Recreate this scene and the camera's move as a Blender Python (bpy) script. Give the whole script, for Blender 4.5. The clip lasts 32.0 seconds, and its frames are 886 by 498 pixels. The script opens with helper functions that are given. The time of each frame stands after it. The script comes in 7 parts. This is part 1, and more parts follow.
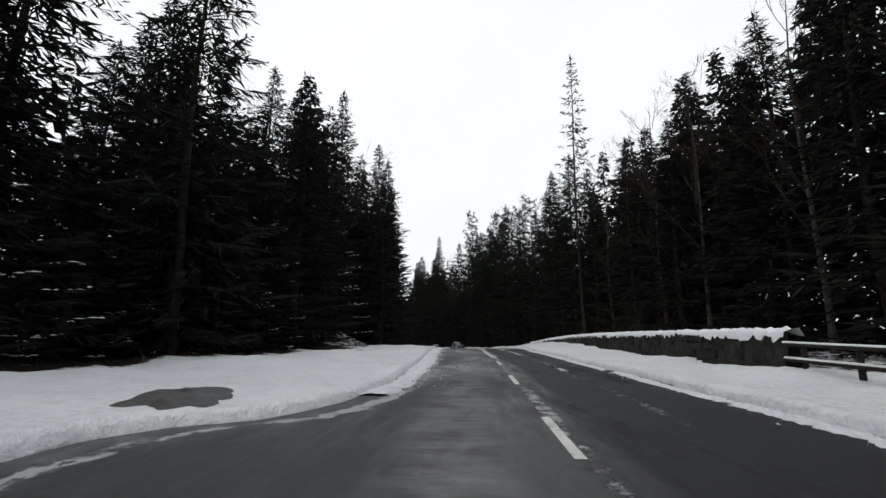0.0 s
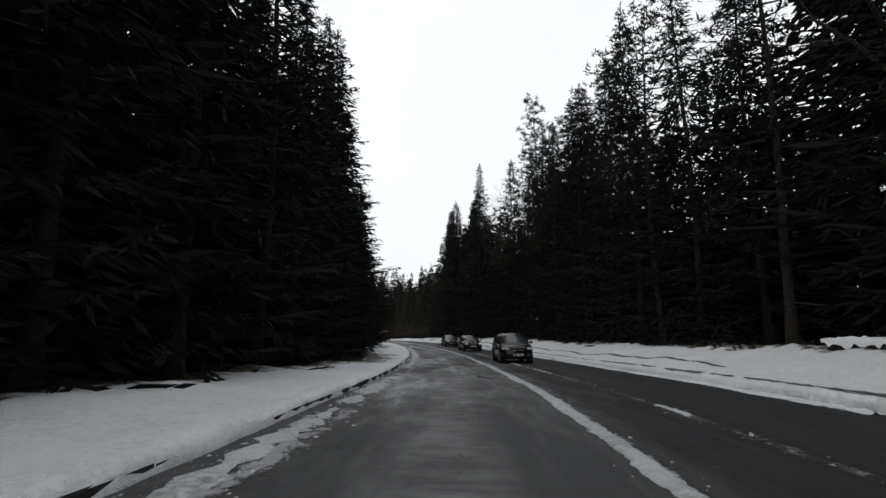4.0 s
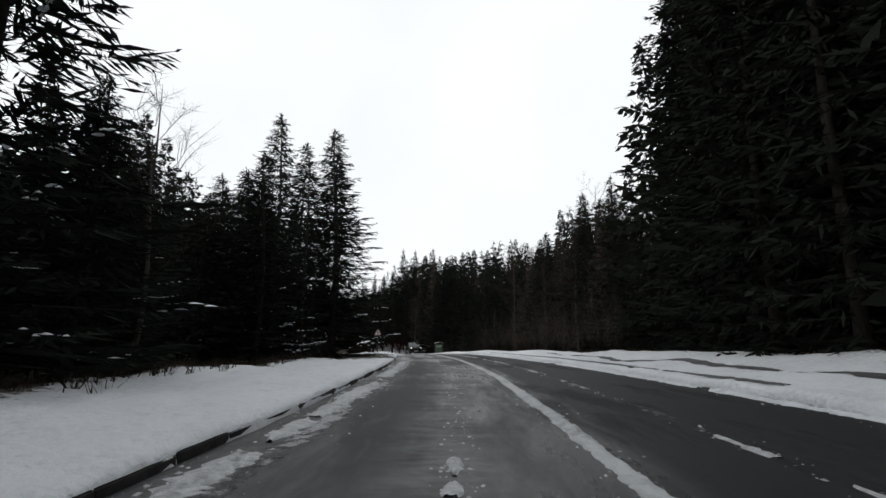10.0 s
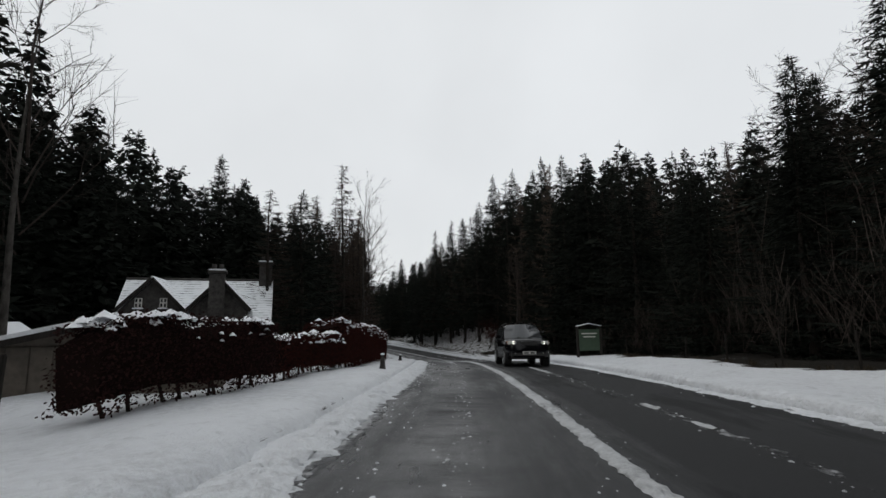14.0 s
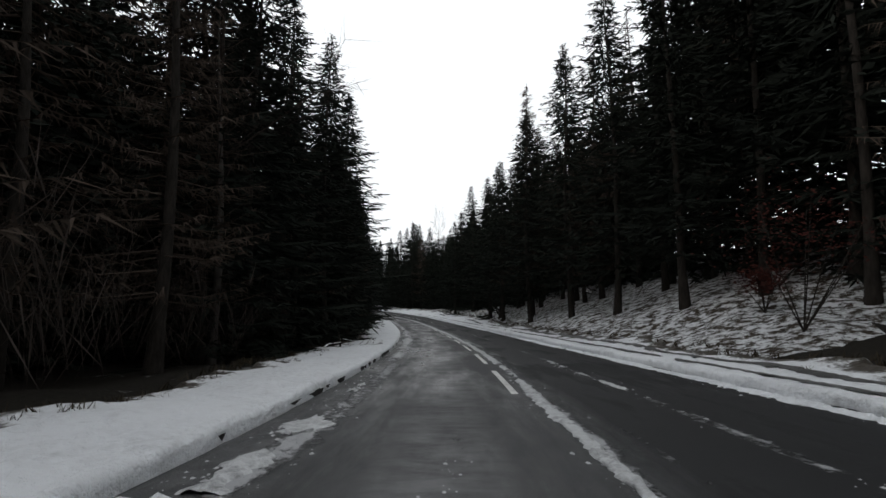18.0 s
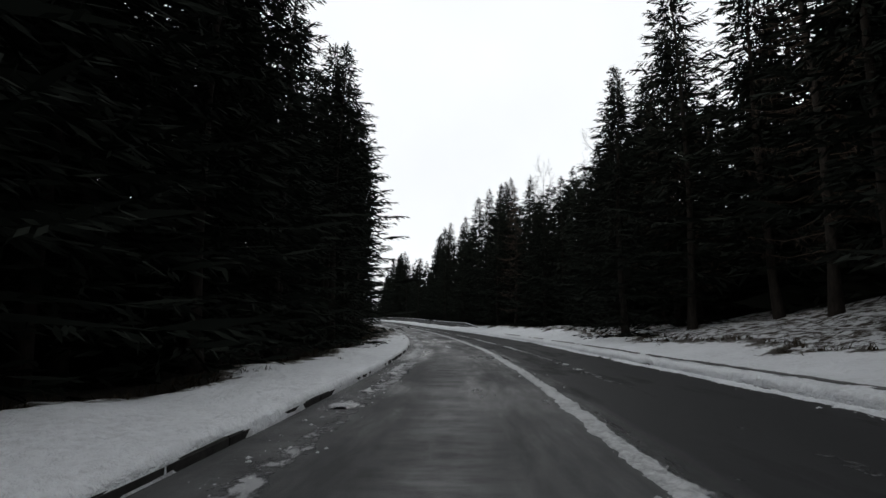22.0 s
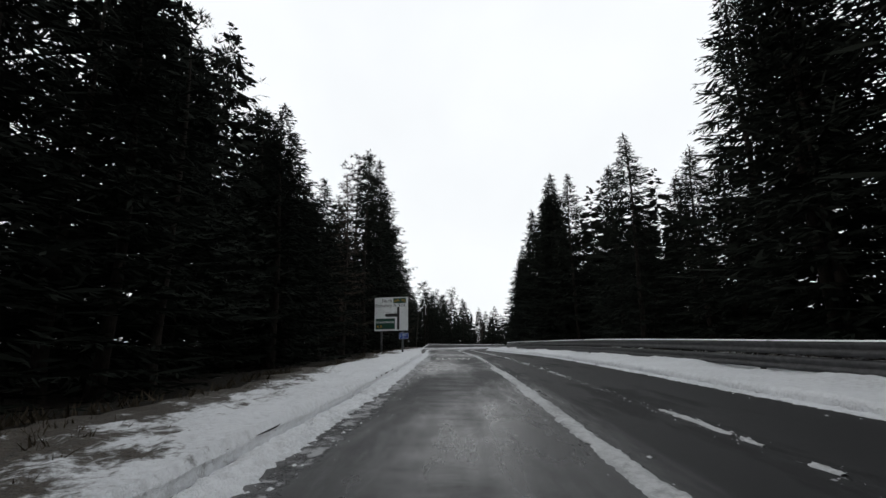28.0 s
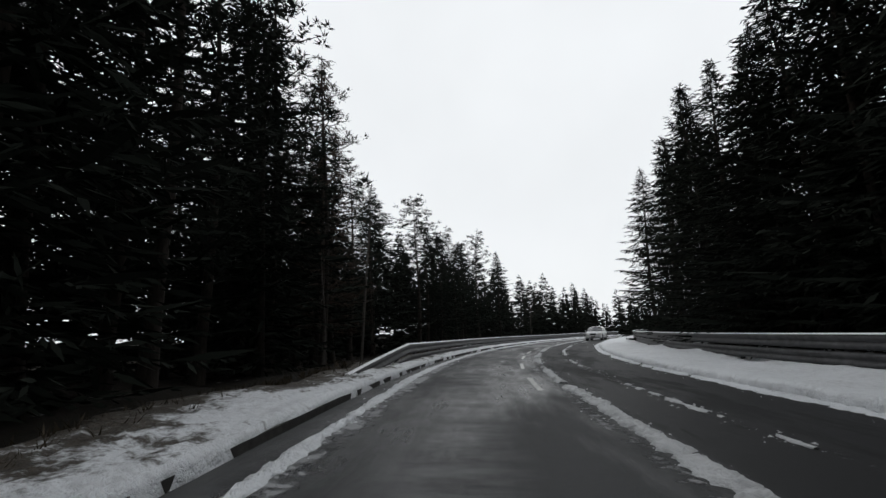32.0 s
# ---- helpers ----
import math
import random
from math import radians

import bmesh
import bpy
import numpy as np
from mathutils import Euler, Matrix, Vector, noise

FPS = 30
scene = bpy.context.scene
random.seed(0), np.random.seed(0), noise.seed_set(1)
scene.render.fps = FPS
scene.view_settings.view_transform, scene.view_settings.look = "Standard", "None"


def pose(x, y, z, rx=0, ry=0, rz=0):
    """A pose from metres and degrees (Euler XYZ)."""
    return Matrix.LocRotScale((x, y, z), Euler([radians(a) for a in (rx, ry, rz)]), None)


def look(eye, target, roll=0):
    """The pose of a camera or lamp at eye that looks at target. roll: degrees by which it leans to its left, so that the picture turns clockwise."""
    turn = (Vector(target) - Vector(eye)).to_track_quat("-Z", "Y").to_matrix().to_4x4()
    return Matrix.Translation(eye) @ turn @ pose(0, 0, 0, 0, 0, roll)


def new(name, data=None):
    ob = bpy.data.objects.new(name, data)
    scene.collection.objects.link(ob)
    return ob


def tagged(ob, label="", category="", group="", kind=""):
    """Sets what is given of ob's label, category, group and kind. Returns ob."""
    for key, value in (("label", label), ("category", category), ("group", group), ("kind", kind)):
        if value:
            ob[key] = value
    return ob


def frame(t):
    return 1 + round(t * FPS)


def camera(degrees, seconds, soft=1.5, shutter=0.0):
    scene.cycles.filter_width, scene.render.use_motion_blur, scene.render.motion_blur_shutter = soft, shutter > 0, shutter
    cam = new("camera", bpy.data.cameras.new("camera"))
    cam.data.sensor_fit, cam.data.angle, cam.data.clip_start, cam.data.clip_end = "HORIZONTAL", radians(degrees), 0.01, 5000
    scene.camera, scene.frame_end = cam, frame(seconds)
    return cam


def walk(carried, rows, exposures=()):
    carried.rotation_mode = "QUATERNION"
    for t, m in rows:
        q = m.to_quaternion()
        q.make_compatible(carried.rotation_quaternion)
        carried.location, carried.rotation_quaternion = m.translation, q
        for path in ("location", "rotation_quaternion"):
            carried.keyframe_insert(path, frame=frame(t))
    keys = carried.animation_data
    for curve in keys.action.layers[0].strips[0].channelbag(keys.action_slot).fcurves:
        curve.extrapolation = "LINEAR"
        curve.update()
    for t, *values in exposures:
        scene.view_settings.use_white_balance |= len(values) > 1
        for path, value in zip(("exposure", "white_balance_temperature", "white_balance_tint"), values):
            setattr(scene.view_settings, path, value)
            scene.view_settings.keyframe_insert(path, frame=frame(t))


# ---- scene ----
cam = camera(86.9, 32.0, soft=1.5)
# seconds, place, yaw, pitch and roll of the camera
ROWS = [
    (0.0, 0.000, 0.000, 1.020, 0.00, 10.60, 0.00),
    (0.5, 0.360, 5.975, 1.048, -0.07, 10.40, -0.20),
    (1.0, 0.696, 11.871, 1.079, 0.02, 10.20, 0.61),
    (1.5, 1.006, 17.688, 1.115, 0.34, 10.20, 0.37),
    (2.0, 1.291, 23.425, 1.156, 0.93, 10.60, 0.32),
    (2.5, 1.552, 29.083, 1.200, 2.44, 10.29, 0.53),
    (3.0, 1.718, 34.815, 1.197, 3.61, 10.01, 0.50),
    (3.5, 1.721, 40.772, 1.092, 5.00, 9.35, 0.31),
    (4.0, 1.560, 46.954, 0.887, 6.53, 8.74, 0.10),
    (4.5, 1.237, 53.363, 0.582, 8.14, 8.60, 0.00),
    (5.0, 0.698, 59.812, 0.247, 9.76, 8.90, -0.19),
    (5.5, -0.061, 66.126, -0.048, 11.38, 9.09, 0.00),
    (6.0, -0.989, 72.318, -0.307, 12.52, 8.88, 0.07),
    (6.5, -2.045, 78.396, -0.534, 13.64, 9.36, 0.08),
    (7.0, -3.205, 84.369, -0.732, 14.79, 10.04, 0.15),
    (7.5, -4.456, 90.242, -0.907, 15.68, 9.33, 0.11),
    (8.0, -5.792, 96.019, -1.061, 16.74, 9.50, 0.01),
    (8.5, -7.218, 101.704, -1.198, 17.70, 9.48, 0.11),
    (9.0, -8.744, 107.299, -1.323, 18.75, 9.76, 0.19),
    (9.5, -10.382, 112.807, -1.439, 20.56, 9.60, 0.17),
    (10.0, -12.150, 118.231, -1.550, 22.04, 9.85, 0.10),
    (10.5, -14.062, 123.573, -1.660, 23.74, 10.09, 0.27),
    (11.0, -16.134, 128.839, -1.774, 25.39, 9.93, 0.35),
    (11.5, -18.378, 134.033, -1.894, 27.01, 9.65, 0.37),
    (12.0, -20.799, 139.163, -2.025, 28.93, 9.77, 0.59),
    (12.5, -23.397, 144.239, -2.171, 30.47, 8.98, 0.44),
    (13.0, -26.162, 149.272, -2.335, 31.89, 8.11, 0.68),
    (13.5, -29.074, 154.277, -2.522, 33.10, 8.02, 0.48),
    (14.0, -32.098, 159.272, -2.735, 33.95, 7.87, 0.57),
    (14.5, -35.189, 164.279, -2.979, 35.01, 7.41, 0.70),
    (15.0, -38.287, 169.214, -3.277, 36.04, 6.80, 0.62),
    (15.5, -41.375, 173.978, -3.650, 37.20, 5.88, 0.30),
    (16.0, -44.454, 178.570, -4.098, 38.52, 5.07, 0.01),
    (16.5, -47.522, 182.991, -4.621, 40.01, 4.80, 0.00),
    (17.0, -50.821, 187.411, -5.158, 41.45, 4.79, 0.23),
    (17.5, -54.502, 191.919, -5.649, 43.19, 5.07, 0.44),
    (18.0, -58.451, 196.418, -6.095, 44.89, 5.75, 0.42),
    (18.5, -62.587, 200.844, -6.499, 46.47, 5.92, 0.22),
    (19.0, -66.853, 205.159, -6.862, 47.93, 6.50, -0.10),
    (19.5, -71.216, 209.348, -7.186, 49.51, 6.56, -0.30),
    (20.0, -75.659, 213.413, -7.472, 51.19, 7.33, -0.44),
    (20.5, -80.180, 217.367, -7.722, 52.30, 7.60, -0.43),
    (21.0, -84.785, 221.228, -7.938, 53.48, 7.36, -0.55),
    (21.5, -89.488, 225.017, -8.121, 54.66, 8.13, -0.73),
    (22.0, -94.301, 228.751, -8.273, 55.88, 8.69, -0.67),
    (22.5, -99.234, 232.437, -8.396, 57.13, 8.95, -1.03),
    (23.0, -104.290, 236.066, -8.491, 58.35, 9.40, -0.91),
    (23.5, -109.440, 239.584, -8.561, 59.75, 9.90, -0.80),
    (24.0, -114.678, 242.976, -8.606, 61.29, 10.43, -0.70),
    (24.5, -119.977, 246.165, -8.628, 62.89, 10.94, -0.58),
    (25.0, -125.309, 249.071, -8.629, 64.44, 11.37, -0.41),
    (25.5, -130.669, 251.681, -8.609, 65.92, 11.72, -0.18),
    (26.0, -136.266, 254.232, -8.565, 67.41, 11.87, 0.19),
    (26.5, -142.099, 256.724, -8.498, 68.90, 11.90, 0.59),
    (27.0, -148.169, 259.157, -8.408, 70.35, 11.92, 0.91),
    (27.5, -154.476, 261.531, -8.294, 71.74, 12.00, 1.03),
    (28.0, -160.734, 263.825, -8.165, 73.24, 12.00, 1.00),
    (28.5, -166.790, 265.976, -8.033, 74.44, 12.30, 1.00),
    (29.0, -172.760, 267.960, -7.901, 75.14, 11.90, 0.97),
    (29.5, -178.672, 269.785, -7.775, 75.74, 11.80, 0.88),
    (30.0, -184.250, 271.420, -7.656, 76.34, 11.90, 1.12),
    (30.5, -190.170, 273.094, -7.551, 76.94, 12.20, 1.48),
    (31.0, -195.648, 274.646, -7.462, 77.34, 11.60, 1.66),
    (31.5, -200.913, 276.150, -7.393, 76.94, 11.20, 1.99),
    (32.0, -206.014, 277.580, -7.350, 75.74, 10.70, 2.14),
]
EXPOSURES = [(0.0, 0.0), (10.5, 0.0), (12.5, -0.3), (14.5, -0.35), (16.0, 0.1), (17.0, 0.3), (18.4, 0.05), (20.0, 0.0), (27.0, 0.0), (29.5, -0.1), (32.0, -0.15)]
walk(cam, [(t, pose(x, y, z, 90 + pitch, roll, yaw)) for t, x, y, z, yaw, pitch, roll in ROWS], EXPOSURES)

# the line that the road follows: x, y, height and cross-fall in degrees
LINE = [
    (-4.82, -79.85, 0.00, 0.00),
    (-2.41, -39.93, 0.00, 0.00),
    (0.00, 0.00, 0.00, 0.03),
    (1.29, 23.43, 0.14, 0.45),
    (1.56, 46.95, -0.13, 0.14),
    (-0.99, 72.32, -1.33, 0.03),
    (-5.79, 96.02, -2.08, 0.10),
    (-12.15, 118.23, -2.57, 0.21),
    (-20.80, 139.16, -3.04, 0.48),
    (-32.10, 159.27, -3.76, 0.60),
    (-44.45, 178.57, -5.12, 0.19),
    (-58.45, 196.42, -7.12, 0.28),
    (-75.66, 213.41, -8.49, -0.37),
    (-94.30, 228.75, -9.29, -0.79),
    (-114.68, 242.98, -9.63, -0.69),
    (-136.27, 254.23, -9.59, 0.21),
    (-160.73, 263.82, -9.19, 0.99),
    (-184.49, 271.48, -8.68, 1.20),
    (-206.01, 277.58, -8.37, 2.04),
]

# ---- world, light ----
world = bpy.data.worlds.new("winter_sky")
scene.world = world
world.use_nodes = True
wn = world.node_tree.nodes
sky = wn.new("ShaderNodeTexSky")
sky.sky_type, sky.sun_disc = "NISHITA", False
sky.sun_elevation, sky.sun_rotation = radians(24), radians(200)
sky.air_density, sky.dust_density, sky.ozone_density = 1.0, 6.0, 1.0
# thin overcast: the sky's colour is mostly washed out to a pale grey
wash = wn.new("ShaderNodeMix")
wash.data_type = "RGBA"
wash.inputs[0].default_value = 0.9
wash.inputs[7].default_value = (8.95, 9.2, 9.4, 1)
clouds = wn.new("ShaderNodeTexNoise")
clouds.inputs["Scale"].default_value, clouds.inputs["Detail"].default_value = 2.2, 4.0
cmap = wn.new("ShaderNodeMapRange")
cmap.inputs[3].default_value, cmap.inputs[4].default_value = 0.86, 1.1
cmul = wn.new("ShaderNodeMix")
cmul.data_type, cmul.blend_type = "RGBA", "MULTIPLY"
cmul.inputs[0].default_value = 1.0
wl = world.node_tree.links
wl.new(sky.outputs[0], wash.inputs[6])
wl.new(clouds.outputs[0], cmap.inputs[0])
wl.new(wash.outputs[2], cmul.inputs[6])
wl.new(cmap.outputs[0], cmul.inputs[7])
wl.new(cmul.outputs[2], wn["Background"].inputs[0])
wn["Background"].inputs[1].default_value = 0.12
sun = new("sun", bpy.data.lights.new("sun", "SUN"))
sun.data.energy, sun.data.angle, sun.data.color = 0.5, radians(25), (1.0, 0.97, 0.93)
sun.matrix_basis = look((0, 0, 60), (30, 80, 20))

# ---- materials ----
def material(name, base, rough=0.8, metal=0.0):
    m = bpy.data.materials.new(name)
    m.use_nodes = True
    b = m.node_tree.nodes["Principled BSDF"]
    b.inputs["Base Color"].default_value = (*base, 1)
    b.inputs["Roughness"].default_value = rough
    b.inputs["Metallic"].default_value = metal
    if rough >= 0.8:
        m.node_tree.nodes["Principled BSDF"].inputs["Specular IOR Level"].default_value = 0.12
    return m


def noise_node(m, scale, detail=4.0, rough=0.6, space="Object", stretch=None):
    n, l = m.node_tree.nodes, m.node_tree.links
    t = n.new("ShaderNodeTexNoise")
    t.inputs["Scale"].default_value, t.inputs["Detail"].default_value, t.inputs["Roughness"].default_value = scale, detail, rough
    c = n.new("ShaderNodeTexCoord")
    if stretch:
        mp = n.new("ShaderNodeMapping")
        mp.inputs["Scale"].default_value = stretch
        l.new(c.outputs[space], mp.inputs[0])
        l.new(mp.outputs[0], t.inputs["Vector"])
    else:
        l.new(c.outputs[space], t.inputs["Vector"])
    return t.outputs[0]


def ramp(m, source, lo, hi, a=0.0, b=1.0):
    r = m.node_tree.nodes.new("ShaderNodeMapRange")
    for i, v in enumerate((lo, hi, a, b), 1):
        r.inputs[i].default_value = v
    m.node_tree.links.new(source, r.inputs[0])
    return r.outputs[0]


def mixed(m, fac, a, b, blend="MIX"):
    x = m.node_tree.nodes.new("ShaderNodeMix")
    x.data_type, x.blend_type = "RGBA", blend
    for k, v in ((0, fac), (6, a), (7, b)):
        if isinstance(v, (int, float)):
            x.inputs[k].default_value = v
        elif isinstance(v, tuple):
            x.inputs[k].default_value = (*v, 1)
        else:
            m.node_tree.links.new(v, x.inputs[k])
    return x.outputs[2]


def calc(m, op, a, b=0.0):
    x = m.node_tree.nodes.new("ShaderNodeMath")
    x.operation = op
    for k, v in ((0, a), (1, b)):
        if isinstance(v, (int, float)):
            x.inputs[k].default_value = v
        else:
            m.node_tree.links.new(v, x.inputs[k])
    return x.outputs[0]


def plug(m, socket, source):
    m.node_tree.links.new(source, m.node_tree.nodes["Principled BSDF"].inputs[socket])


def bump(m, source, distance, strength=1.0):
    b = m.node_tree.nodes.new("ShaderNodeBump")
    b.inputs["Distance"].default_value, b.inputs["Strength"].default_value = distance, strength
    m.node_tree.links.new(source, b.inputs["Height"])
    plug(m, "Normal", b.outputs[0])


def grained(name, a, b, scale, rough=0.8, metal=0.0, relief=0.01, lo=0.35, hi=0.65, space="Object", stretch=None, detail=5.0, each=0.0):
    """Two tones mixed by a noise, with relief from the same noise; each: how far pieces differ in tone."""
    m = material(name, a, rough, metal)
    f = noise_node(m, scale, detail, 0.62, space, stretch)
    col = mixed(m, ramp(m, f, lo, hi), a, b)
    big = noise_node(m, scale * 0.11, 3.0, 0.5, space)
    col = mixed(m, ramp(m, big, 0.3, 0.7, 0.0, 0.35), col, tuple(0.55 * v for v in b))
    if each:
        info = m.node_tree.nodes.new("ShaderNodeObjectInfo")
        grey = ramp(m, info.outputs["Random"], 0, 1, 1 - each, 1 + each)
        col = mixed(m, 1.0, col, grey, "MULTIPLY")
    plug(m, "Base Color", col)
    if relief:
        bump(m, f, relief)
    return m


def snow_material(name, clean, dirty, amount, relief=0.05):
    m = material(name, clean, 0.65)
    coarse = noise_node(m, 0.7, 5.0, 0.6)
    fine = noise_node(m, 9.0, 5.0, 0.7)
    specks = noise_node(m, 34.0, 3.0, 0.6)
    lumps = noise_node(m, 3.1, 6.0, 0.68)
    both = calc(m, "MULTIPLY", ramp(m, coarse, 0.35, 0.7), ramp(m, fine, 0.4, 0.65))
    both = calc(m, "MAXIMUM", both, ramp(m, lumps, 0.56, 0.74, 0.0, 0.9))
    col = mixed(m, calc(m, "MULTIPLY", both, amount), clean, dirty)
    col = mixed(m, ramp(m, specks, 0.73, 0.78, 0.0, 0.5), col, (0.09, 0.08, 0.07))
    plug(m, "Base Color", col)
    bump(m, calc(m, "ADD", calc(m, "ADD", fine, calc(m, "MULTIPLY", lumps, 2.5)), calc(m, "MULTIPLY", coarse, 2.0)), relief)
    return m


M_SNOW = snow_material("old_snow", (0.69, 0.71, 0.735), (0.38, 0.385, 0.395), 0.7, 0.045)
# where the verge meets the wood, litter and dead grass show through; the UV holds metres from the wood over the litter's reach
M_VERGE = snow_material("verge_snow", (0.69, 0.71, 0.735), (0.38, 0.385, 0.395), 0.7, 0.045)
v_uv = M_VERGE.node_tree.nodes.new("ShaderNodeUVMap")
v_uv.uv_map = "UVMap"
v_xy = M_VERGE.node_tree.nodes.new("ShaderNodeSeparateXYZ")
M_VERGE.node_tree.links.new(v_uv.outputs[0], v_xy.inputs[0])
v_patch = calc(M_VERGE, "ADD", calc(M_VERGE, "MULTIPLY", noise_node(M_VERGE, 1.6, 7.0, 0.72), 1.5), calc(M_VERGE, "MULTIPLY", noise_node(M_VERGE, 11.0, 4.0, 0.7), 0.7))
v_mask = ramp(M_VERGE, calc(M_VERGE, "SUBTRACT", v_patch, calc(M_VERGE, "MULTIPLY", v_xy.outputs[0], 0.75)), 0.66, 0.86)
v_old = M_VERGE.node_tree.nodes["Principled BSDF"].inputs["Base Color"].links[0].from_socket
v_litter = mixed(M_VERGE, ramp(M_VERGE, noise_node(M_VERGE, 22.0, 3.0, 0.7), 0.35, 0.65), (0.016, 0.013, 0.010), (0.06, 0.048, 0.034))
plug(M_VERGE, "Base Color", mixed(M_VERGE, v_mask, v_old, v_litter))
M_SLUSH = snow_material("road_slush", (0.47, 0.48, 0.49), (0.12, 0.12, 0.12), 1.0, 0.03)
M_CAP = snow_material("settled_snow", (0.80, 0.82, 0.85), (0.6, 0.6, 0.6), 0.3, 0.03)

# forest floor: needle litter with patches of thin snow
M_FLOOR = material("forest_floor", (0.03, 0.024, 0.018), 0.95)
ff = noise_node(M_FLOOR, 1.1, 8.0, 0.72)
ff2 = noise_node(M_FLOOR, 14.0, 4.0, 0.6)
# litter is darker than on the bank: tree shade put into the colour
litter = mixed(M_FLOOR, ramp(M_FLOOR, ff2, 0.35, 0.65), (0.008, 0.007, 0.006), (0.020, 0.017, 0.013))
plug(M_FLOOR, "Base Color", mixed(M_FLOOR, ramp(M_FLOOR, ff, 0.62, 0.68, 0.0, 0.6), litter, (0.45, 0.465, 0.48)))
bump(M_FLOOR, ff2, 0.06)

# bank under the trees: about half snow, half litter
M_BANK = material("snowy_bank", (0.5, 0.5, 0.5), 0.95)
fb = noise_node(M_BANK, 2.6, 10.0, 0.78)
fb2 = noise_node(M_BANK, 11.0, 4.0, 0.7)
lit2 = mixed(M_BANK, ramp(M_BANK, fb2, 0.35, 0.65), (0.022, 0.018, 0.014), (0.07, 0.056, 0.04))
plug(M_BANK, "Base Color", mixed(M_BANK, ramp(M_BANK, fb, 0.47, 0.54), lit2, (0.62, 0.635, 0.655)))
bump(M_BANK, fb, 0.12)

# asphalt: one UV holds metres along and across, the other metres from the centre line and from the kerb
M_ROAD = material("wet_asphalt", (0.05, 0.05, 0.052), 0.45)


def road_coordinate(uv_name):
    n = M_ROAD.node_tree.nodes.new("ShaderNodeUVMap")
    n.uv_map = uv_name
    x = M_ROAD.node_tree.nodes.new("ShaderNodeSeparateXYZ")
    M_ROAD.node_tree.links.new(n.outputs[0], x.inputs[0])
    return x.outputs


across = road_coordinate("UVMap")[1]
from_centre, from_kerb = road_coordinate("Lanes")[:2]
along = noise_node(M_ROAD, 1.0, 6.0, 0.7, "UV", (0.35, 2.2, 1))
patch = noise_node(M_ROAD, 1.0, 5.0, 0.6, "UV", (0.16, 0.5, 1))
speck = noise_node(M_ROAD, 70.0, 3.0, 0.7, "UV")
bars = noise_node(M_ROAD, 1.0, 7.0, 0.7, "UV", (2.4, 0.8, 1))
crumbs = noise_node(M_ROAD, 3.4, 9.0, 0.78, "UV")
drift = noise_node(M_ROAD, 1.0, 3.0, 0.5, "UV", (0.22, 0.05, 1))


def band(where, centre_at, half):
    d = calc(M_ROAD, "ABSOLUTE", calc(M_ROAD, "SUBTRACT", where, centre_at))
    return ramp(M_ROAD, d, half, half * 0.2)


def lying(where, centre_at, half, much):
    """Broken slush within a band: more of it where the drift noise is high."""
    f = calc(M_ROAD, "ADD", calc(M_ROAD, "MULTIPLY", crumbs, 1.3), calc(M_ROAD, "MULTIPLY", drift, 0.7))
    f = calc(M_ROAD, "ADD", f, calc(M_ROAD, "MULTIPLY", band(where, centre_at, half), 0.45))
    return calc(M_ROAD, "MULTIPLY", ramp(M_ROAD, f, 1.52 - much, 1.62 - much), ramp(M_ROAD, band(where, centre_at, half), 0.0, 0.15))


crown = calc(M_ROAD, "ADD", band(across, -0.2, 0.7), calc(M_ROAD, "MULTIPLY", band(from_kerb, 0.5, 0.5), 0.6))
salt = calc(M_ROAD, "MULTIPLY", calc(M_ROAD, "MINIMUM", crown, 1.0), ramp(M_ROAD, calc(M_ROAD, "ADD", bars, calc(M_ROAD, "MULTIPLY", along, 0.6)), 0.70, 0.94))
base_grey = mixed(M_ROAD, ramp(M_ROAD, patch, 0.35, 0.68), (0.014, 0.0145, 0.0155), (0.033, 0.034, 0.036))
base_grey = mixed(M_ROAD, ramp(M_ROAD, speck, 0.45, 0.8, 0.0, 0.4), base_grey, (0.085, 0.085, 0.085))
far_lane = ramp(M_ROAD, calc(M_ROAD, "ADD", from_centre, calc(M_ROAD, "MULTIPLY", along, 0.4)), 0.25, 0.75)
base_grey = mixed(M_ROAD, calc(M_ROAD, "MULTIPLY", far_lane, 0.8), base_grey, (0.011, 0.0112, 0.012))
col = mixed(M_ROAD, calc(M_ROAD, "MULTIPLY", salt, 0.75), base_grey, (0.17, 0.17, 0.173))
slush = lying(from_centre, 0.08, 0.30, 0.10)
for where, at, half, much in ((from_centre, 1.6, 0.28, 0.02), (from_kerb, 0.64, 0.38, 0.14), (across, -0.05, 0.26, -0.10), (from_centre, 0.55, 0.14, -0.06)):
    slush = calc(M_ROAD, "MAXIMUM", slush, lying(where, at, half, much))
col = mixed(M_ROAD, calc(M_ROAD, "MULTIPLY", slush, 0.85), col, (0.36, 0.365, 0.375))
plug(M_ROAD, "Base Color", col)
wet = ramp(M_ROAD, calc(M_ROAD, "ADD", patch, calc(M_ROAD, "MULTIPLY", along, 0.5)), 0.60, 0.86, 0.27, 0.80)
plug(M_ROAD, "Specular IOR Level", ramp(M_ROAD, far_lane, 0.0, 1.0, 0.42, 0.20))
wet = calc(M_ROAD, "MAXIMUM", wet, calc(M_ROAD, "MULTIPLY", far_lane, 0.62))
plug(M_ROAD, "Roughness", calc(M_ROAD, "MAXIMUM", wet, calc(M_ROAD, "MULTIPLY", slush, 0.8)))
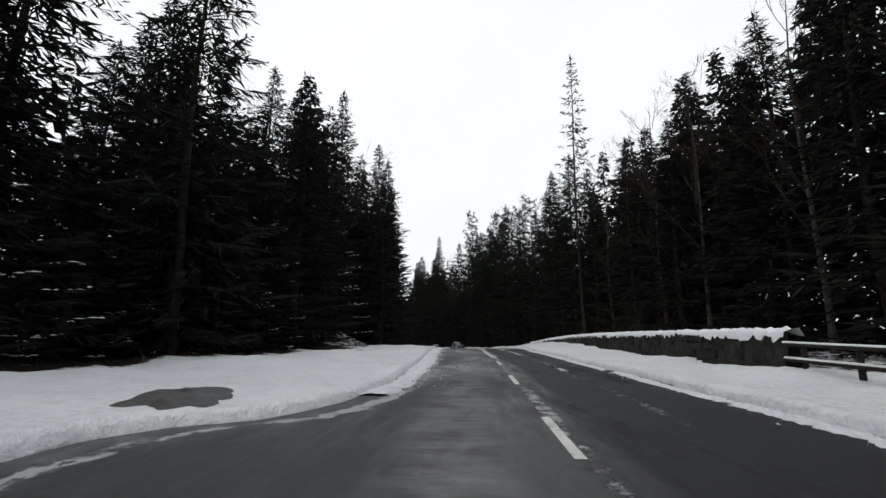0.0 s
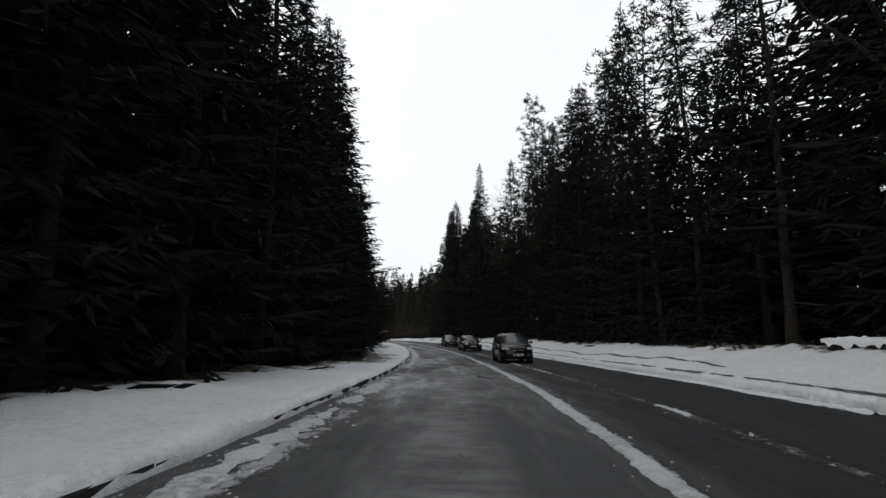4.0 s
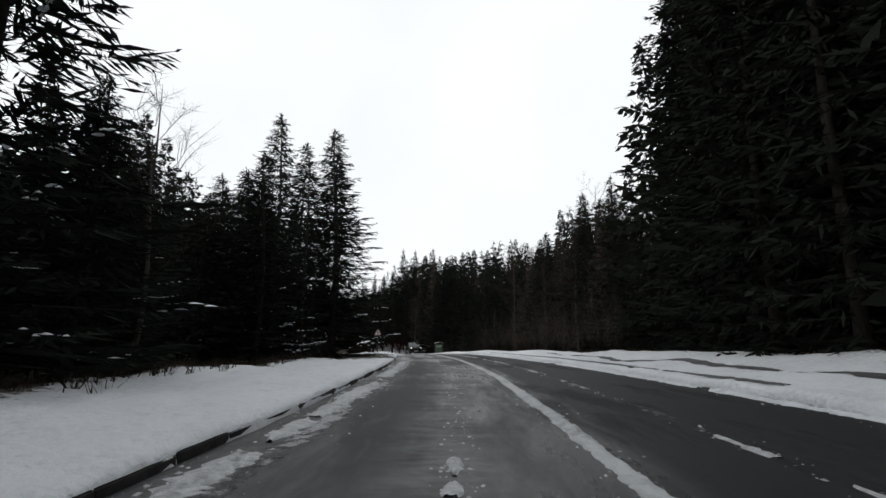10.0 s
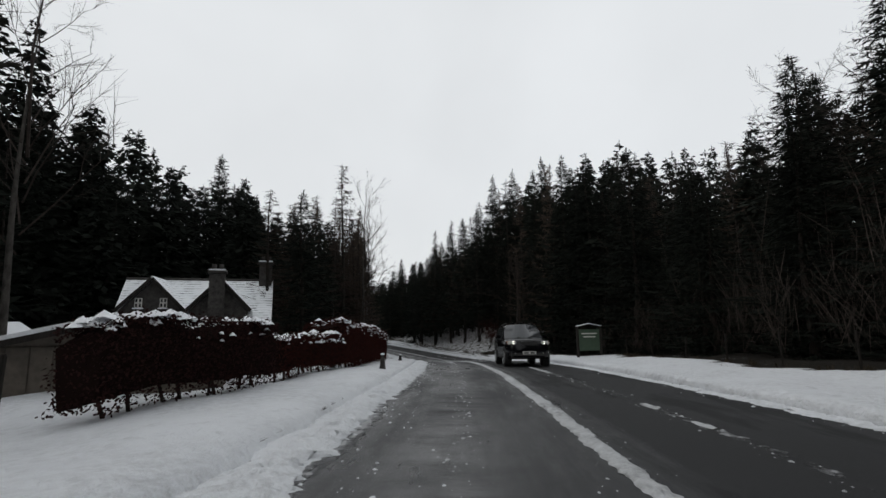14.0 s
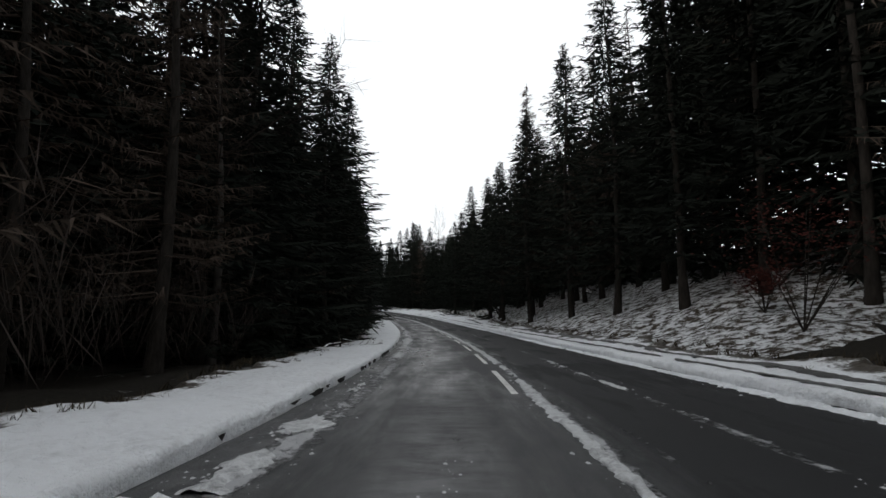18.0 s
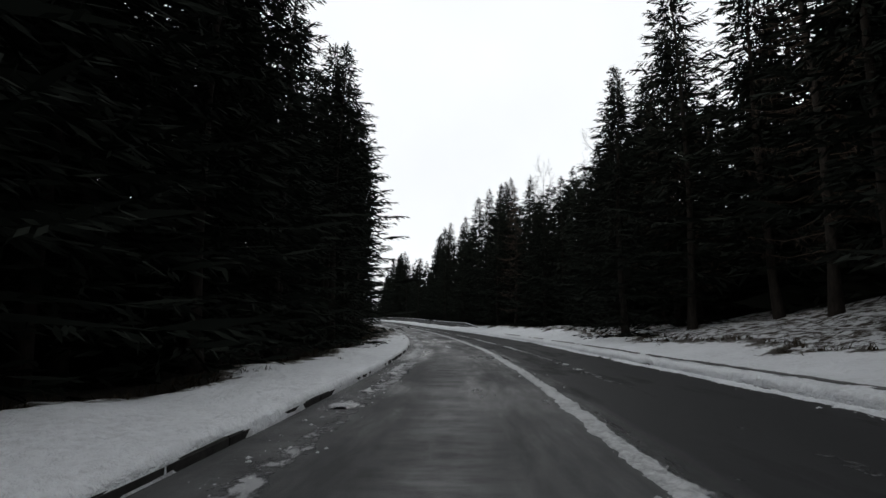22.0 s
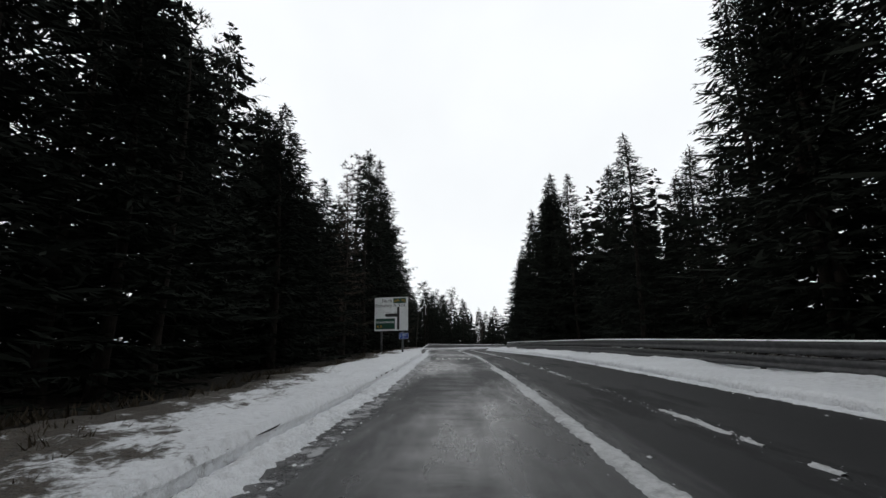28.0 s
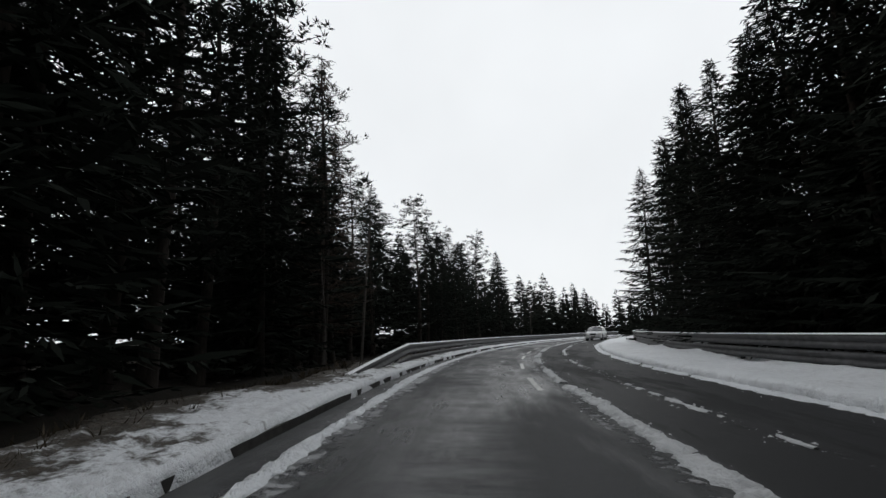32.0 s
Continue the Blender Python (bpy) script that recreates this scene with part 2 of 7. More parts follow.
bump(M_ROAD, calc(M_ROAD, "ADD", calc(M_ROAD, "ADD", calc(M_ROAD, "MULTIPLY", speck, 0.25), calc(M_ROAD, "MULTIPLY", bars, 0.5)), calc(M_ROAD, "MULTIPLY", slush, calc(M_ROAD, "ADD", crumbs, 1.0))), 0.022)

M_PAINT = grained("worn_road_paint", (0.62, 0.62, 0.60), (0.20, 0.20, 0.20), 9.0, 0.6, relief=0.003, lo=0.52, hi=0.72)
M_KERB = grained("kerb_concrete", (0.06, 0.058, 0.055), (0.03, 0.029, 0.028), 7.0, 0.85, relief=0.01, each=0.08)
M_BARK = grained("dark_bark", (0.013, 0.011, 0.0095), (0.034, 0.029, 0.025), 9.0, 0.95, relief=0.03, stretch=(1, 1, 0.25))
M_PALEBARK = grained("pale_bark", (0.085, 0.078, 0.07), (0.03, 0.027, 0.024), 6.0, 0.9, relief=0.02, stretch=(1, 1, 0.4))
M_TWIG = grained("bare_twigs", (0.020, 0.016, 0.014), (0.042, 0.033, 0.028), 4.0, 0.9, relief=0)


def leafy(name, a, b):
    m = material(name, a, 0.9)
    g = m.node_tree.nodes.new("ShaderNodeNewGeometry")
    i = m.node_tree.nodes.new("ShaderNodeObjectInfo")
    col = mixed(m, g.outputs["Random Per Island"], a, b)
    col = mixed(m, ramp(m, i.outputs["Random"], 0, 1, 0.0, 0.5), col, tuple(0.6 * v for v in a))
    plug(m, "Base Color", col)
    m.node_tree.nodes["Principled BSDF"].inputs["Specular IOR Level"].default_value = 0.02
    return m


# conifer tones sit below real foliage: the wood's shade is put into them
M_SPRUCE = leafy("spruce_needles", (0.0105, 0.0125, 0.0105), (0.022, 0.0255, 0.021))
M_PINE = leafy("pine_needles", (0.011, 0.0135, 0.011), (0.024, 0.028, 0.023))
M_LARCH = leafy("larch_twigs", (0.045, 0.035, 0.028), (0.080, 0.062, 0.051))
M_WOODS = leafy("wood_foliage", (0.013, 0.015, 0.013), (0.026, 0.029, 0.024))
# brown twig tones, raised to put the far wood's haze into the colour
M_HAZYBRUSH = leafy("hazy_bare_brush", (0.045, 0.038, 0.034), (0.085, 0.070, 0.062))
M_HEDGE = leafy("beech_hedge_leaves", (0.028, 0.010, 0.009), (0.060, 0.020, 0.015))
M_SCRUB = leafy("dead_grass", (0.03, 0.025, 0.018), (0.08, 0.066, 0.048))

# ---- the line of the road ----
def spread(pairs, s):
    return np.interp(s, [p[0] for p in pairs], [p[1] for p in pairs])


def dense_line():
    pts = [np.array(p) for p in LINE]
    # the road goes on in a long right-hand bend
    x, y, z, bank = pts[-1]
    way = math.atan2(pts[-1][1] - pts[-2][1], pts[-1][0] - pts[-2][0]) - 0.02
    for k in range(1, 14):
        way -= (0.06 if k == 1 else 20 / 120) if k < 8 else 0.0
        x, y, z = x + 20 * math.cos(way), y + 20 * math.sin(way), z + 0.04
        pts.append(np.array((x, y, z, max(0.0, bank - 0.6 * k))))
    out = []
    for i in range(1, len(pts) - 2):
        a, b, c, d = pts[i - 1:i + 3]
        for k in range(24):
            t = k / 24
            out.append(0.5 * (2 * b + (c - a) * t + (2 * a - 5 * b + 4 * c - d) * t * t + (3 * b - a - 3 * c + d) * t ** 3))
    return np.array(out)


LP = dense_line()
LS = np.concatenate([[0], np.cumsum(np.hypot(*np.diff(LP[:, :2], axis=0).T))])
LS -= LS[np.hypot(LP[:, 0], LP[:, 1]).argmin()]
LT = np.gradient(LP[:, :2], axis=0)
LT /= np.hypot(LT[:, 0], LT[:, 1])[:, None]
S_MIN, S_MAX = LS[0] + 1, LS[-1] - 1

LEFT = [(-60, -4.1), (2, -4.0), (4.6, -3.85), (5.3, -3.4), (5.7, -2.7), (6.2, -2.4), (7.3, -2.05), (9.8, -1.75), (17, -1.92), (29, -2.35), (64, -2.42), (70, -2.5), (80, -2.3), (100, -1.98), (113, -2.2), (124, -2.36), (134, -2.3), (158, -1.9), (171, -1.9), (204, -2.2), (280, -2.1), (310, -2.15), (340, -2.05), (365, -1.85), (380, -2.02), (392, -2.08), (700, -2.0)]
CENTRE = [(-60, 0.9), (5, 0.9), (28, 0.98), (45, 1.3), (64, 1.6), (90, 1.75), (101, 1.6), (113, 1.27), (126, 1.2), (158, 1.22), (171, 1.18), (205, 0.96), (228, 1.25), (277, 1.39), (290, 1.3), (309, 1.54), (340, 1.27), (366, 1.35), (388, 1.37), (700, 1.4)]
RIGHT = [(-60, 4.0), (5, 4.0), (17, 3.75), (29, 4.1), (45, 5.3), (69, 6.5), (104, 6.4), (115, 5.75), (159, 4.8), (171, 4.7), (205, 4.5), (229, 4.85), (278, 5.2), (291, 5.7), (309, 6.2), (341, 5.5), (367, 5.7), (388, 5.0), (700, 5.0)]
# where the snow of the verges ends and the forest floor begins
WOOD_L = [(-60, -10), (15, -10.5), (25, -7), (45, -8.5), (56, -8), (66, -6.6), (70, -5.0), (76, -5.0), (84, -5.8), (95, -7.4), (115, -6), (128, -8.0), (140, -6.3), (143.5, -3.5), (148, -3.2), (152.5, -4.4), (157, -24), (184, -24), (192, -8), (200, -5), (207, -4.5), (230, -4.9), (280, -5.2), (311, -4.4), (342, -4.6), (366, -4.2), (382, -3.7), (392, -4.0), (405, -4.0), (420, -6), (700, -8)]
WOOD_R = [(-60, 9), (10, 9), (30, 10), (50, 11.5), (120, 11.5), (160, 11.5), (185, 9), (200, 8.5), (215, 7.6), (235, 6.6), (258, 7.6), (285, 9), (340, 9.5), (388, 9.5), (700, 12)]
# how far in metres litter and dead grass show through the snow beside the wood
# from 66 to 84 the wider reach also paints in the trees' shade
LITTER_L = [(-60, 1.2), (20, 1.0), (56, 2.0), (66, 3.2), (84, 3.0), (92, 1.4), (132, 1.3), (140, 2.2), (153, 2.4), (157, 0.3), (200, 0.3), (206, 0.7), (278, 0.9), (292, 2.0), (301, 4.6), (320, 5.0), (338, 3.0), (350, 1.2), (372, 1.6), (384, 2.6), (410, 2.4), (700, 1.5)]
LITTER_R = [(-60, 0.6), (160, 0.8), (210, 1.2), (300, 0.8), (700, 0.6)]
RISE_R = [(-60, 0.0), (30, 0.1), (50, 0.75), (115, 0.75), (135, 0.5), (155, 0.1), (205, 0.1), (285, 0.45), (300, 0.7), (318, 0.6), (332, 0.3), (700, 0.2)]
BANK_R = [(-60, 0), (212, 0), (222, 0.16), (230, 0.36), (262, 0.36), (285, 0.14), (305, 0), (700, 0)]
BANK_L = [(-60, 0), (28, 0), (37, 0.45), (47, 0.45), (56, 0.05), (70, 0), (700, 0)]
DROP_L = [(-60, 0), (150, 0), (158, 0.45), (182, 0.45), (200, 0.1), (330, 0.12), (350, 0.3), (420, 0.3), (700, 0)]


def frame_at(s):
    s = np.asarray(s, float)
    cols = [np.interp(s, LS, LP[:, k]) for k in range(4)]
    tx, ty = np.interp(s, LS, LT[:, 0]), np.interp(s, LS, LT[:, 1])
    return cols, tx, ty


def on_road(s, u, h=0.0):
    """World places for metres along, metres to the right, and height over the road's plane."""
    (x, y, z, bank), tx, ty = frame_at(s)
    u = np.asarray(u, float)
    lean = np.clip(u, -9, 9)
    return np.stack([x + u * ty, y - u * tx, z - lean * np.tan(np.radians(bank)) + h + 0 * u], -1)


def terrain(s, u):
    """Height of the ground beside the road over the road's plane."""
    s, u = np.broadcast_arrays(np.asarray(s, float), np.asarray(u, float))
    l, r = spread(LEFT, s), spread(RIGHT, s)
    wl, wr = spread(WOOD_L, s), spread(WOOD_R, s)
    left = np.clip(l - u, 0, None)
    right = np.clip(u - r, 0, None)
    h = np.where((left > 0) | (right > 0), 0.10, -0.03)
    h = h + np.clip(right / np.maximum(wr - r, 0.5), 0, 1) ** 1.3 * spread(RISE_R, s)
    h = h + np.clip(u - wr, 0, 13) * spread(BANK_R, s) + np.clip(u - wr, 0, 60) * 0.02
    h = h + np.clip(wl - u, 0, 7) * spread(BANK_L, s)
    h = h - np.clip((left - 1.5) / 4, 0, 1) * spread(DROP_L, s)
    bumpy = 0.06 * np.sin(s * 0.9 + u * 0.7) + 0.05 * np.sin(s * 0.37 - u * 1.3) + 0.03 * np.sin(2.1 * s + 1.7 * u)
    return h + bumpy * np.clip((np.maximum(left, right) - 0.4) / 2, 0, 1)


def spot(s, u, h=0.0):
    """A place on the ground, as a vector."""
    return Vector(on_road(s, u, float(terrain(s, u)) + h))


def heading(s):
    """Degrees about z that turn +y along the road."""
    _, tx, ty = frame_at(s)
    return math.degrees(math.atan2(-float(tx), float(ty)))


def stand(s, u, turn=0.0, h=0.0):
    p = spot(s, u, h)
    return pose(p.x, p.y, p.z, 0, 0, heading(s) + turn)


def mesh_of(name, verts, faces, mat, smooth=False):
    me = bpy.data.meshes.new(name)
    me.from_pydata([tuple(v) for v in verts], [], [tuple(f) for f in faces])
    for m in (mat if isinstance(mat, (list, tuple)) else [mat]):
        me.materials.append(m)
    if smooth:
        me.polygons.foreach_set("use_smooth", [True] * len(me.polygons))
    me.update()
    return me


def sheet(name, place, mat, uv=None, label="", category="", kind="structure", lanes=None):
    """A surface from a grid of places (rows, columns, 3)."""
    n, k = place.shape[:2]
    idx = np.arange(n * k).reshape(n, k)
    faces = np.stack([idx[:-1, :-1], idx[:-1, 1:], idx[1:, 1:], idx[1:, :-1]], -1).reshape(-1, 4)
    me = mesh_of(name, place.reshape(-1, 3).tolist(), faces.tolist(), mat, True)
    for layer_name, values in (("UVMap", uv), ("Lanes", lanes)):
        if values is not None:
            loops = np.empty(len(me.loops), int)
            me.loops.foreach_get("vertex_index", loops)
            me.uv_layers.new(name=layer_name).data.foreach_set("uv", values.reshape(-1, 2)[loops].ravel())
    return tagged(new(name, me), label, category, kind=kind)


rng = np.random.default_rng(7)


def wobble(s, scale, seed):
    """Smooth uneven values about 0, roughly -1 to 1, along s."""
    g = np.random.default_rng(seed)
    out = np.zeros_like(s, dtype=float)
    for k in range(5):
        f = scale * 1.9 ** k
        out += np.sin(s * f + g.uniform(0, 6.3)) * np.sin(s * f * 0.61 + g.uniform(0, 6.3)) / 1.45 ** k
    return out / 1.6


# ---- road, verges, ground ----
s_line = np.arange(S_MIN, S_MAX, 0.75)
cols = np.linspace(0, 1, 13)  # across the road
l, r = spread(LEFT, s_line) - 0.25, spread(RIGHT, s_line) + 0.25
uu = l[:, None] + (r - l)[:, None] * cols[None, :]
ss = np.repeat(s_line[:, None], 13, 1)
lanes = np.stack([uu - spread(CENTRE, s_line)[:, None], uu - spread(LEFT, s_line)[:, None]], -1)
sheet("road", on_road(ss, uu), M_ROAD, np.stack([ss, uu], -1), "wet dark grey asphalt road with salt-grey wheel tracks", "road", lanes=lanes)

# snow verges, each with an uneven edge along the asphalt
s_fine = np.arange(-30, 470, 0.25)


def verge(side, name, label):
    seed = 3 if side < 0 else 8
    edge = spread(LEFT if side < 0 else RIGHT, s_fine)
    far = spread(WOOD_L if side < 0 else WOOD_R, s_fine)
    if side < 0:
        # along the middle stretch the snow hangs over the kerb, elsewhere it stops on top of it
        over = np.interp(s_fine, [-30, 42, 54, 160, 168, 206, 216, 308, 330, 366, 376, 500], [0.9, 0.8, 0.22, 0.22, 0.85, 0.8, 0.22, 0.22, 0.85, 0.85, 0.18, 0.18])
        over = np.clip(over + 0.16 * wobble(s_fine, 0.9, seed + 12), 0, 1)
        ragged = np.abs(wobble(s_fine, 0.9, seed)) + 0.5 * np.abs(wobble(s_fine, 3.7, seed + 1))
        nicks = np.clip(wobble(s_fine, 2.9, seed + 6) + 0.6 * wobble(s_fine, 8.0, seed + 7) - 0.8, 0, 1)
        edge = edge - (0.006 + 0.032 * ragged + 0.014 * np.abs(wobble(s_fine, 6.5, seed + 10))) * (1 - over) + over * (0.10 + 0.02 * wobble(s_fine, 7.0, seed + 8) - 0.05 * nicks)
    else:
        edge = edge + 0.05 + 0.17 * np.abs(wobble(s_fine, 1.1, seed)) + 0.05 * wobble(s_fine, 5.0, seed + 1)
    far = far + side * (0.7 * wobble(s_fine, 0.5, seed + 2) + 0.35 * wobble(s_fine, 3.0, seed + 4))
    f = np.concatenate([[0, 0.004, 0.02], np.linspace(0.05, 1, 20)])
    u = edge[:, None] + (far - edge)[:, None] * f[None, :]
    s2 = np.repeat(s_fine[:, None], len(f), 1)
    g = np.random.default_rng(seed)
    rough = np.stack([wobble(s_fine, 1.7 + 0.13 * k, 40 + k) for k in range(len(f))], 1)
    h = terrain(s2, u) + 0.07 + 0.035 * rough
    h[:, 0] = 0.0
    h[:, 1] = 0.105 + 0.015 * wobble(s_fine, 4.0, seed + 5)
    h[:, -1] -= 0.12
    reach = spread(LITTER_L if side < 0 else LITTER_R, s_fine)
    uv = np.stack([np.abs(far[:, None] - u) / reach[:, None], s2], -1)
    sheet(name, on_road(s2, u, h), M_VERGE, uv, label, "snow verge")


verge(-1, "verge_left", "uneven white snow verge between kerb and wood")
verge(1, "verge_right", "ploughed white snow verge with tyre ruts")

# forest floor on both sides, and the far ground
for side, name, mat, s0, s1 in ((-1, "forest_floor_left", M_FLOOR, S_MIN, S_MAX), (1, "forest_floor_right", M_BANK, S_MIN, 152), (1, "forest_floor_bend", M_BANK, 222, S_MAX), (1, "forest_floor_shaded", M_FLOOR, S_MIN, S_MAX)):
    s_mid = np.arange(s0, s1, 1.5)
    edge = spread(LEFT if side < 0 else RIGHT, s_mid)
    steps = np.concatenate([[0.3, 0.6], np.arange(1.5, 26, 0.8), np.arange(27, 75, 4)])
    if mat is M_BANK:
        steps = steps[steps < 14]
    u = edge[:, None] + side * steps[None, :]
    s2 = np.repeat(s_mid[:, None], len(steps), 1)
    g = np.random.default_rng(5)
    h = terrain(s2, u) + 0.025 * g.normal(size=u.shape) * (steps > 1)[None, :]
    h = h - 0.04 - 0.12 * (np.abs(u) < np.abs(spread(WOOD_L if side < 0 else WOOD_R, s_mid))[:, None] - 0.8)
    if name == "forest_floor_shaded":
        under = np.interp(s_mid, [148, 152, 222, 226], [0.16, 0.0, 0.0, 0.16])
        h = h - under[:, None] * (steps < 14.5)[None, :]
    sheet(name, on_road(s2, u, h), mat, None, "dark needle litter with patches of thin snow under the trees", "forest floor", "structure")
gx = np.linspace(-2200, 2000, 106)
X, Y = np.meshgrid(gx, gx + 150, indexing="ij")
near = np.full(X.shape, 1e9)
Z = np.zeros(X.shape)
for q in LP[::8]:
    d = np.hypot(X - q[0], Y - q[1])
    Z = np.where(d < near, q[2], Z)
    near = np.minimum(near, d)
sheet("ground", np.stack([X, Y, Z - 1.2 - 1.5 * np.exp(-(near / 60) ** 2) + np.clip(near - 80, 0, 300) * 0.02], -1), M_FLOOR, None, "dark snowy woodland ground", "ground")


# bare snowy bank under the trees on the near side
sb = np.arange(31, 56, 0.5)
fb_u = spread(WOOD_L, sb)[:, None] - np.linspace(-0.6, 9, 16)[None, :]
sb2 = np.repeat(sb[:, None], 16, 1)
sheet("snowy_bank", on_road(sb2, fb_u, terrain(sb2, fb_u) + 0.05 + 0.03 * np.sin(3 * sb2) * np.sin(2 * fb_u)), M_BANK, None, "steep bank of thin snow and litter under the trees", "bank")

# ---- slush ridges lying on the asphalt ----
def beside(pairs, d):
    return [(s, u + d) for s, u in pairs]


def strip(name, s0, s1, middle, half, seed, label, thick=0.03, gaps=0.0, step=0.08, mat=None, over=0.0, crumbs=12, ragged=1.0):
    """An uneven low ridge of slush along the road, with crumbs beside it. gaps: how often it breaks off."""
    g = np.random.default_rng(seed)
    s = np.arange(s0, s1, step)
    c = spread(middle, s) + 0.05 * wobble(s, 0.35, seed) + 0.02 * wobble(s, 3.1, seed + 9)
    w = half * (0.85 + ragged * (0.30 * wobble(s, 0.7, seed + 1) + 0.22 * wobble(s, 5.0, seed + 2) + 0.20 * wobble(s, 17.0, seed + 5) + 0.10 * g.normal(size=len(s))))
    broken = np.clip((wobble(s, 0.4, seed + 3) + 0.5 * wobble(s, 2.5, seed + 4) - gaps) * 3.0, 0, 1)
    w = np.clip(w, 0.02, None) * broken
    off = np.array([-1.0, -0.8, -0.45, -0.1, 0.25, 0.55, 0.8, 1.0])
    m = len(off)
    u = c[:, None] + w[:, None] * (off[None, :] + 0.10 * g.normal(size=(len(s), m)))
    h = 0.004 + thick * np.array([-0.35, 0.35, 0.85, 1.0, 1.0, 0.8, 0.35, -0.35])[None, :] * np.clip(0.65 + 0.3 * g.normal(size=(len(s), m)), 0.1, None)
    h[:, (0, -1)] = -0.006
    if over:
        h = h + over + terrain(np.repeat(s[:, None], m, 1), u)
    place = on_road(np.repeat(s[:, None], m, 1), u, h)
    keep = (w[:-1] > 0.012) & (w[1:] > 0.012)
    idx = np.arange(len(s) * m).reshape(-1, m)
    faces = np.stack([idx[:-1, :-1], idx[:-1, 1:], idx[1:, 1:], idx[1:, :-1]], -1)[keep].reshape(-1, 4).tolist()
    verts = place.reshape(-1, 3).tolist()
    if crumbs and not over:
        n = int((s1 - s0) * crumbs)
        cs = g.uniform(s0, s1, n)
        cu = np.interp(cs, s, c) + (half * 0.8 + 0.02) * g.normal(size=n) * 1.25
        lit = np.interp(cs, s, broken) + 0.25 > g.random(n)
        cs, cu = cs[lit], cu[lit]
        r = 0.007 + 0.024 * g.random(len(cs)) ** 3
        ring = []
        for k in range(5):
            t = k * 1.2566 + g.uniform(-0.4, 0.4, len(cs))
            q = r * g.uniform(0.6, 1.5, len(cs))
            ring.append(on_road(cs + 1.4 * q * np.cos(t), cu + q * np.sin(t), np.full(len(cs), -0.002)))
        ring.append(on_road(cs, cu, 0.55 * r))
        base = len(verts)
        verts += np.stack(ring, 1).reshape(-1, 3).tolist()
        for i in range(len(cs)):
            o = base + 6 * i
            faces += [(o, o + 1, o + 5), (o + 1, o + 2, o + 5), (o + 2, o + 3, o + 5), (o + 3, o + 4, o + 5), (o + 4, o, o + 5)]
    me = mesh_of(name, verts, faces, mat or M_SLUSH, True)
    return tagged(new(name, me), label, "slush", kind="stuff")


strip("centre_slush_ridge", 20, 213, beside(CENTRE, 0.05), 0.14, 21, "narrow ridge of grey slush along the centre line", gaps=-3, ragged=0.5)
strip("centre_slush_ridge", 213, 246, beside(CENTRE, 0.05), 0.11, 22, "narrow ridge of grey slush beside the centre line", gaps=-0.7)
strip("centre_slush_ridge", 246, 352, beside(CENTRE, 0.05), 0.15, 23, "narrow ridge of grey slush along the centre line", gaps=-3, ragged=0.5)
strip("centre_slush_ridge", 352, 384, beside(CENTRE, 0.08), 0.09, 25, "narrow line of grey slush along the centre line", gaps=-0.9)
strip("centre_slush_ridge", 383, 470, [(s, u + (0.1 if s < 370 else 0.36)) for s, u in CENTRE], 0.15, 24, "broken lumps of grey slush beside the centre line", gaps=-0.4, thick=0.05)
strip("lane_slush_ridge", 11, 225, beside(CENTRE, 1.6), 0.08, 31, "broken trail of slush in the far lane", gaps=-0.05, thick=0.018, crumbs=30)
strip("lane_slush_ridge", 270, 460, beside(CENTRE, 1.6), 0.08, 33, "broken trail of slush in the far lane", gaps=-0.05, thick=0.018, crumbs=30)
strip("lane_slush_ridge", 60, 215, [(-60, -0.05), (700, -0.05)], 0.09, 35, "broken trail of slush along the middle of the lane", gaps=0.55, thick=0.02, crumbs=60)
strip("lane_slush_ridge", 283, 312, [(-60, -0.08), (700, -0.08)], 0.10, 37, "broken trail of slush along the middle of the lane", gaps=0.0, thick=0.02, crumbs=60)
strip("gutter_snow", 366, 460, beside(LEFT, 0.44), 0.11, 43, "pale strip of slush lying along the kerb", gaps=-3, thick=0.05, mat=M_SNOW)
strip("gutter_snow", 165, 214, beside(LEFT, 0.36), 0.40, 44, "shovelled snow heaped along the kerb on the asphalt", gaps=-3, thick=0.075, mat=M_SNOW, ragged=0.55, crumbs=60)
strip("gutter_slush", 214, 334, beside(LEFT, 0.46), 0.17, 42, "dirty slush in the gutter along the kerb", gaps=-0.05, thick=0.03, ragged=1.9, crumbs=70)
strip("gutter_snow", 8, 46, beside(LEFT, 0.34), 0.34, 45, "shovelled snow heaped along the kerb on the asphalt", gaps=-3, thick=0.07, mat=M_SNOW, ragged=0.7, crumbs=60)
strip("gutter_snow", 334, 367, beside(LEFT, 0.28), 0.26, 46, "shovelled snow heaped along the kerb on the asphalt", gaps=-3, thick=0.06, mat=M_SNOW, ragged=0.8, crumbs=60)
strip("gutter_slush", 46, 165, beside(LEFT, 0.42), 0.21, 41, "dirty slush in the gutter along the kerb", gaps=-0.4, thick=0.03, ragged=1.5, crumbs=70)
strip("edge_slush", 0, 460, beside(RIGHT, -0.05), 0.18, 61, "slush along the far edge of the road", gaps=-0.8, thick=0.04, mat=M_SNOW)

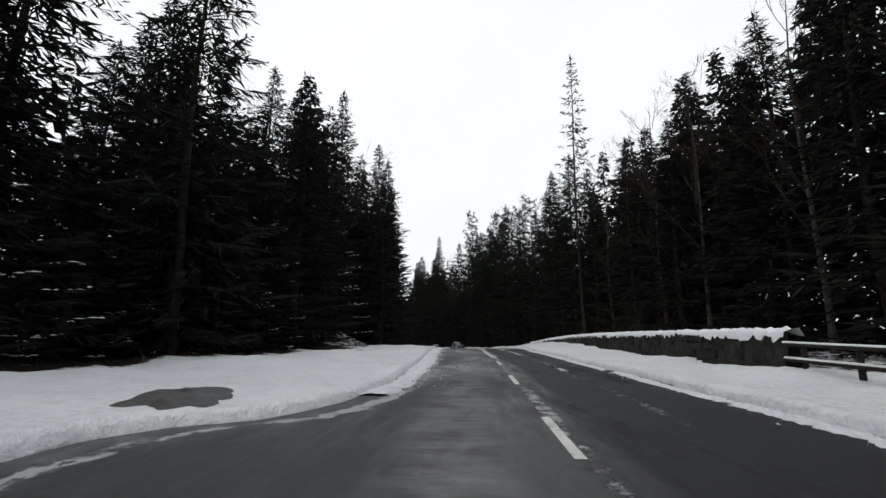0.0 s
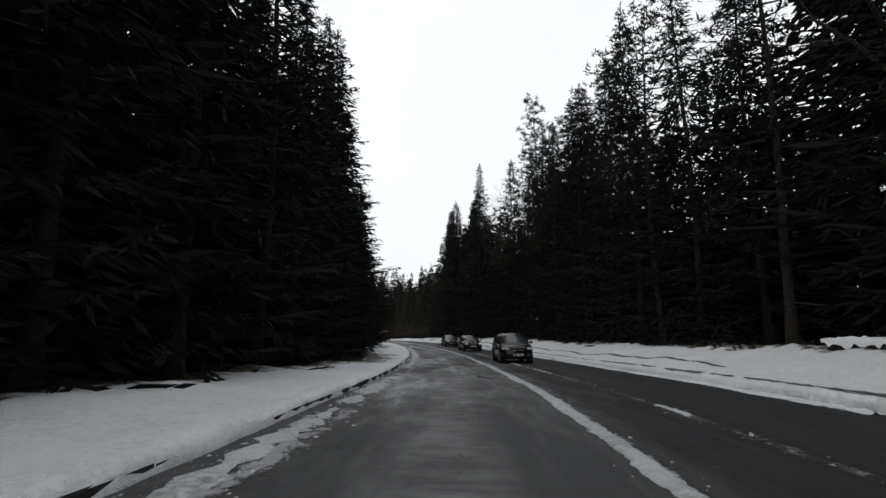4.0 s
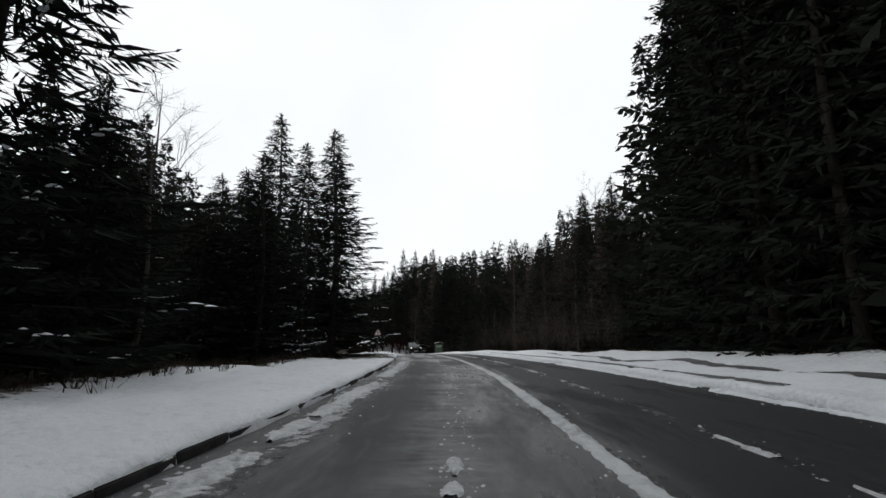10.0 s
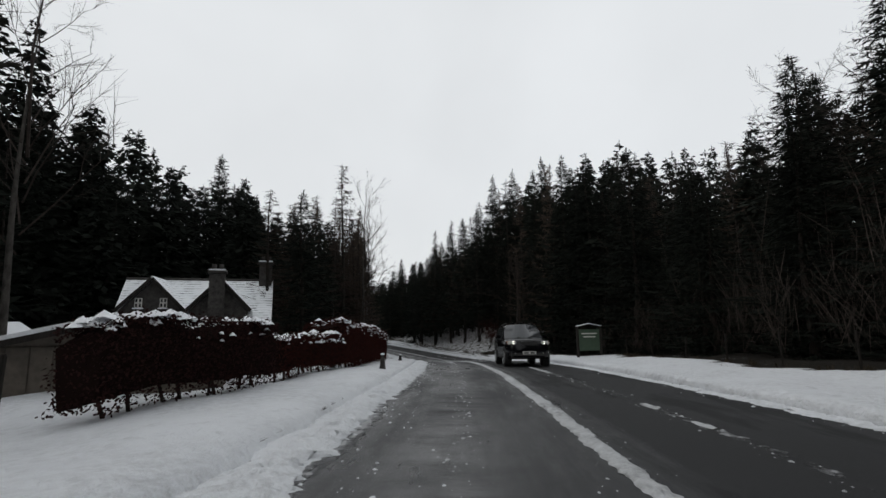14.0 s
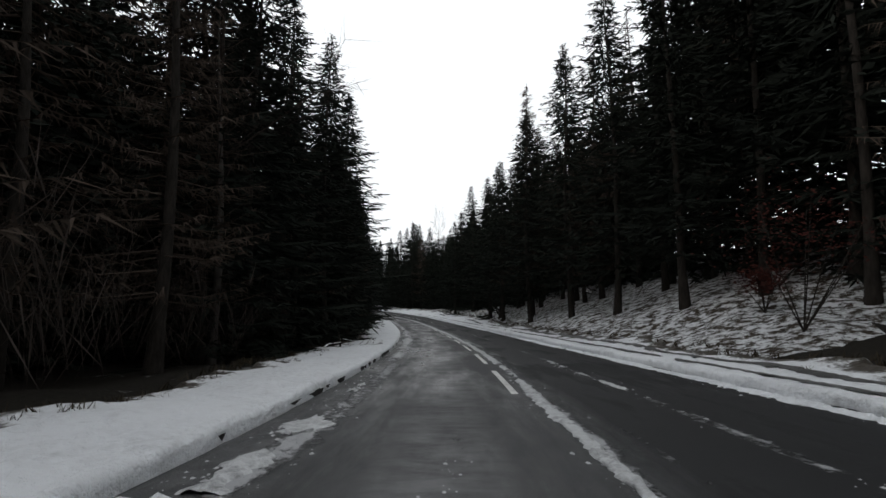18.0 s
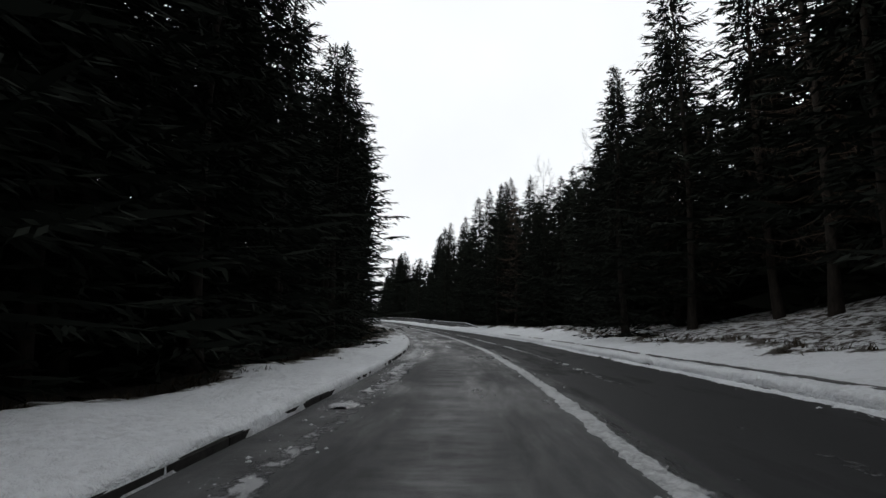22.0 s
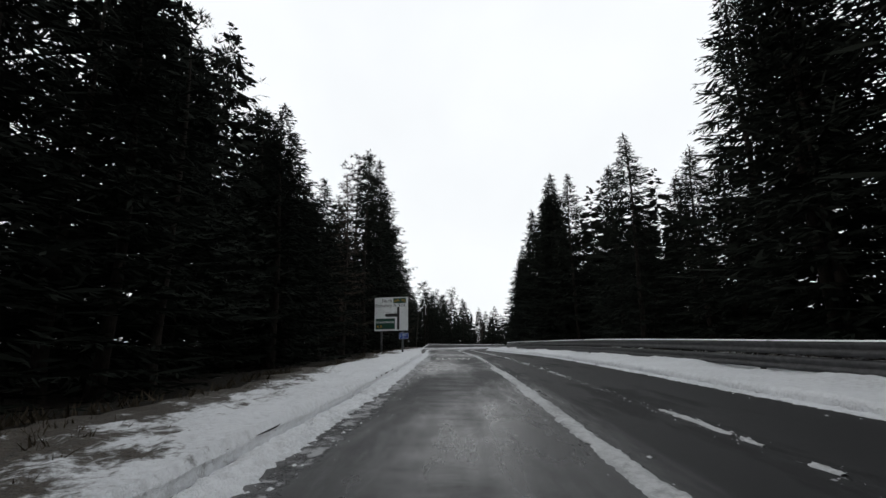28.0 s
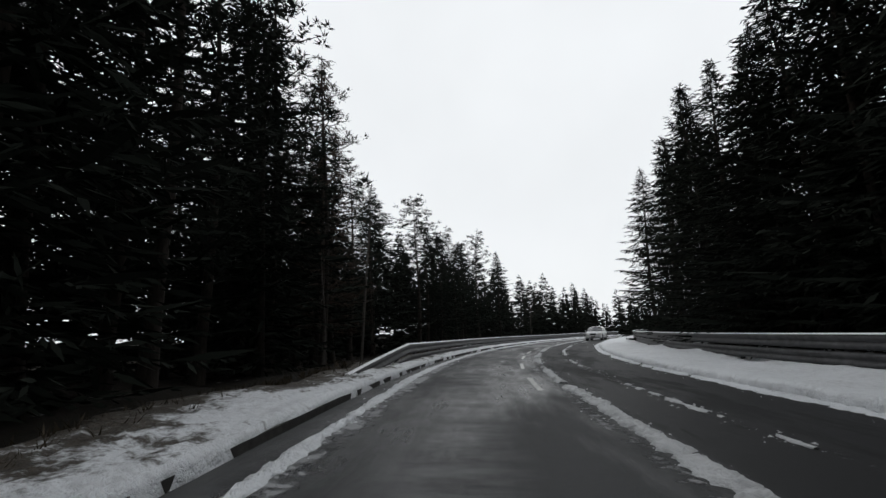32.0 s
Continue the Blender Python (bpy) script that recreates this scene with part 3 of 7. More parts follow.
M_MUD = grained("slushy_mud", (0.022, 0.021, 0.02), (0.07, 0.07, 0.07), 6.0, 0.6, relief=0.03)
gm = np.random.default_rng(77)
pts, fac = [], []
for k in range(7):
    for j in range(24):
        a, q = j * math.pi / 12, k / 6
        r = q * (1 + 0.16 * math.sin(3 * a + 1) + 0.10 * math.sin(7 * a) + 0.05 * gm.normal())
        ps, pu = 6.15 + 0.95 * r * math.cos(a), -3.75 + 0.62 * r * math.sin(a)
        pts.append(on_road(ps, pu, float(terrain(ps, pu)) + 0.16 - 0.12 * q ** 3 + 0.012 * gm.normal()))
        if k < 6:
            fac.append((k * 24 + j, k * 24 + (j + 1) % 24, (k + 1) * 24 + (j + 1) % 24, (k + 1) * 24 + j))
tagged(new("muddy_patch", mesh_of("muddy_patch", pts, fac, M_MUD, True)), "dark muddy patch trodden through the snow", "mud", kind="stuff")
for k, (d, a, b, half) in enumerate(((0.50, 52, 98, 0.07), (0.60, 98, 156, 0.13), (1.9, 60, 98, 0.09), (2.3, 98, 150, 0.20), (0.6, 215, 300, 0.08), (1.3, 205, 262, 0.17))):
    strip("tyre_rut", a, b, beside(RIGHT, d), half, 81 + 7 * k, "dark muddy tyre rut through the verge snow", gaps=-0.6, thick=0.02, mat=M_MUD, over=0.085, step=0.15)

# ---- painted marks ----
def dash(s0, s1, u, half=0.055):
    n = max(2, int((s1 - s0) / 0.5))
    s = np.linspace(s0, s1, n)
    c = spread(u, s)
    pl = np.concatenate([on_road(s, c - half, 0.005), on_road(s, c + half, 0.005)])
    faces = [(i, i + 1, n + i + 1, n + i) for i in range(n - 1)]
    ob = new("centre_line_dash", mesh_of("centre_line_dash", pl, faces, M_PAINT))
    return tagged(ob, "worn white painted dash on the asphalt", "road marking", "centre line dashes")


for k in range(-2, 8):
    dash(4.2 + 5.8 * k, 6.2 + 5.8 * k, CENTRE)
for k in range(-2, 5):
    dash(229.5 + 5.45 * k, 233.1 + 5.45 * k, beside(CENTRE, -0.25))
for k in range(10):
    dash(391.3 + 5.6 * k, 393.9 + 5.6 * k, beside(CENTRE, -0.28))


# ---- trees ----
def tube(verts, faces, pts, radii, sides=5):
    """A tapering tube along points."""
    base = len(verts)
    pts = [Vector([float(c) for c in p]) for p in pts]
    for i, (p, r) in enumerate(zip(pts, radii)):
        way = (pts[min(i + 1, len(pts) - 1)] - pts[max(i - 1, 0)]).normalized()
        a = way.orthogonal().normalized()
        b = way.cross(a)
        for k in range(sides):
            t = 2 * math.pi * k / sides
            verts.append(p + (math.cos(t) * a + math.sin(t) * b) * float(r))
    for i in range(len(pts) - 1):
        for k in range(sides):
            q, w = base + i * sides + k, base + i * sides + (k + 1) % sides
            faces.append((q, w, w + sides, q + sides))


def trunk_mesh(g, h, r, mat, top=1.0, lean=0.0, sides=8):
    v, f = [], []
    zs = np.linspace(0, 1, 9) ** 1.2
    pts = [(lean * h * z * z + 0.012 * h * math.sin(3 * z + g.uniform(0, 0.4)), 0.008 * h * math.sin(5 * z), h * top * z - 0.3 * (z == 0)) for z in zs]
    tube(v, f, pts, [r * (1.45 if z == 0 else 1.0) * (1 - 0.93 * z) + 0.008 for z in zs], sides)
    return mesh_of("trunk", v, f, mat, True)


def spruce_boughs(g, h, radius, low, gap, per, sparse, droop, top_power):
    """Rows of one bough each: foot height, bearing, length, droop."""
    rows = []
    z = low * h
    while z < h * 0.985:
        x = (z - low * h) / (h - low * h)
        rr = radius * (1 - x) ** top_power * (0.92 + 0.08 * math.sin(z * 1.7)) + 0.14
        if x < 0.08:
            rr *= 0.6 + 5.0 * x
        az0 = g.uniform(0, 6.28)
        for k in range(per):
            if g.random() < sparse:
                continue
            ln = rr * (0.70 + 0.42 * g.random())
            rows.append((z + g.uniform(-0.5, 0.5) * gap, az0 + 6.283 * (k + g.uniform(-0.35, 0.35)) / per, ln, droop * g.uniform(0.5, 1.5) * (1 - 0.9 * x) - 0.38 * x * x))
        z += gap * (0.5 + 0.8 * (1 - x)) * g.uniform(0.8, 1.2)
    return np.array(rows)


def along_bough(rows, x):
    """Places on the boughs' axes, x from 0 at the trunk to 1 at the tip: they sag and turn up again."""
    z0, az, ln, dr = rows.T
    out = x * ln
    return np.stack([out * np.cos(az), out * np.sin(az), z0 - dr * ln * x ** 1.3 + 0.55 * dr * ln * x ** 3 + 0.06 * ln * x ** 4], -1)


def kites(base, way, length, width, g):
    """Leaf-shaped quads from their foot, direction, length and width."""
    side = np.cross(way, g.normal(size=way.shape))
    side /= np.linalg.norm(side, axis=1)[:, None] + 1e-9
    mid = base + way * (0.45 * length)[:, None]
    quad = np.stack([base, mid + side * width[:, None], base + way * length[:, None], mid - side * width[:, None]], 1)
    return quad.reshape(-1, 3)


def quads_mesh(name, verts, mat):
    n = len(verts) // 4
    return mesh_of(name, verts.tolist(), np.arange(4 * n).reshape(-1, 4).tolist(), mat)


def spruce_crown(seed, h, radius, low, gap, per, twigs, mat=None, sparse=0.0, droop=0.3, top_power=0.82, broad=1.0):
    """Boughs in whorls, each a spray of needle-covered twigs to the sides and hanging below; twigs: sprays per metre of bough."""
    g = np.random.default_rng(seed)
    rows = spruce_boughs(g, h, radius, low, gap, per, sparse, droop, top_power)
    count = (4 + twigs * rows[:, 2]).astype(int)
    own = np.repeat(np.arange(len(rows)), count)
    r = rows[own]
    order = np.concatenate([np.arange(c) / c for c in count])
    x = np.clip(0.10 + 0.90 * order + g.uniform(0, 0.9, len(own)) / count[own], 0, 1)
    base = along_bough(r, x)
    ln, az = r[:, 2], r[:, 1]
    t = np.minimum(0.62, 0.20 * ln + 0.20) * max(1.0, 0.6 * broad) * (1 - 0.50 * x ** 3) * g.uniform(0.6, 1.25, len(own))
    phi = g.uniform(-0.25, 1.25, len(own))
    sgn = np.where(g.random(len(own)) < 0.5, -1.0, 1.0)
    fwd = 0.45 + 0.5 * x * g.random(len(own))
    lat, up = sgn * np.cos(phi) * (1 - 0.5 * x ** 6), -np.sin(phi) * (0.75 - 0.35 * x)
    way = np.stack([fwd * np.cos(az) - lat * np.sin(az), fwd * np.sin(az) + lat * np.cos(az), up], -1)
    way /= np.linalg.norm(way, axis=1)[:, None]
    sprays = kites(base, way, t, broad * (0.022 + 0.045 * t), g)
    # the wood of each bough, and its tip
    tips = along_bough(rows, np.full(len(rows), 1.02)) - along_bough(rows, np.full(len(rows), 0.62))
    size = np.linalg.norm(tips, axis=1)
    ends = kites(along_bough(rows, np.full(len(rows), 0.62)), tips / size[:, None], size, 0.04 + 0.03 * size, g)
    feet = along_bough(rows, np.zeros(len(rows)))
    arms = along_bough(rows, np.full(len(rows), 0.66)) - feet
    size = np.linalg.norm(arms, axis=1)
    arms = kites(feet, arms / size[:, None], size, 0.03 + 0.02 * size, g)
    # inner twigs that fill the crown round the trunk
    inner = rows[g.integers(0, len(rows), int(len(rows) * (1.5 if sparse else 7.0) / max(1.0, broad)))]
    n = len(inner)
    az = g.uniform(0, 6.28, n)
    out = inner[:, 2] * g.uniform(0.05, 0.62, n)
    feet = np.stack([out * np.cos(az), out * np.sin(az), inner[:, 0] - 0.12 * out + g.uniform(-0.4, 0.4, n)], -1)
    away = np.stack([np.cos(az), np.sin(az), g.uniform(-0.9, 0.15, n)], -1) + g.normal(0, 0.35, (n, 3))
    away /= np.linalg.norm(away, axis=1)[:, None]
    size = np.minimum(0.8, 0.35 * inner[:, 2] + 0.1) * g.uniform(0.6, 1.2, n) * max(1.0, 0.6 * broad)
    core = kites(feet, away, size, (0.055 * size + 0.022) * max(1.0, 0.9 * broad), g)
    # leader
    n = 14
    zs = h * g.uniform(0.955, 1.0, n)
    lead = np.stack([g.normal(0, 0.5, n), g.normal(0, 0.5, n), np.full(n, 0.9)], -1)
    lead /= np.linalg.norm(lead, axis=1)[:, None]
    lead[0] = (0, 0, 1)
    zs[0] = 0.96 * h
    crest = kites(np.stack([0 * zs, 0 * zs, zs], -1), lead, np.where(np.arange(n) == 0, 0.06 * h, g.uniform(0.2, 0.5, n)), np.full(n, 0.045), g)
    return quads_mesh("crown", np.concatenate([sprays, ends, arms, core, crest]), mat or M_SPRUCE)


def bough_snow(seed, h, radius, low, gap, per, droop, share, top_power=0.82):
    """Snow lying in streaks along some of the boughs of the crown with that seed."""
    g = np.random.default_rng(seed)
    rows = spruce_boughs(g, h, radius, low, gap, per, 0.0, droop, top_power)
    g = np.random.default_rng(seed + 500)
    pick = rows[(g.random(len(rows)) < share) & (rows[:, 0] < 0.75 * h) & (rows[:, 2] > 0.8)]
    v, f = [], []
    for row in pick:
        for x in np.arange(g.uniform(0.5, 0.75), g.uniform(0.8, 1.0), 0.06):
            c = along_bough(row[None, :], np.array([x]))[0] + g.normal(0, 0.05, 3) + (0, 0, 0.06)
            ca, sa = math.cos(row[1]), math.sin(row[1])
            la, wi, n = 0.10 + 0.14 * g.random() ** 2, 0.03 + 0.04 * g.random(), len(v)
            for k in range(6):
                q = k * 1.047
                a, b = la * math.cos(q) * g.uniform(0.6, 1.4), wi * math.sin(q) * g.uniform(0.6, 1.5)
                v.append((c[0] + a * ca - b * sa, c[1] + a * sa + b * ca, c[2] - 0.02 - 0.2 * a * row[3]))
            v.append((c[0], c[1], c[2] + 0.03))
            f += [(n + k, n + (k + 1) % 6, n + 6) for k in range(6)]
    return mesh_of("snow", v, f, M_CAP, True)


def pine_crown(seed, h, radius, low, limbs=26, clumps=5):
    """Scots pine: upturned limbs that end in tufts of needles."""
    g = np.random.default_rng(seed)
    v, f = [], []
    for i in range(limbs):
        x = (i + g.uniform(0, 1)) / limbs
        z = h * (low + (0.98 - low) * x)
        ln = float(radius * (1.05 - 0.75 * x ** 1.5) * g.uniform(0.55, 1.1))
        az = i * 2.4 + g.uniform(-0.5, 0.5)
        d = Vector((math.cos(az), math.sin(az), 0))
        a, b, c = Vector((0, 0, z)), Vector((0, 0, z + 0.02 * ln)) + 0.55 * ln * d, Vector((0, 0, z + 0.22 * ln)) + ln * d
        tube(v, f, [a, b, c], [0.05 + 0.012 * ln, 0.035, 0.015], 3)
        for k in range(clumps):
            t = float(g.uniform(0.35, 1.05))
            m = (b.lerp(c, t) if t < 1 else c) + Vector(g.normal(0, 0.16 * ln + 0.08, 3).tolist())
            for _ in range(13):
                out = Vector(g.normal(0, 1, 3).tolist())
                out.z = abs(out.z) * 0.8 - 0.15
                out = out.normalized() * float(g.uniform(0.25, 0.52))
                wide = out.orthogonal().normalized() * float(g.uniform(0.025, 0.055))
                n = len(v)
                v += [m + 0.25 * out - wide, m + 0.3 * out + wide, m + out]
                f += [(n, n + 1, n + 2)]
    return mesh_of("crown", v, f, M_PINE)


def larch_crown(seed, h, radius, low, gap=0.55):
    """Leafless larch: thin level boughs with fine hanging twigs."""
    g = np.random.default_rng(seed)
    v, f = [], []
    z = low * h
    while z < 0.98 * h:
        x = (z - low * h) / (h - low * h)
        for k in range(5):
            ln = float((radius * (1 - x) ** 0.9 + 0.2) * g.uniform(0.55, 1.15))
            az = g.uniform(0, 6.28)
            d = Vector((math.cos(az), math.sin(az), 0))
            o = Vector((0, 0, z + g.uniform(-0.25, 0.25)))
            p1, p2 = o + d * (0.5 * ln) + Vector((0, 0, -0.07 * ln)), o + d * ln + Vector((0, 0, 0.08 * ln))
            tube(v, f, [o, p1, p2], [0.030, 0.018, 0.006], 3)
            for _ in range(int(8 + 8 * ln)):
                t = float(g.uniform(0.2, 1.0))
                m = o.lerp(p1, t * 2) if t < 0.5 else p1.lerp(p2, t * 2 - 1)
                tip = m + d * float(0.22 * g.uniform(-0.5, 1.6)) + Vector((g.normal(0, 0.16), g.normal(0, 0.16), -g.uniform(0.02, 0.42)))
                n = len(v)
                wv = Vector((0.015, 0.015, 0.012))
                v += [m - wv, m + wv, tip]
                f += [(n, n + 1, n + 2)]
        z += gap * (0.7 + 0.5 * (1 - x))
    return mesh_of("crown", v, f, M_LARCH)


def bare_crown(seed, h, spread_by=0.5, levels=5, first=0.25, upright=0.55):
    """Leafless broad-leaved tree: limbs that fork again and again."""
    g = np.random.default_rng(seed)
    v, f = [], []

    def grow(p, way, ln, r, level):
        q = p + way * ln * 0.5 + Vector(g.normal(0, 0.04 * ln, 3).tolist())
        e = q + (way + Vector(g.normal(0, 0.18, 3).tolist())).normalized() * ln * 0.5
        tube(v, f, [p, q, e], [r, r * 0.85, r * 0.66], 4 if level < 2 else 3)
        if level >= levels:
            return
        for k in range(3 if level < levels - 1 else 4):
            d = (way + Vector(g.normal(0, spread_by, 3).tolist()) + Vector((0, 0, upright * 0.35))).normalized()
            grow(q.lerp(e, float(g.uniform(0.2, 1.0))), d, float(ln * g.uniform(0.55, 0.82)), float(max(0.007, r * g.uniform(0.4, 0.56))), level + 1)

    r0 = 0.0065 * h
    p = Vector((0, 0, h * first))
    for k in range(4):
        az = k * 1.7 + g.uniform(-0.4, 0.4)
        d = Vector((math.cos(az) * spread_by * 1.1, math.sin(az) * spread_by * 1.1, 1.0)).normalized()
        grow(p + Vector((0, 0, 0.06 * h * k)), d, h * 0.24, r0 * 0.6, 1)
    tube(v, f, [p, p + Vector((0.01 * h, 0, 0.3 * h)), p + Vector((0, 0.02 * h, 0.55 * h))], [r0, r0 * 0.7, r0 * 0.3], 5)
    return mesh_of("crown", v, f, M_TWIG)


def birch_crown(seed, h):
    """Leafless birch: ascending limbs off a leader, ending in sprays of fine twigs."""
    g = np.random.default_rng(seed)
    v, f = [], []
    tube(v, f, [(0, 0, 0.5 * h), (0.01 * h, 0, 0.75 * h), (0, 0.01 * h, 0.99 * h)], [0.07, 0.045, 0.01], 5)

    def limb(p, way, ln, r, level):
        pts = [p]
        if level == 2:
            tube(v, f, [p, p + way * ln], [r, 0.25 * r], 3)
            return
        for k in range(3):
            way = (way + Vector(g.normal(0, 0.10, 3).tolist()) + Vector((0, 0, 0.10))).normalized()
            pts.append(pts[-1] + way * (ln / 3))
        tube(v, f, pts, [r, 0.8 * r, 0.55 * r, 0.25 * r], 3)
        for k in range(6 if level == 0 else 8):
            t = float(g.uniform(0.25, 1.0)) * 2.99
            q = pts[int(t)].lerp(pts[int(t) + 1], t % 1)
            limb(q, (way + Vector(g.normal(0, 0.45, 3).tolist())).normalized(), float(ln * g.uniform(0.3, 0.55)), max(0.007, 0.45 * r), level + 1)

    for k in range(16):
        x = 0.26 + 0.68 * (k + g.uniform(0, 1)) / 16
        az = k * 2.4 + g.uniform(-0.5, 0.5)
        limb(Vector((0, 0, x * h)), Vector((math.cos(az) * 0.62, math.sin(az) * 0.62, 0.85)).normalized(), float(h * (0.36 - 0.27 * x) * g.uniform(0.8, 1.2)), 0.05 * (1.25 - x), 0)
    return mesh_of("crown", v, f, M_TWIG)


KINDS = {}


def kind_of_tree(key, name, label, category, trunk, crown, snow=None):
    KINDS.setdefault(key, []).append((name, label, category, trunk, crown, snow))


def plant(key, s, u, h, turn=None, group="", broad=1.0):
    """One tree of that kind; h: its height in metres."""
    options = KINDS[key]
    name, label, category, trunk, crown, snow = options[int(rng.integers(len(options)))]
    p = spot(s, u, -0.05)
    ob = new(name)
    tagged(ob, label, category, group or category + " trees beside the road")
    base = 20.0
    k = h / base
    wide = 1.0 if k > 1 else 1.05 * k ** 0.58
    wide *= broad
    ob.matrix_basis = Matrix.LocRotScale(p, Euler((0, 0, rng.uniform(0, 6.28) if turn is None else turn)), (wide, wide, k))
    for part_name, me in (("trunk", trunk), ("crown", crown), ("snow", snow)):
        if me:
            piece = new(part_name, me)
            piece.parent = ob
            if part_name == "snow":
                tagged(piece, "small dabs of snow on the boughs", kind="stuff")
    return ob


g0 = np.random.default_rng(11)
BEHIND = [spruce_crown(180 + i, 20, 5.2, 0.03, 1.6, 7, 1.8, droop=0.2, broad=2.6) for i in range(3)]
for i in range(4):
    kind_of_tree("spruce", "spruce_tree", "tall dark green spruce with drooping boughs", "spruce",
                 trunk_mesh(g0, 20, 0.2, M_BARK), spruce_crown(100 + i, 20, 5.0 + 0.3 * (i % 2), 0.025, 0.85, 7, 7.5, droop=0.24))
for i in range(3):
    kind_of_tree("snowy", "spruce_tree", "dark green spruce with streaks of snow on its boughs", "spruce",
                 trunk_mesh(g0, 20, 0.2, M_BARK), spruce_crown(110 + i, 20, 5.3, 0.02, 0.85, 7, 7.5, droop=0.18), bough_snow(110 + i, 20, 5.3, 0.02, 0.85, 7, 0.18, 0.17))
for i in range(2):
    kind_of_tree("raised", "spruce_tree", "spruce with a bare lower trunk and dark crown", "spruce",
                 trunk_mesh(g0, 20, 0.17, M_BARK), spruce_crown(120 + i, 20, 4.6, 0.13, 0.85, 7, 7.0, droop=0.18))
for i in range(2):
    kind_of_tree("thin", "spruce_tree", "narrow sparse spruce with the sky showing through", "spruce",
                 trunk_mesh(g0, 20, 0.16, M_BARK), spruce_crown(130 + i, 20, 3.1, 0.1, 0.95, 6, 4.0, sparse=0.15, droop=0.14, top_power=0.6))
for i in range(3):
    kind_of_tree("mast", "spruce_tree", "plantation spruce with a tall bare stem and high crown", "spruce",
                 trunk_mesh(g0, 20, 0.15, M_BARK), spruce_crown(190 + i, 20, 3.6, 0.45, 0.95, 7, 4.0, droop=0.26, top_power=0.7, broad=1.5))
for i in range(3):
    kind_of_tree("pine", "pine_tree", "dark pine with upturned tufted limbs", "pine",
                 trunk_mesh(g0, 20, 0.19, M_BARK, 0.97, 0.01), pine_crown(140 + i, 20, 3.4, 0.15, 60, 7))
for i in range(2):
    kind_of_tree("larch", "larch_tree", "leafless brown larch with fine level boughs", "larch",
                 trunk_mesh(g0, 20, 0.18, M_BARK), larch_crown(150 + i, 20, 3.0, 0.12))
for i in range(3):
    kind_of_tree("birch", "birch_tree", "leafless birch with a fan of fine twigs", "birch",
                 trunk_mesh(g0, 20, 0.14, M_PALEBARK, 0.8, 0.004), birch_crown(160 + i, 20))
for i in range(2):
    kind_of_tree("oak", "broadleaf_tree", "leafless spreading broad-leaved tree with crooked limbs", "bare tree",
                 trunk_mesh(g0, 20, 0.2, M_BARK, 0.5, 0.0), bare_crown(170 + i, 20, 0.55, 5, 0.3, 0.6))

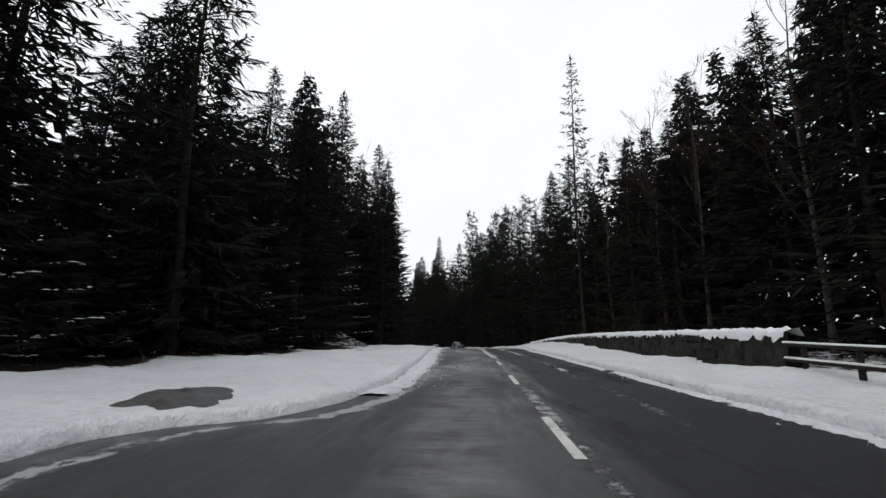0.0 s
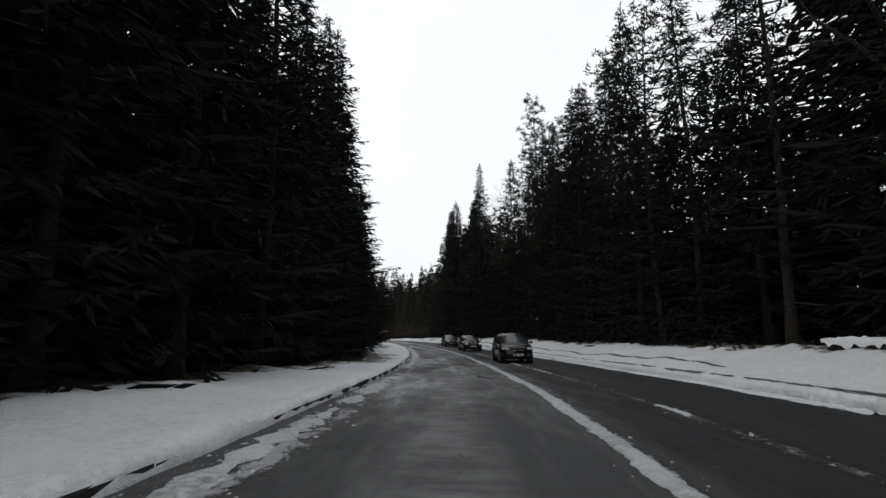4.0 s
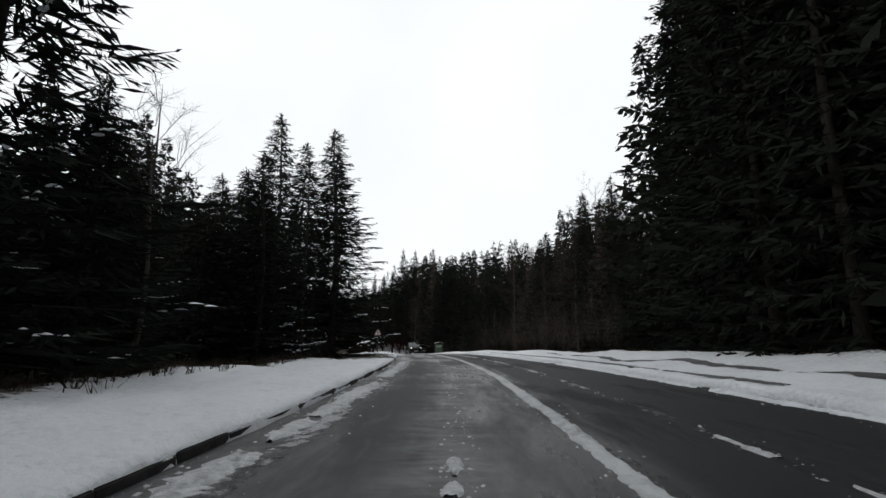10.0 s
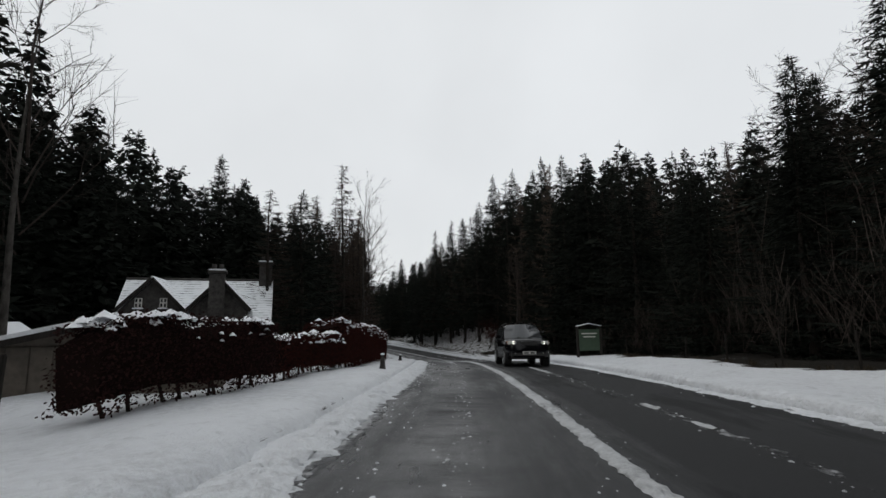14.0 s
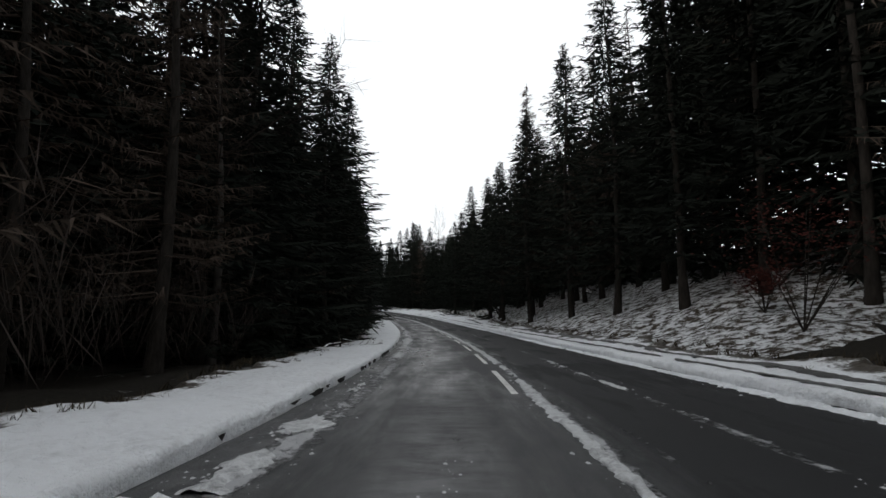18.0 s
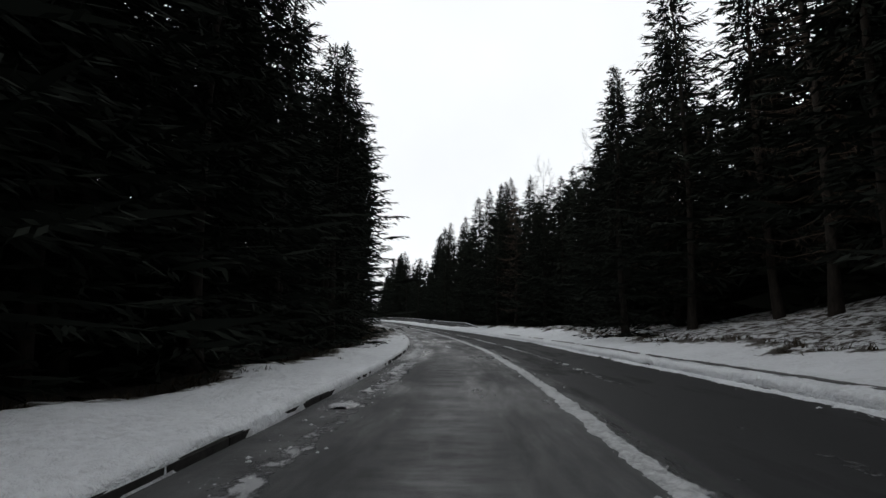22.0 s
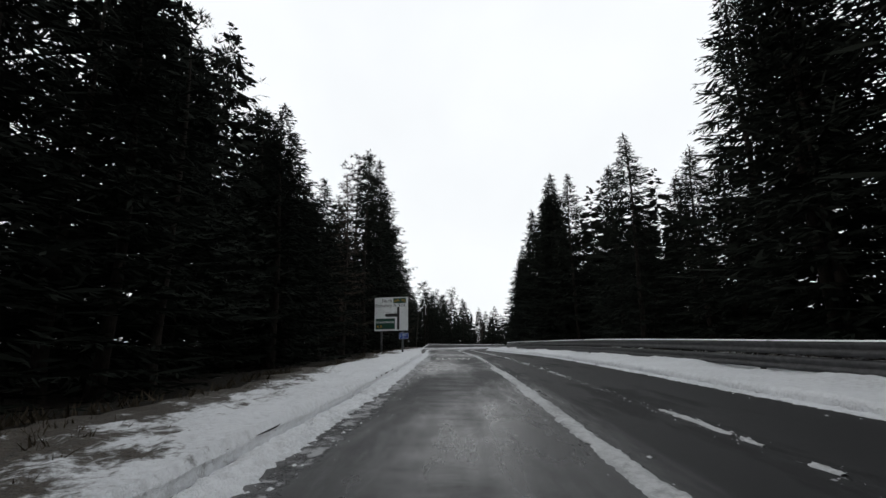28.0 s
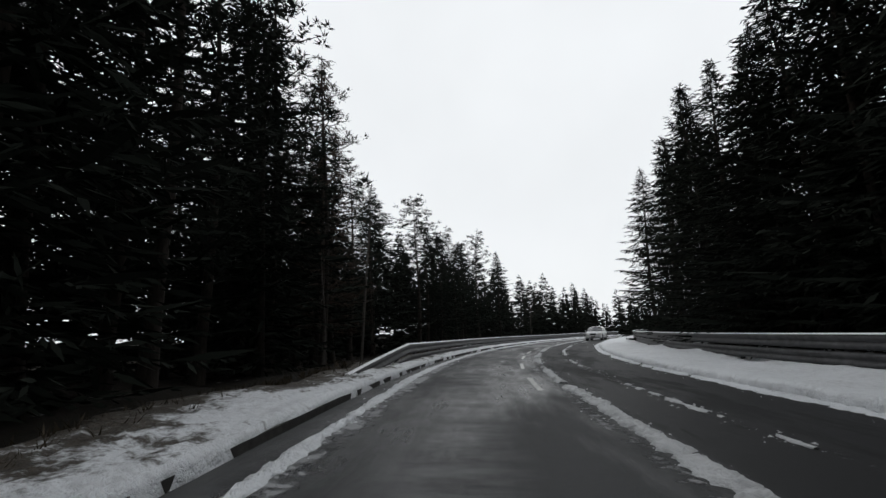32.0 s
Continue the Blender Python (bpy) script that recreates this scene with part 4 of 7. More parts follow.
# trees that stand out against the sky: kind, metres along, metres to the right, height
OUTSTANDING_A = [
    ("spruce", 46.9, -12.2, 25.0), ("spruce", 44.9, -7.6, 16.2), ("spruce", 123.6, 13.2, 30.0), ("pine", 100.6, 13.7, 30.2), ("pine", 95.4, 17.6, 29.0), ("oak", 60.0, 13.0, 18.5),
    ("spruce", 129.4, 15.1, 28.5), ("spruce", 137.4, 13.4, 27.3), ("thin", 44.5, 11.8, 29.5), ("snowy", 117.3, -9.0, 17.0), ("snowy", 106.0, -7.4, 11.0), ("spruce", 99.8, -8.2, 17.2),
    ("snowy", 139.2, -7.6, 8.8), ("thin", 142.7, -6.6, 10.0), ("snowy", 128.6, -9.2, 15.5), ("birch", 133.4, -9.0, 8.7), ("oak", 161.2, -6.9, 5.0), ("pine", 86.3, 13.1, 22.0), ("birch", 168.9, -7.1, 11.6),
    ("spruce", 20.0, -17.0, 15.0), ("spruce", 23.0, -16.0, 14.0), ("spruce", 26.0, -17.2, 14.0), ("spruce", 29.5, -16.5, 13.5), ("snowy", 33.2, -9.6, 11.0), ("spruce", 31.0, -11.5, 13.0), ("oak", 36.5, -11.0, 15.0),
    ("spruce", 223.2, 17.2, 22.6), ("spruce", 227.2, 14.4, 22.7), ("spruce", 235.1, 14.4, 24.0), ("spruce", 215.9, 17.2, 20.4), ("larch", 246.3, 10.9, 20.9), ("larch", 250.5, 9.1, 20.8), ("spruce", 263.7, 8.6, 16.2),
    ("spruce", 283.0, 8.8, 14.6), ("spruce", 268.3, -7.8, 17.9), ("spruce", 314.6, 10.4, 15.2), ("larch", 311.0, 11.2, 16.7), ("spruce", 325.7, 15.1, 21.2), ("birch", 325.1, 21.6, 25.0), ("spruce", 333.5, 11.6, 15.4),
    ("spruce", 337.3, 19.5, 23.5), ("spruce", 339.6, 10.2, 13.8), ("spruce", 349.3, 11.5, 16.6), ("spruce", 361.2, 10.6, 12.8), ("spruce", 380.6, 11.3, 16.8), ("spruce", 372.6, 14.3, 15.2), ("spruce", 373.3, 20.7, 12.3),
    ("larch", 366.5, -7.0, 12.8), ("spruce", 396.7, 11.6, 18.0), ("spruce", 394.6, 14.5, 19.5), ("spruce", 399.4, 9.8, 10.7), ("spruce", 404.1, 10.0, 9.4), ("spruce", 388.0, -7.0, 17.0), ("pine", 392.0, -7.2, 16.0),
    ("spruce", 150.6, -8.2, 14.0), ("snowy", 145.6, -8.8, 13.5), ("pine", 153.6, -6.9, 8.5), ("spruce", 17.5, -11.2, 21.0), ("spruce", 12.5, -14.0, 21.0), ("spruce", 7.5, -13.2, 19.0), ("spruce", 149.8, -6.0, 13.0), ("raised", 247.2, 8.0, 17.0), ("raised", 255.4, 7.9, 15.5), ("raised", 251.2, 9.4, 18.0), ("raised", 241.2, 9.0, 18.5), ("raised", 236.0, 9.6, 19.0), ("raised", 259.3, 8.6, 16.0), ("raised", 230.6, 10.2, 19.0), ("larch", 244.2, 12.5, 19.0),
    ("spruce", 397.0, -7.3, 12.0), ("spruce", 319.0, -6.3, 10.5), ("spruce", 299.5, -5.6, 6.0),
]
OUTSTANDING_B = [
    ("pine", 166.2, -10.6, 12.5), ("pine", 165.0, -14.5, 11.0), ("pine", 171.5, -15.0, 9.5), ("pine", 176.5, -16.5, 10.5), ("spruce", 174.0, -21.0, 10.0), ("pine", 159.0, -15.0, 10.5), ("pine", 179.0, -22.0, 11.0),
    ("spruce", 155.5, -11.0, 11.0), ("larch", 214.2, -7.0, 15.6), ("larch", 208.5, -8.5, 13.5), ("birch", 201.0, -8.0, 10.0), ("birch", 209.5, -6.6, 9.5), ("larch", 225.5, -7.5, 15.5), ("spruce", 217.8, -18.2, 17.3), ("spruce", 220.7, -22.4, 22.8),
    ("oak", 213.0, 9.4, 12.0), ("birch", 215.2, 9.9, 11.0), ("oak", 113.0, 17.5, 23.0), ("birch", 33.0, 18.0, 19.0), ("birch", 38.0, 19.0, 20.0), ("birch", 26.0, 17.0, 17.0), ("birch", 180.5, -14.5, 15.0), ("birch", 170.3, -8.4, 9.5), ("birch", 303.0, 17.5, 19.0),
    ("birch", 299.0, 17.8, 18.0), ("larch", 401.3, -7.2, 14.3), ("larch", 404.0, -8.0, 12.0), ("birch", 398.0, -5.6, 5.5), ("birch", 202.3, 15.7, 16.0), ("pine", 426.1, -8.0, 9.6), ("birch", 445.0, -6.5, 7.0),
]
for kind_key, s, u, h in OUTSTANDING_A + OUTSTANDING_B:
    plant(kind_key, s, u, h)
plant("snowy", 147.8, -6.0, 13.8, broad=1.12)

# the wood's edge: stretch from, to, metres to the right, spacing, heights, kinds
EDGE_A = [
    (-8, 11, -12.5, 3.2, 14, 18, "spruce spruce snowy"), (12, 18, -12.5, 3.0, 8.5, 10, "snowy"), (18, 28, -14.6, 2.3, 14, 17, "spruce"), (18.5, 25.5, -9.8, 2.6, 8, 11, "snowy"), (26, 32, -9.6, 2.8, 13, 17, "snowy spruce"), (37, 48, -16.0, 3.0, 20, 24, "spruce oak behind"), (36, 50, -13.5, 2.3, 17, 21, "behind"), (49, 88, -8.6, 2.8, 18, 23, "spruce"),
    (88, 106, -8.2, 3.0, 15, 18, "spruce snowy"), (106, 119.5, -8.6, 2.4, 15, 18, "snowy"), (118, 125, -9.4, 3.0, 11, 14, "snowy"), (126, 140, -9.8, 2.4, 5.5, 7.8, "snowy spruce"),
    (140, 153, -9.8, 2.5, 8, 10.5, "snowy spruce"), (156, 196, -28.0, 2.4, 21, 25, "behind"), (196, 236, -28.0, 2.7, 19, 23, "behind"), (160, 200, -24.0, 2.2, 15, 18, "behind"), (157, 202, -20.8, 2.2, 10.5, 12.5, "behind pine behind"), (198, 213, -20.0, 1.9, 14, 16.5, "behind"), (212, 234, -20.0, 1.9, 17, 19.5, "behind pine behind"), (202, 214, -14.5, 1.9, 12, 13.5, "behind"), (212, 232, -14.0, 1.9, 13, 15.5, "behind"), (206, 232, -10.4, 2.0, 9, 12, "behind"), (230, 262, -15.0, 2.2, 16, 19, "behind"), (226, 262, -22.0, 2.4, 20.5, 24, "behind"), (190, 206, -9.6, 2.8, 9, 13, "larch spruce"),
    (202, 226, -7.2, 2.3, 12, 16, "larch larch birch larch"), (226, 262, -6.9, 2.7, 15, 18, "spruce spruce spruce larch"), (262, 280, -7.1, 2.7, 14.5, 18, "spruce spruce raised"), (280, 290, -7.0, 2.5, 14.5, 17, "mast spruce mast"), (49, 119, -11.8, 2.6, 18, 22, "behind"), (232, 276, -10.8, 2.4, 16, 19, "behind"), (366, 384, -11.5, 2.6, 12, 14, "masts pine"), (290, 330, -6.9, 2.3, 15, 18, "mast raised mast"), (279, 338, -9.2, 1.9, 14, 17, "masts"), (279, 338, -11.8, 1.9, 13, 16, "masts"), (279, 338, -14.6, 2.0, 13, 16, "masts"), (279, 352, -17.5, 1.6, 8.0, 10.0, "behind"), (347, 366, -11.0, 2.0, 14, 16.5, "behind"), (365, 388, -12.6, 1.9, 13.5, 16.5, "behind"), (391, 425, -14.0, 1.9, 7.5, 10, "behind"), (279, 352, -20.5, 1.8, 7.0, 9.5, "behind"), (345, 420, -15.0, 1.5, 5.0, 7.0, "behind"), (350, 430, -19.0, 1.7, 7.0, 9.0, "behind"), (281, 342, -10.6, 1.5, 3.0, 4.8, "behind"), (281, 342, -13.4, 1.5, 4.5, 6.5, "behind"),
    (326, 350, -8.2, 2.1, 10, 12, "pine spruce"), (350, 364, -8.8, 2.3, 11, 13, "spruce pine"), (345, 366, -11.5, 2.6, 10, 12, "masts pine"), (362, 374, -8.8, 2.6, 9, 11, "spruce pine larch"), (375, 384, -7.2, 2.6, 16, 19, "spruce pine"), (384, 402, -7.6, 2.4, 14, 17.5, "pine pine spruce"), (384, 404, -10.5, 2.6, 10, 13, "pine masts"), (402, 440, -8.6, 2.5, 10, 13, "pine spruce pine"), (402, 440, -12.0, 2.8, 9, 12, "behind"),
    (440, 480, -12, 3.4, 9, 12, "behind"),
]
EDGE_B = [
    (-8, 16, 14.0, 3.2, 12, 16, "spruce thin birch spruce"), (16, 31, 14.0, 2.8, 15, 18, "spruce birch spruce"), (31, 50, 15.0, 3.0, 17, 21, "spruce birch spruce thin"), (-8, 50, 18.0, 2.0, 17, 22, "behind"), (50, 104, 18.0, 2.6, 17, 22, "behind"), (52, 72, 14.0, 3.4, 20, 23, "spruce pine spruce"), (72, 109, 14.0, 3.0, 22, 26, "spruce pine spruce"),
    (109.5, 126, 17.8, 2.6, 21, 25, "oak oak birch oak"), (109, 125, 13.3, 2.0, 9, 13, "spruce"), (108, 127, 15.8, 1.9, 11, 15, "behind"), (126, 145, 13.4, 2.8, 24, 27, "spruce"), (149, 156, 15.5, 3.0, 9, 11.5, "spruce birch"), (124, 147, 17.5, 2.2, 20, 24, "behind"), (128, 150, 15.4, 2.0, 21, 25, "behind"), (90, 104, 16.2, 2.2, 19, 23, "behind"), (156, 187, 16.0, 2.0, 10, 14, "spruce larch spruce birch"), (158, 204, 24.0, 2.0, 13, 16, "behind"), (168, 192, 29.0, 2.2, 20, 23.5, "behind"), (188, 214, 37.0, 2.2, 21, 24.5, "behind"), (208, 246, 42.0, 2.4, 22, 26, "behind"), (212, 232, 28.0, 2.4, 20, 22.5, "behind"), (160, 192, 20.5, 2.6, 14, 18, "birch larch birch spruce"),
    (184, 197, 14.5, 2.2, 8.0, 10.5, "spruce"), (188, 204, 19.0, 2.2, 13, 16, "behind birch behind larch"), (197, 206, 14.5, 2.4, 12, 15, "spruce"), (206, 213, 14.0, 2.6, 15, 18, "spruce"), (210, 246, 13.0, 3.2, 17, 22, "raised larch thin"), (246, 258, 12.0, 3.0, 14, 18, "larch raised larch"), (258, 284, 12.0, 2.5, 16, 20, "raised larch raised"), (258, 300, 18.5, 2.3, 14, 17, "behind"), (206, 246, 16.5, 2.0, 17, 20, "behind"), (206, 244, 19.0, 1.9, 17, 21, "behind"), (208, 236, 22.5, 2.0, 16, 20, "behind"), (246, 356, 16.5, 2.6, 13, 17, "behind"), (290, 316, 15.0, 2.0, 13, 16, "behind"),
    (284, 297, 13.0, 2.4, 15, 18, "spruce larch spruce"), (297, 312, 13.0, 2.4, 12, 15, "spruce pine spruce"), (312, 356, 13.0, 2.8, 16, 20, "spruce"), (356, 370, 13.2, 2.6, 8, 10.5, "spruce"), (376, 396, 12.0, 2.8, 15, 18, "spruce"), (396, 420, 10.2, 2.4, 12, 14, "spruce"),
    (410, 480, 22.0, 4.0, 7, 10, "behind birch"),
]
DEEP = {"left": [], "right": [], "masts": []}
for a, b, u, gap, h0, h1, names in EDGE_A + EDGE_B:
    names, s, i = names.split(), a, 0
    while s < b:
        place = (s + rng.uniform(-1, 1), u + rng.uniform(-1.2, 1.2), rng.uniform(h0, h1))
        if names[i % len(names)] == "masts":
            DEEP["masts"].append(place)
        elif names[i % len(names)] == "behind":
            DEEP["left" if u < 0 else "right"].append(place)
        else:
            plant(names[i % len(names)], *place)
        s, i = s + gap * rng.uniform(0.8, 1.25), i + 1


# spruces deeper in the wood, joined
def block_of(me):
    """A mesh's vertices and triangles."""
    me.calc_loop_triangles()
    co, tr = np.empty(len(me.vertices) * 3), np.empty(len(me.loop_triangles) * 3, dtype=np.int32)
    me.vertices.foreach_get("co", co)
    me.loop_triangles.foreach_get("vertices", tr)
    return co.reshape(-1, 3), tr.reshape(-1, 3)


def stand_of(name, rows, meshes, mat, label, seed):
    g = np.random.default_rng(seed)
    blocks = [block_of(me) for me in meshes]
    vs, ts, n = [], [], 0
    for s, u, h in rows:
        co, tr = blocks[int(g.integers(len(blocks)))]
        a, k = g.uniform(0, 6.28), h / 20
        w = min(k, 1.0) ** 0.6
        turned = np.stack([w * (co[:, 0] * math.cos(a) - co[:, 1] * math.sin(a)), w * (co[:, 0] * math.sin(a) + co[:, 1] * math.cos(a)), k * co[:, 2]], 1)
        vs.append(turned + np.array(spot(s, u, -0.05)))
        ts.append(tr + n)
        n += len(co)
    co, tr = np.concatenate(vs), np.concatenate(ts)
    me = bpy.data.meshes.new(name)
    me.vertices.add(len(co))
    me.vertices.foreach_set("co", co.astype(np.float32).ravel())
    me.loops.add(tr.size)
    me.loops.foreach_set("vertex_index", tr.astype(np.int32).ravel())
    me.polygons.add(len(tr))
    me.polygons.foreach_set("loop_start", np.arange(0, tr.size, 3, dtype=np.int32))
    me.update(calc_edges=True)
    me.materials.append(mat)
    tagged(new(name, me), label, "wood", kind="stuff")


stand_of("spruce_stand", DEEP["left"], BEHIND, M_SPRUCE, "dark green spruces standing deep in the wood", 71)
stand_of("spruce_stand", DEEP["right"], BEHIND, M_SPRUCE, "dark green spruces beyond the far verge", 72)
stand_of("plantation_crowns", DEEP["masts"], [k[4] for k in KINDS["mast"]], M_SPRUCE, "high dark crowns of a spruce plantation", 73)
stand_of("plantation_stems", DEEP["masts"], [k[3] for k in KINDS["mast"]], M_BARK, "close rows of tall bare stems with light between them", 73)


# the wood behind: one mass of simple trees on each side
def woods(name, side, label):
    g = np.random.default_rng(31 if side < 0 else 32)
    needles, brush = [], []
    for row in range(2):
        s = -50.0
        while s < 640:
            s += g.uniform(2.4, 3.8) * (1 + 0.10 * row)
            table = EDGE_A if side < 0 else EDGE_B
            hit = [e for e in table if e[0] <= s <= e[1]]
            e = hit[0] if hit else (0, 0, side * 17.0, 0, 9, 13, "")
            u = e[2] + side * (4.0 + 4.0 * row + g.uniform(-1.2, 1.2))
            if side < 0 and 276 < s < 412:
                continue
            h = g.uniform(e[4], e[5]) * g.uniform(0.85, 1.0) * (0.96 + 0.07 * row) * (0.5 if "oak oak" in e[6] else 1.0)
            p = np.array(on_road(s, u, float(terrain(s, u)) - 0.1))
            rad = h * g.uniform(0.21, 0.27)
            levels = np.arange(0.04, 0.97, 0.06)
            zz = np.repeat(levels, 11) * h + g.uniform(-0.03, 0.03, 11 * len(levels)) * h
            bushy = e[6].count("birch") or (side > 0 and 150 < s < 262 and row == 0)
            rr = (rad * (1 - zz / h) ** 0.8 + 0.12) if not bushy else 0.8 * rad * np.sqrt(np.clip(1 - (zz / h) ** 2, 0.02, 1))
            az = g.uniform(0, 6.28, len(zz))
            ln = rr * g.uniform(0.65, 1.15, len(zz))
            way = np.stack([np.cos(az), np.sin(az), g.uniform(-0.35, 0.0, len(zz)) if not bushy else g.uniform(0.3, 1.2, len(zz))], -1)
            way /= np.linalg.norm(way, axis=1)[:, None]
            (brush if bushy else needles).append(kites(p + np.stack([0 * zz, 0 * zz, zz], -1), way, ln, (0.15 * ln + 0.05) if not bushy else (0.05 * ln + 0.02), g))
    for blocks, mat, text in ((needles, M_WOODS, label), (brush, M_HAZYBRUSH, "brown leafless thicket among the conifers")):
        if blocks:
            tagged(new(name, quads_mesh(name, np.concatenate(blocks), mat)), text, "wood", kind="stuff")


def thicket(rows, seed, label):
    """Leafless brush: upright fans of thin twigs. rows: stretch from, to, metres to the right, spread, heights."""
    g = np.random.default_rng(seed)
    blocks = []
    for a, b, u, loose, h0, h1 in rows:
        s = a
        while s < b:
            s += g.uniform(0.5, 1.1)
            h, n = g.uniform(h0, h1), 34
            p = np.array(spot(s, u + g.uniform(-loose, loose), -0.1))
            lean = np.stack([g.normal(0, 0.32, n), g.normal(0, 0.32, n), g.uniform(0.6, 1.2, n)], -1)
            lean /= np.linalg.norm(lean, axis=1)[:, None]
            foot = p + np.stack([g.normal(0, 0.25, n), g.normal(0, 0.25, n), np.abs(g.normal(0, 0.35, n)) * h], -1)
            blocks.append(kites(foot, lean, h * g.uniform(0.3, 0.65, n), g.uniform(0.006, 0.016, n), g))
    tagged(new("thicket", quads_mesh("thicket", np.concatenate(blocks), M_HAZYBRUSH)), label, "brush", kind="stuff")


# the first rows stand in front to lift the hazy wood
thicket([(150, 207, 13.2, 1.2, 2.5, 6.0), (156, 205, 15.5, 1.5, 4.0, 8.0)], 51, "brown leafless brush, lightened for haze, along the far edge of the wood")
thicket([(199, 232, -7.0, 1.0, 2.0, 5.0), (201, 230, -9.5, 1.5, 3.0, 7.0)], 52, "brown leafless brush under the larches")
thicket([(100, 128, 14.0, 1.5, 3.0, 7.0), (30, 60, 14.5, 1.5, 2.0, 6.0)], 53, "thin leafless brush beyond the far verge")
woods("woods", -1, "dense dark conifer wood behind the verge")
woods("woods", 1, "dense dark conifer wood beyond the far verge")


# ---- helpers for things ----
def thing(name, label, category, m, group=""):
    ob = new(name)
    ob.matrix_basis = m
    return tagged(ob, label, category, group)


def part(name, bm, mat, parent, label="", smooth=False, kind=""):
    """Links a bmesh (or a ready mesh) as one mesh object under a thing or a part."""
    if isinstance(bm, bmesh.types.BMesh):
        me = bpy.data.meshes.new(name)
        bm.to_mesh(me)
        bm.free()
        me.materials.append(mat)
        if smooth:
            me.polygons.foreach_set("use_smooth", [True] * len(me.polygons))
    else:
        me = bm
    ob = new(name, me)
    ob.parent = parent
    return tagged(ob, label, kind=kind)


def box(x, y, z, sx, sy, sz, bevel=0.0, bm=None, rot=None):
    """A box about a centre, with softened edges."""
    bm = bm or bmesh.new()
    m = Matrix.Translation((x, y, z)) @ (rot or Matrix()) @ Matrix.Diagonal((sx, sy, sz, 1))
    made = bmesh.ops.create_cube(bm, size=1.0, matrix=m)
    if bevel:
        edges = {e for q in made["verts"] for e in q.link_edges}
        bmesh.ops.bevel(bm, geom=list(edges), offset=bevel, segments=2, affect="EDGES")
    return bm


def rod(a, b, r0, r1=None, sides=10, bm=None):
    """A round bar from a to b."""
    bm = bm or bmesh.new()
    a, b = Vector(a), Vector(b)
    way = b - a
    m = Matrix.Translation((a + b) / 2) @ way.to_track_quat("Z", "Y").to_matrix().to_4x4()
    bmesh.ops.create_cone(bm, cap_ends=True, segments=sides, radius1=r0, radius2=r0 if r1 is None else r1, depth=way.length, matrix=m)
    return bm


def plate(outline, y, depth):
    """A flat plate with that outline in x and z; its face looks along -y."""
    bm = bmesh.new()
    face = bm.faces.new([bm.verts.new((x, y, z)) for x, z in outline])
    made = bmesh.ops.extrude_face_region(bm, geom=[face])
    bmesh.ops.translate(bm, verts=[e for e in made["geom"] if isinstance(e, bmesh.types.BMVert)], vec=(0, depth, 0))
    bmesh.ops.recalc_face_normals(bm, faces=bm.faces)
    return bm


def rounded(w, h, r, n=5, cx=0.0, cz=0.0):
    out = []
    for k, (sx, sz) in enumerate(((1, 1), (-1, 1), (-1, -1), (1, -1))):
        for i in range(n + 1):
            a = math.pi / 2 * (k + i / n)
            out.append((cx + sx * (w / 2 - r) + r * math.cos(a), cz + sz * (h / 2 - r) + r * math.sin(a)))
    return out


def words(text, size, mat, depth=0.003):
    """Letters as a mesh, in the x-y plane, starting at the origin."""
    cu = bpy.data.curves.new("letters", "FONT")
    cu.body, cu.size, cu.extrude = text, size, depth
    tmp = bpy.data.objects.new("letters", cu)
    me = bpy.data.meshes.new_from_object(tmp)
    bpy.data.objects.remove(tmp)
    me.materials.clear()
    me.materials.append(mat)
    return me


def fitted_words(text, parent, x0, x1, z0, z1, y, mat, label):
    """Letters on an upright face, filling the given span."""
    me = words(text, 1.0, mat)
    xs, ys = [q.co.x for q in me.vertices], [q.co.y for q in me.vertices]
    kx, kz = (x1 - x0) / (max(xs) - min(xs)), (z1 - z0) / (max(ys) - min(ys))
    me.transform(Matrix(((kx, 0, 0, x0 - kx * min(xs)), (0, 0, -1, y), (0, kz, 0, z0 - kz * min(ys)), (0, 0, 0, 1))))
    # one part for each letter: shapes that overlap sideways belong together
    bm = bmesh.new()
    bm.from_mesh(me)
    bm.verts.index_update()
    left, groups = set(bm.verts), []
    while left:
        todo, isle = [left.pop()], []
        while todo:
            q = todo.pop()
            isle.append(q)
            for e in q.link_edges:
                o = e.other_vert(q)
                if o in left:
                    left.remove(o)
                    todo.append(o)
        groups.append((min(q.co.x for q in isle), max(q.co.x for q in isle), isle))
    groups.sort(key=lambda q: q[0])
    merged = []
    for lo, hi, isle in groups:
        if merged and lo < merged[-1][1] - 0.5 * (hi - lo):
            merged[-1][1] = max(hi, merged[-1][1])
            merged[-1][2].extend(isle)
        else:
            merged.append([lo, hi, list(isle)])
    for lo, hi, isle in merged:
        one = bm.copy()
        one.verts.ensure_lookup_table()
        keep = {q.index for q in isle}
        bmesh.ops.delete(one, geom=[q for q in one.verts if q.index not in keep], context="VERTS")
        part("letter", one, mat, parent, label)
    bm.free()



M_WHITE = grained("sign_white", (0.84, 0.86, 0.86), (0.70, 0.72, 0.72), 5.0, 0.5, relief=0.001)
M_BLACK = material("sign_black", (0.012, 0.012, 0.013), 0.5)
M_GREEN = grained("sign_green", (0.004, 0.065, 0.04), (0.003, 0.045, 0.03), 4.0, 0.5, relief=0)
M_YELLOW = material("sign_yellow", (0.55, 0.28, 0.01), 0.5)
M_BLUE = grained("sign_blue", (0.008, 0.07, 0.36), (0.006, 0.05, 0.26), 4.0, 0.5, relief=0)
M_RED = grained("sign_red", (0.30, 0.014, 0.016), (0.2, 0.01, 0.012), 5.0, 0.5, relief=0)
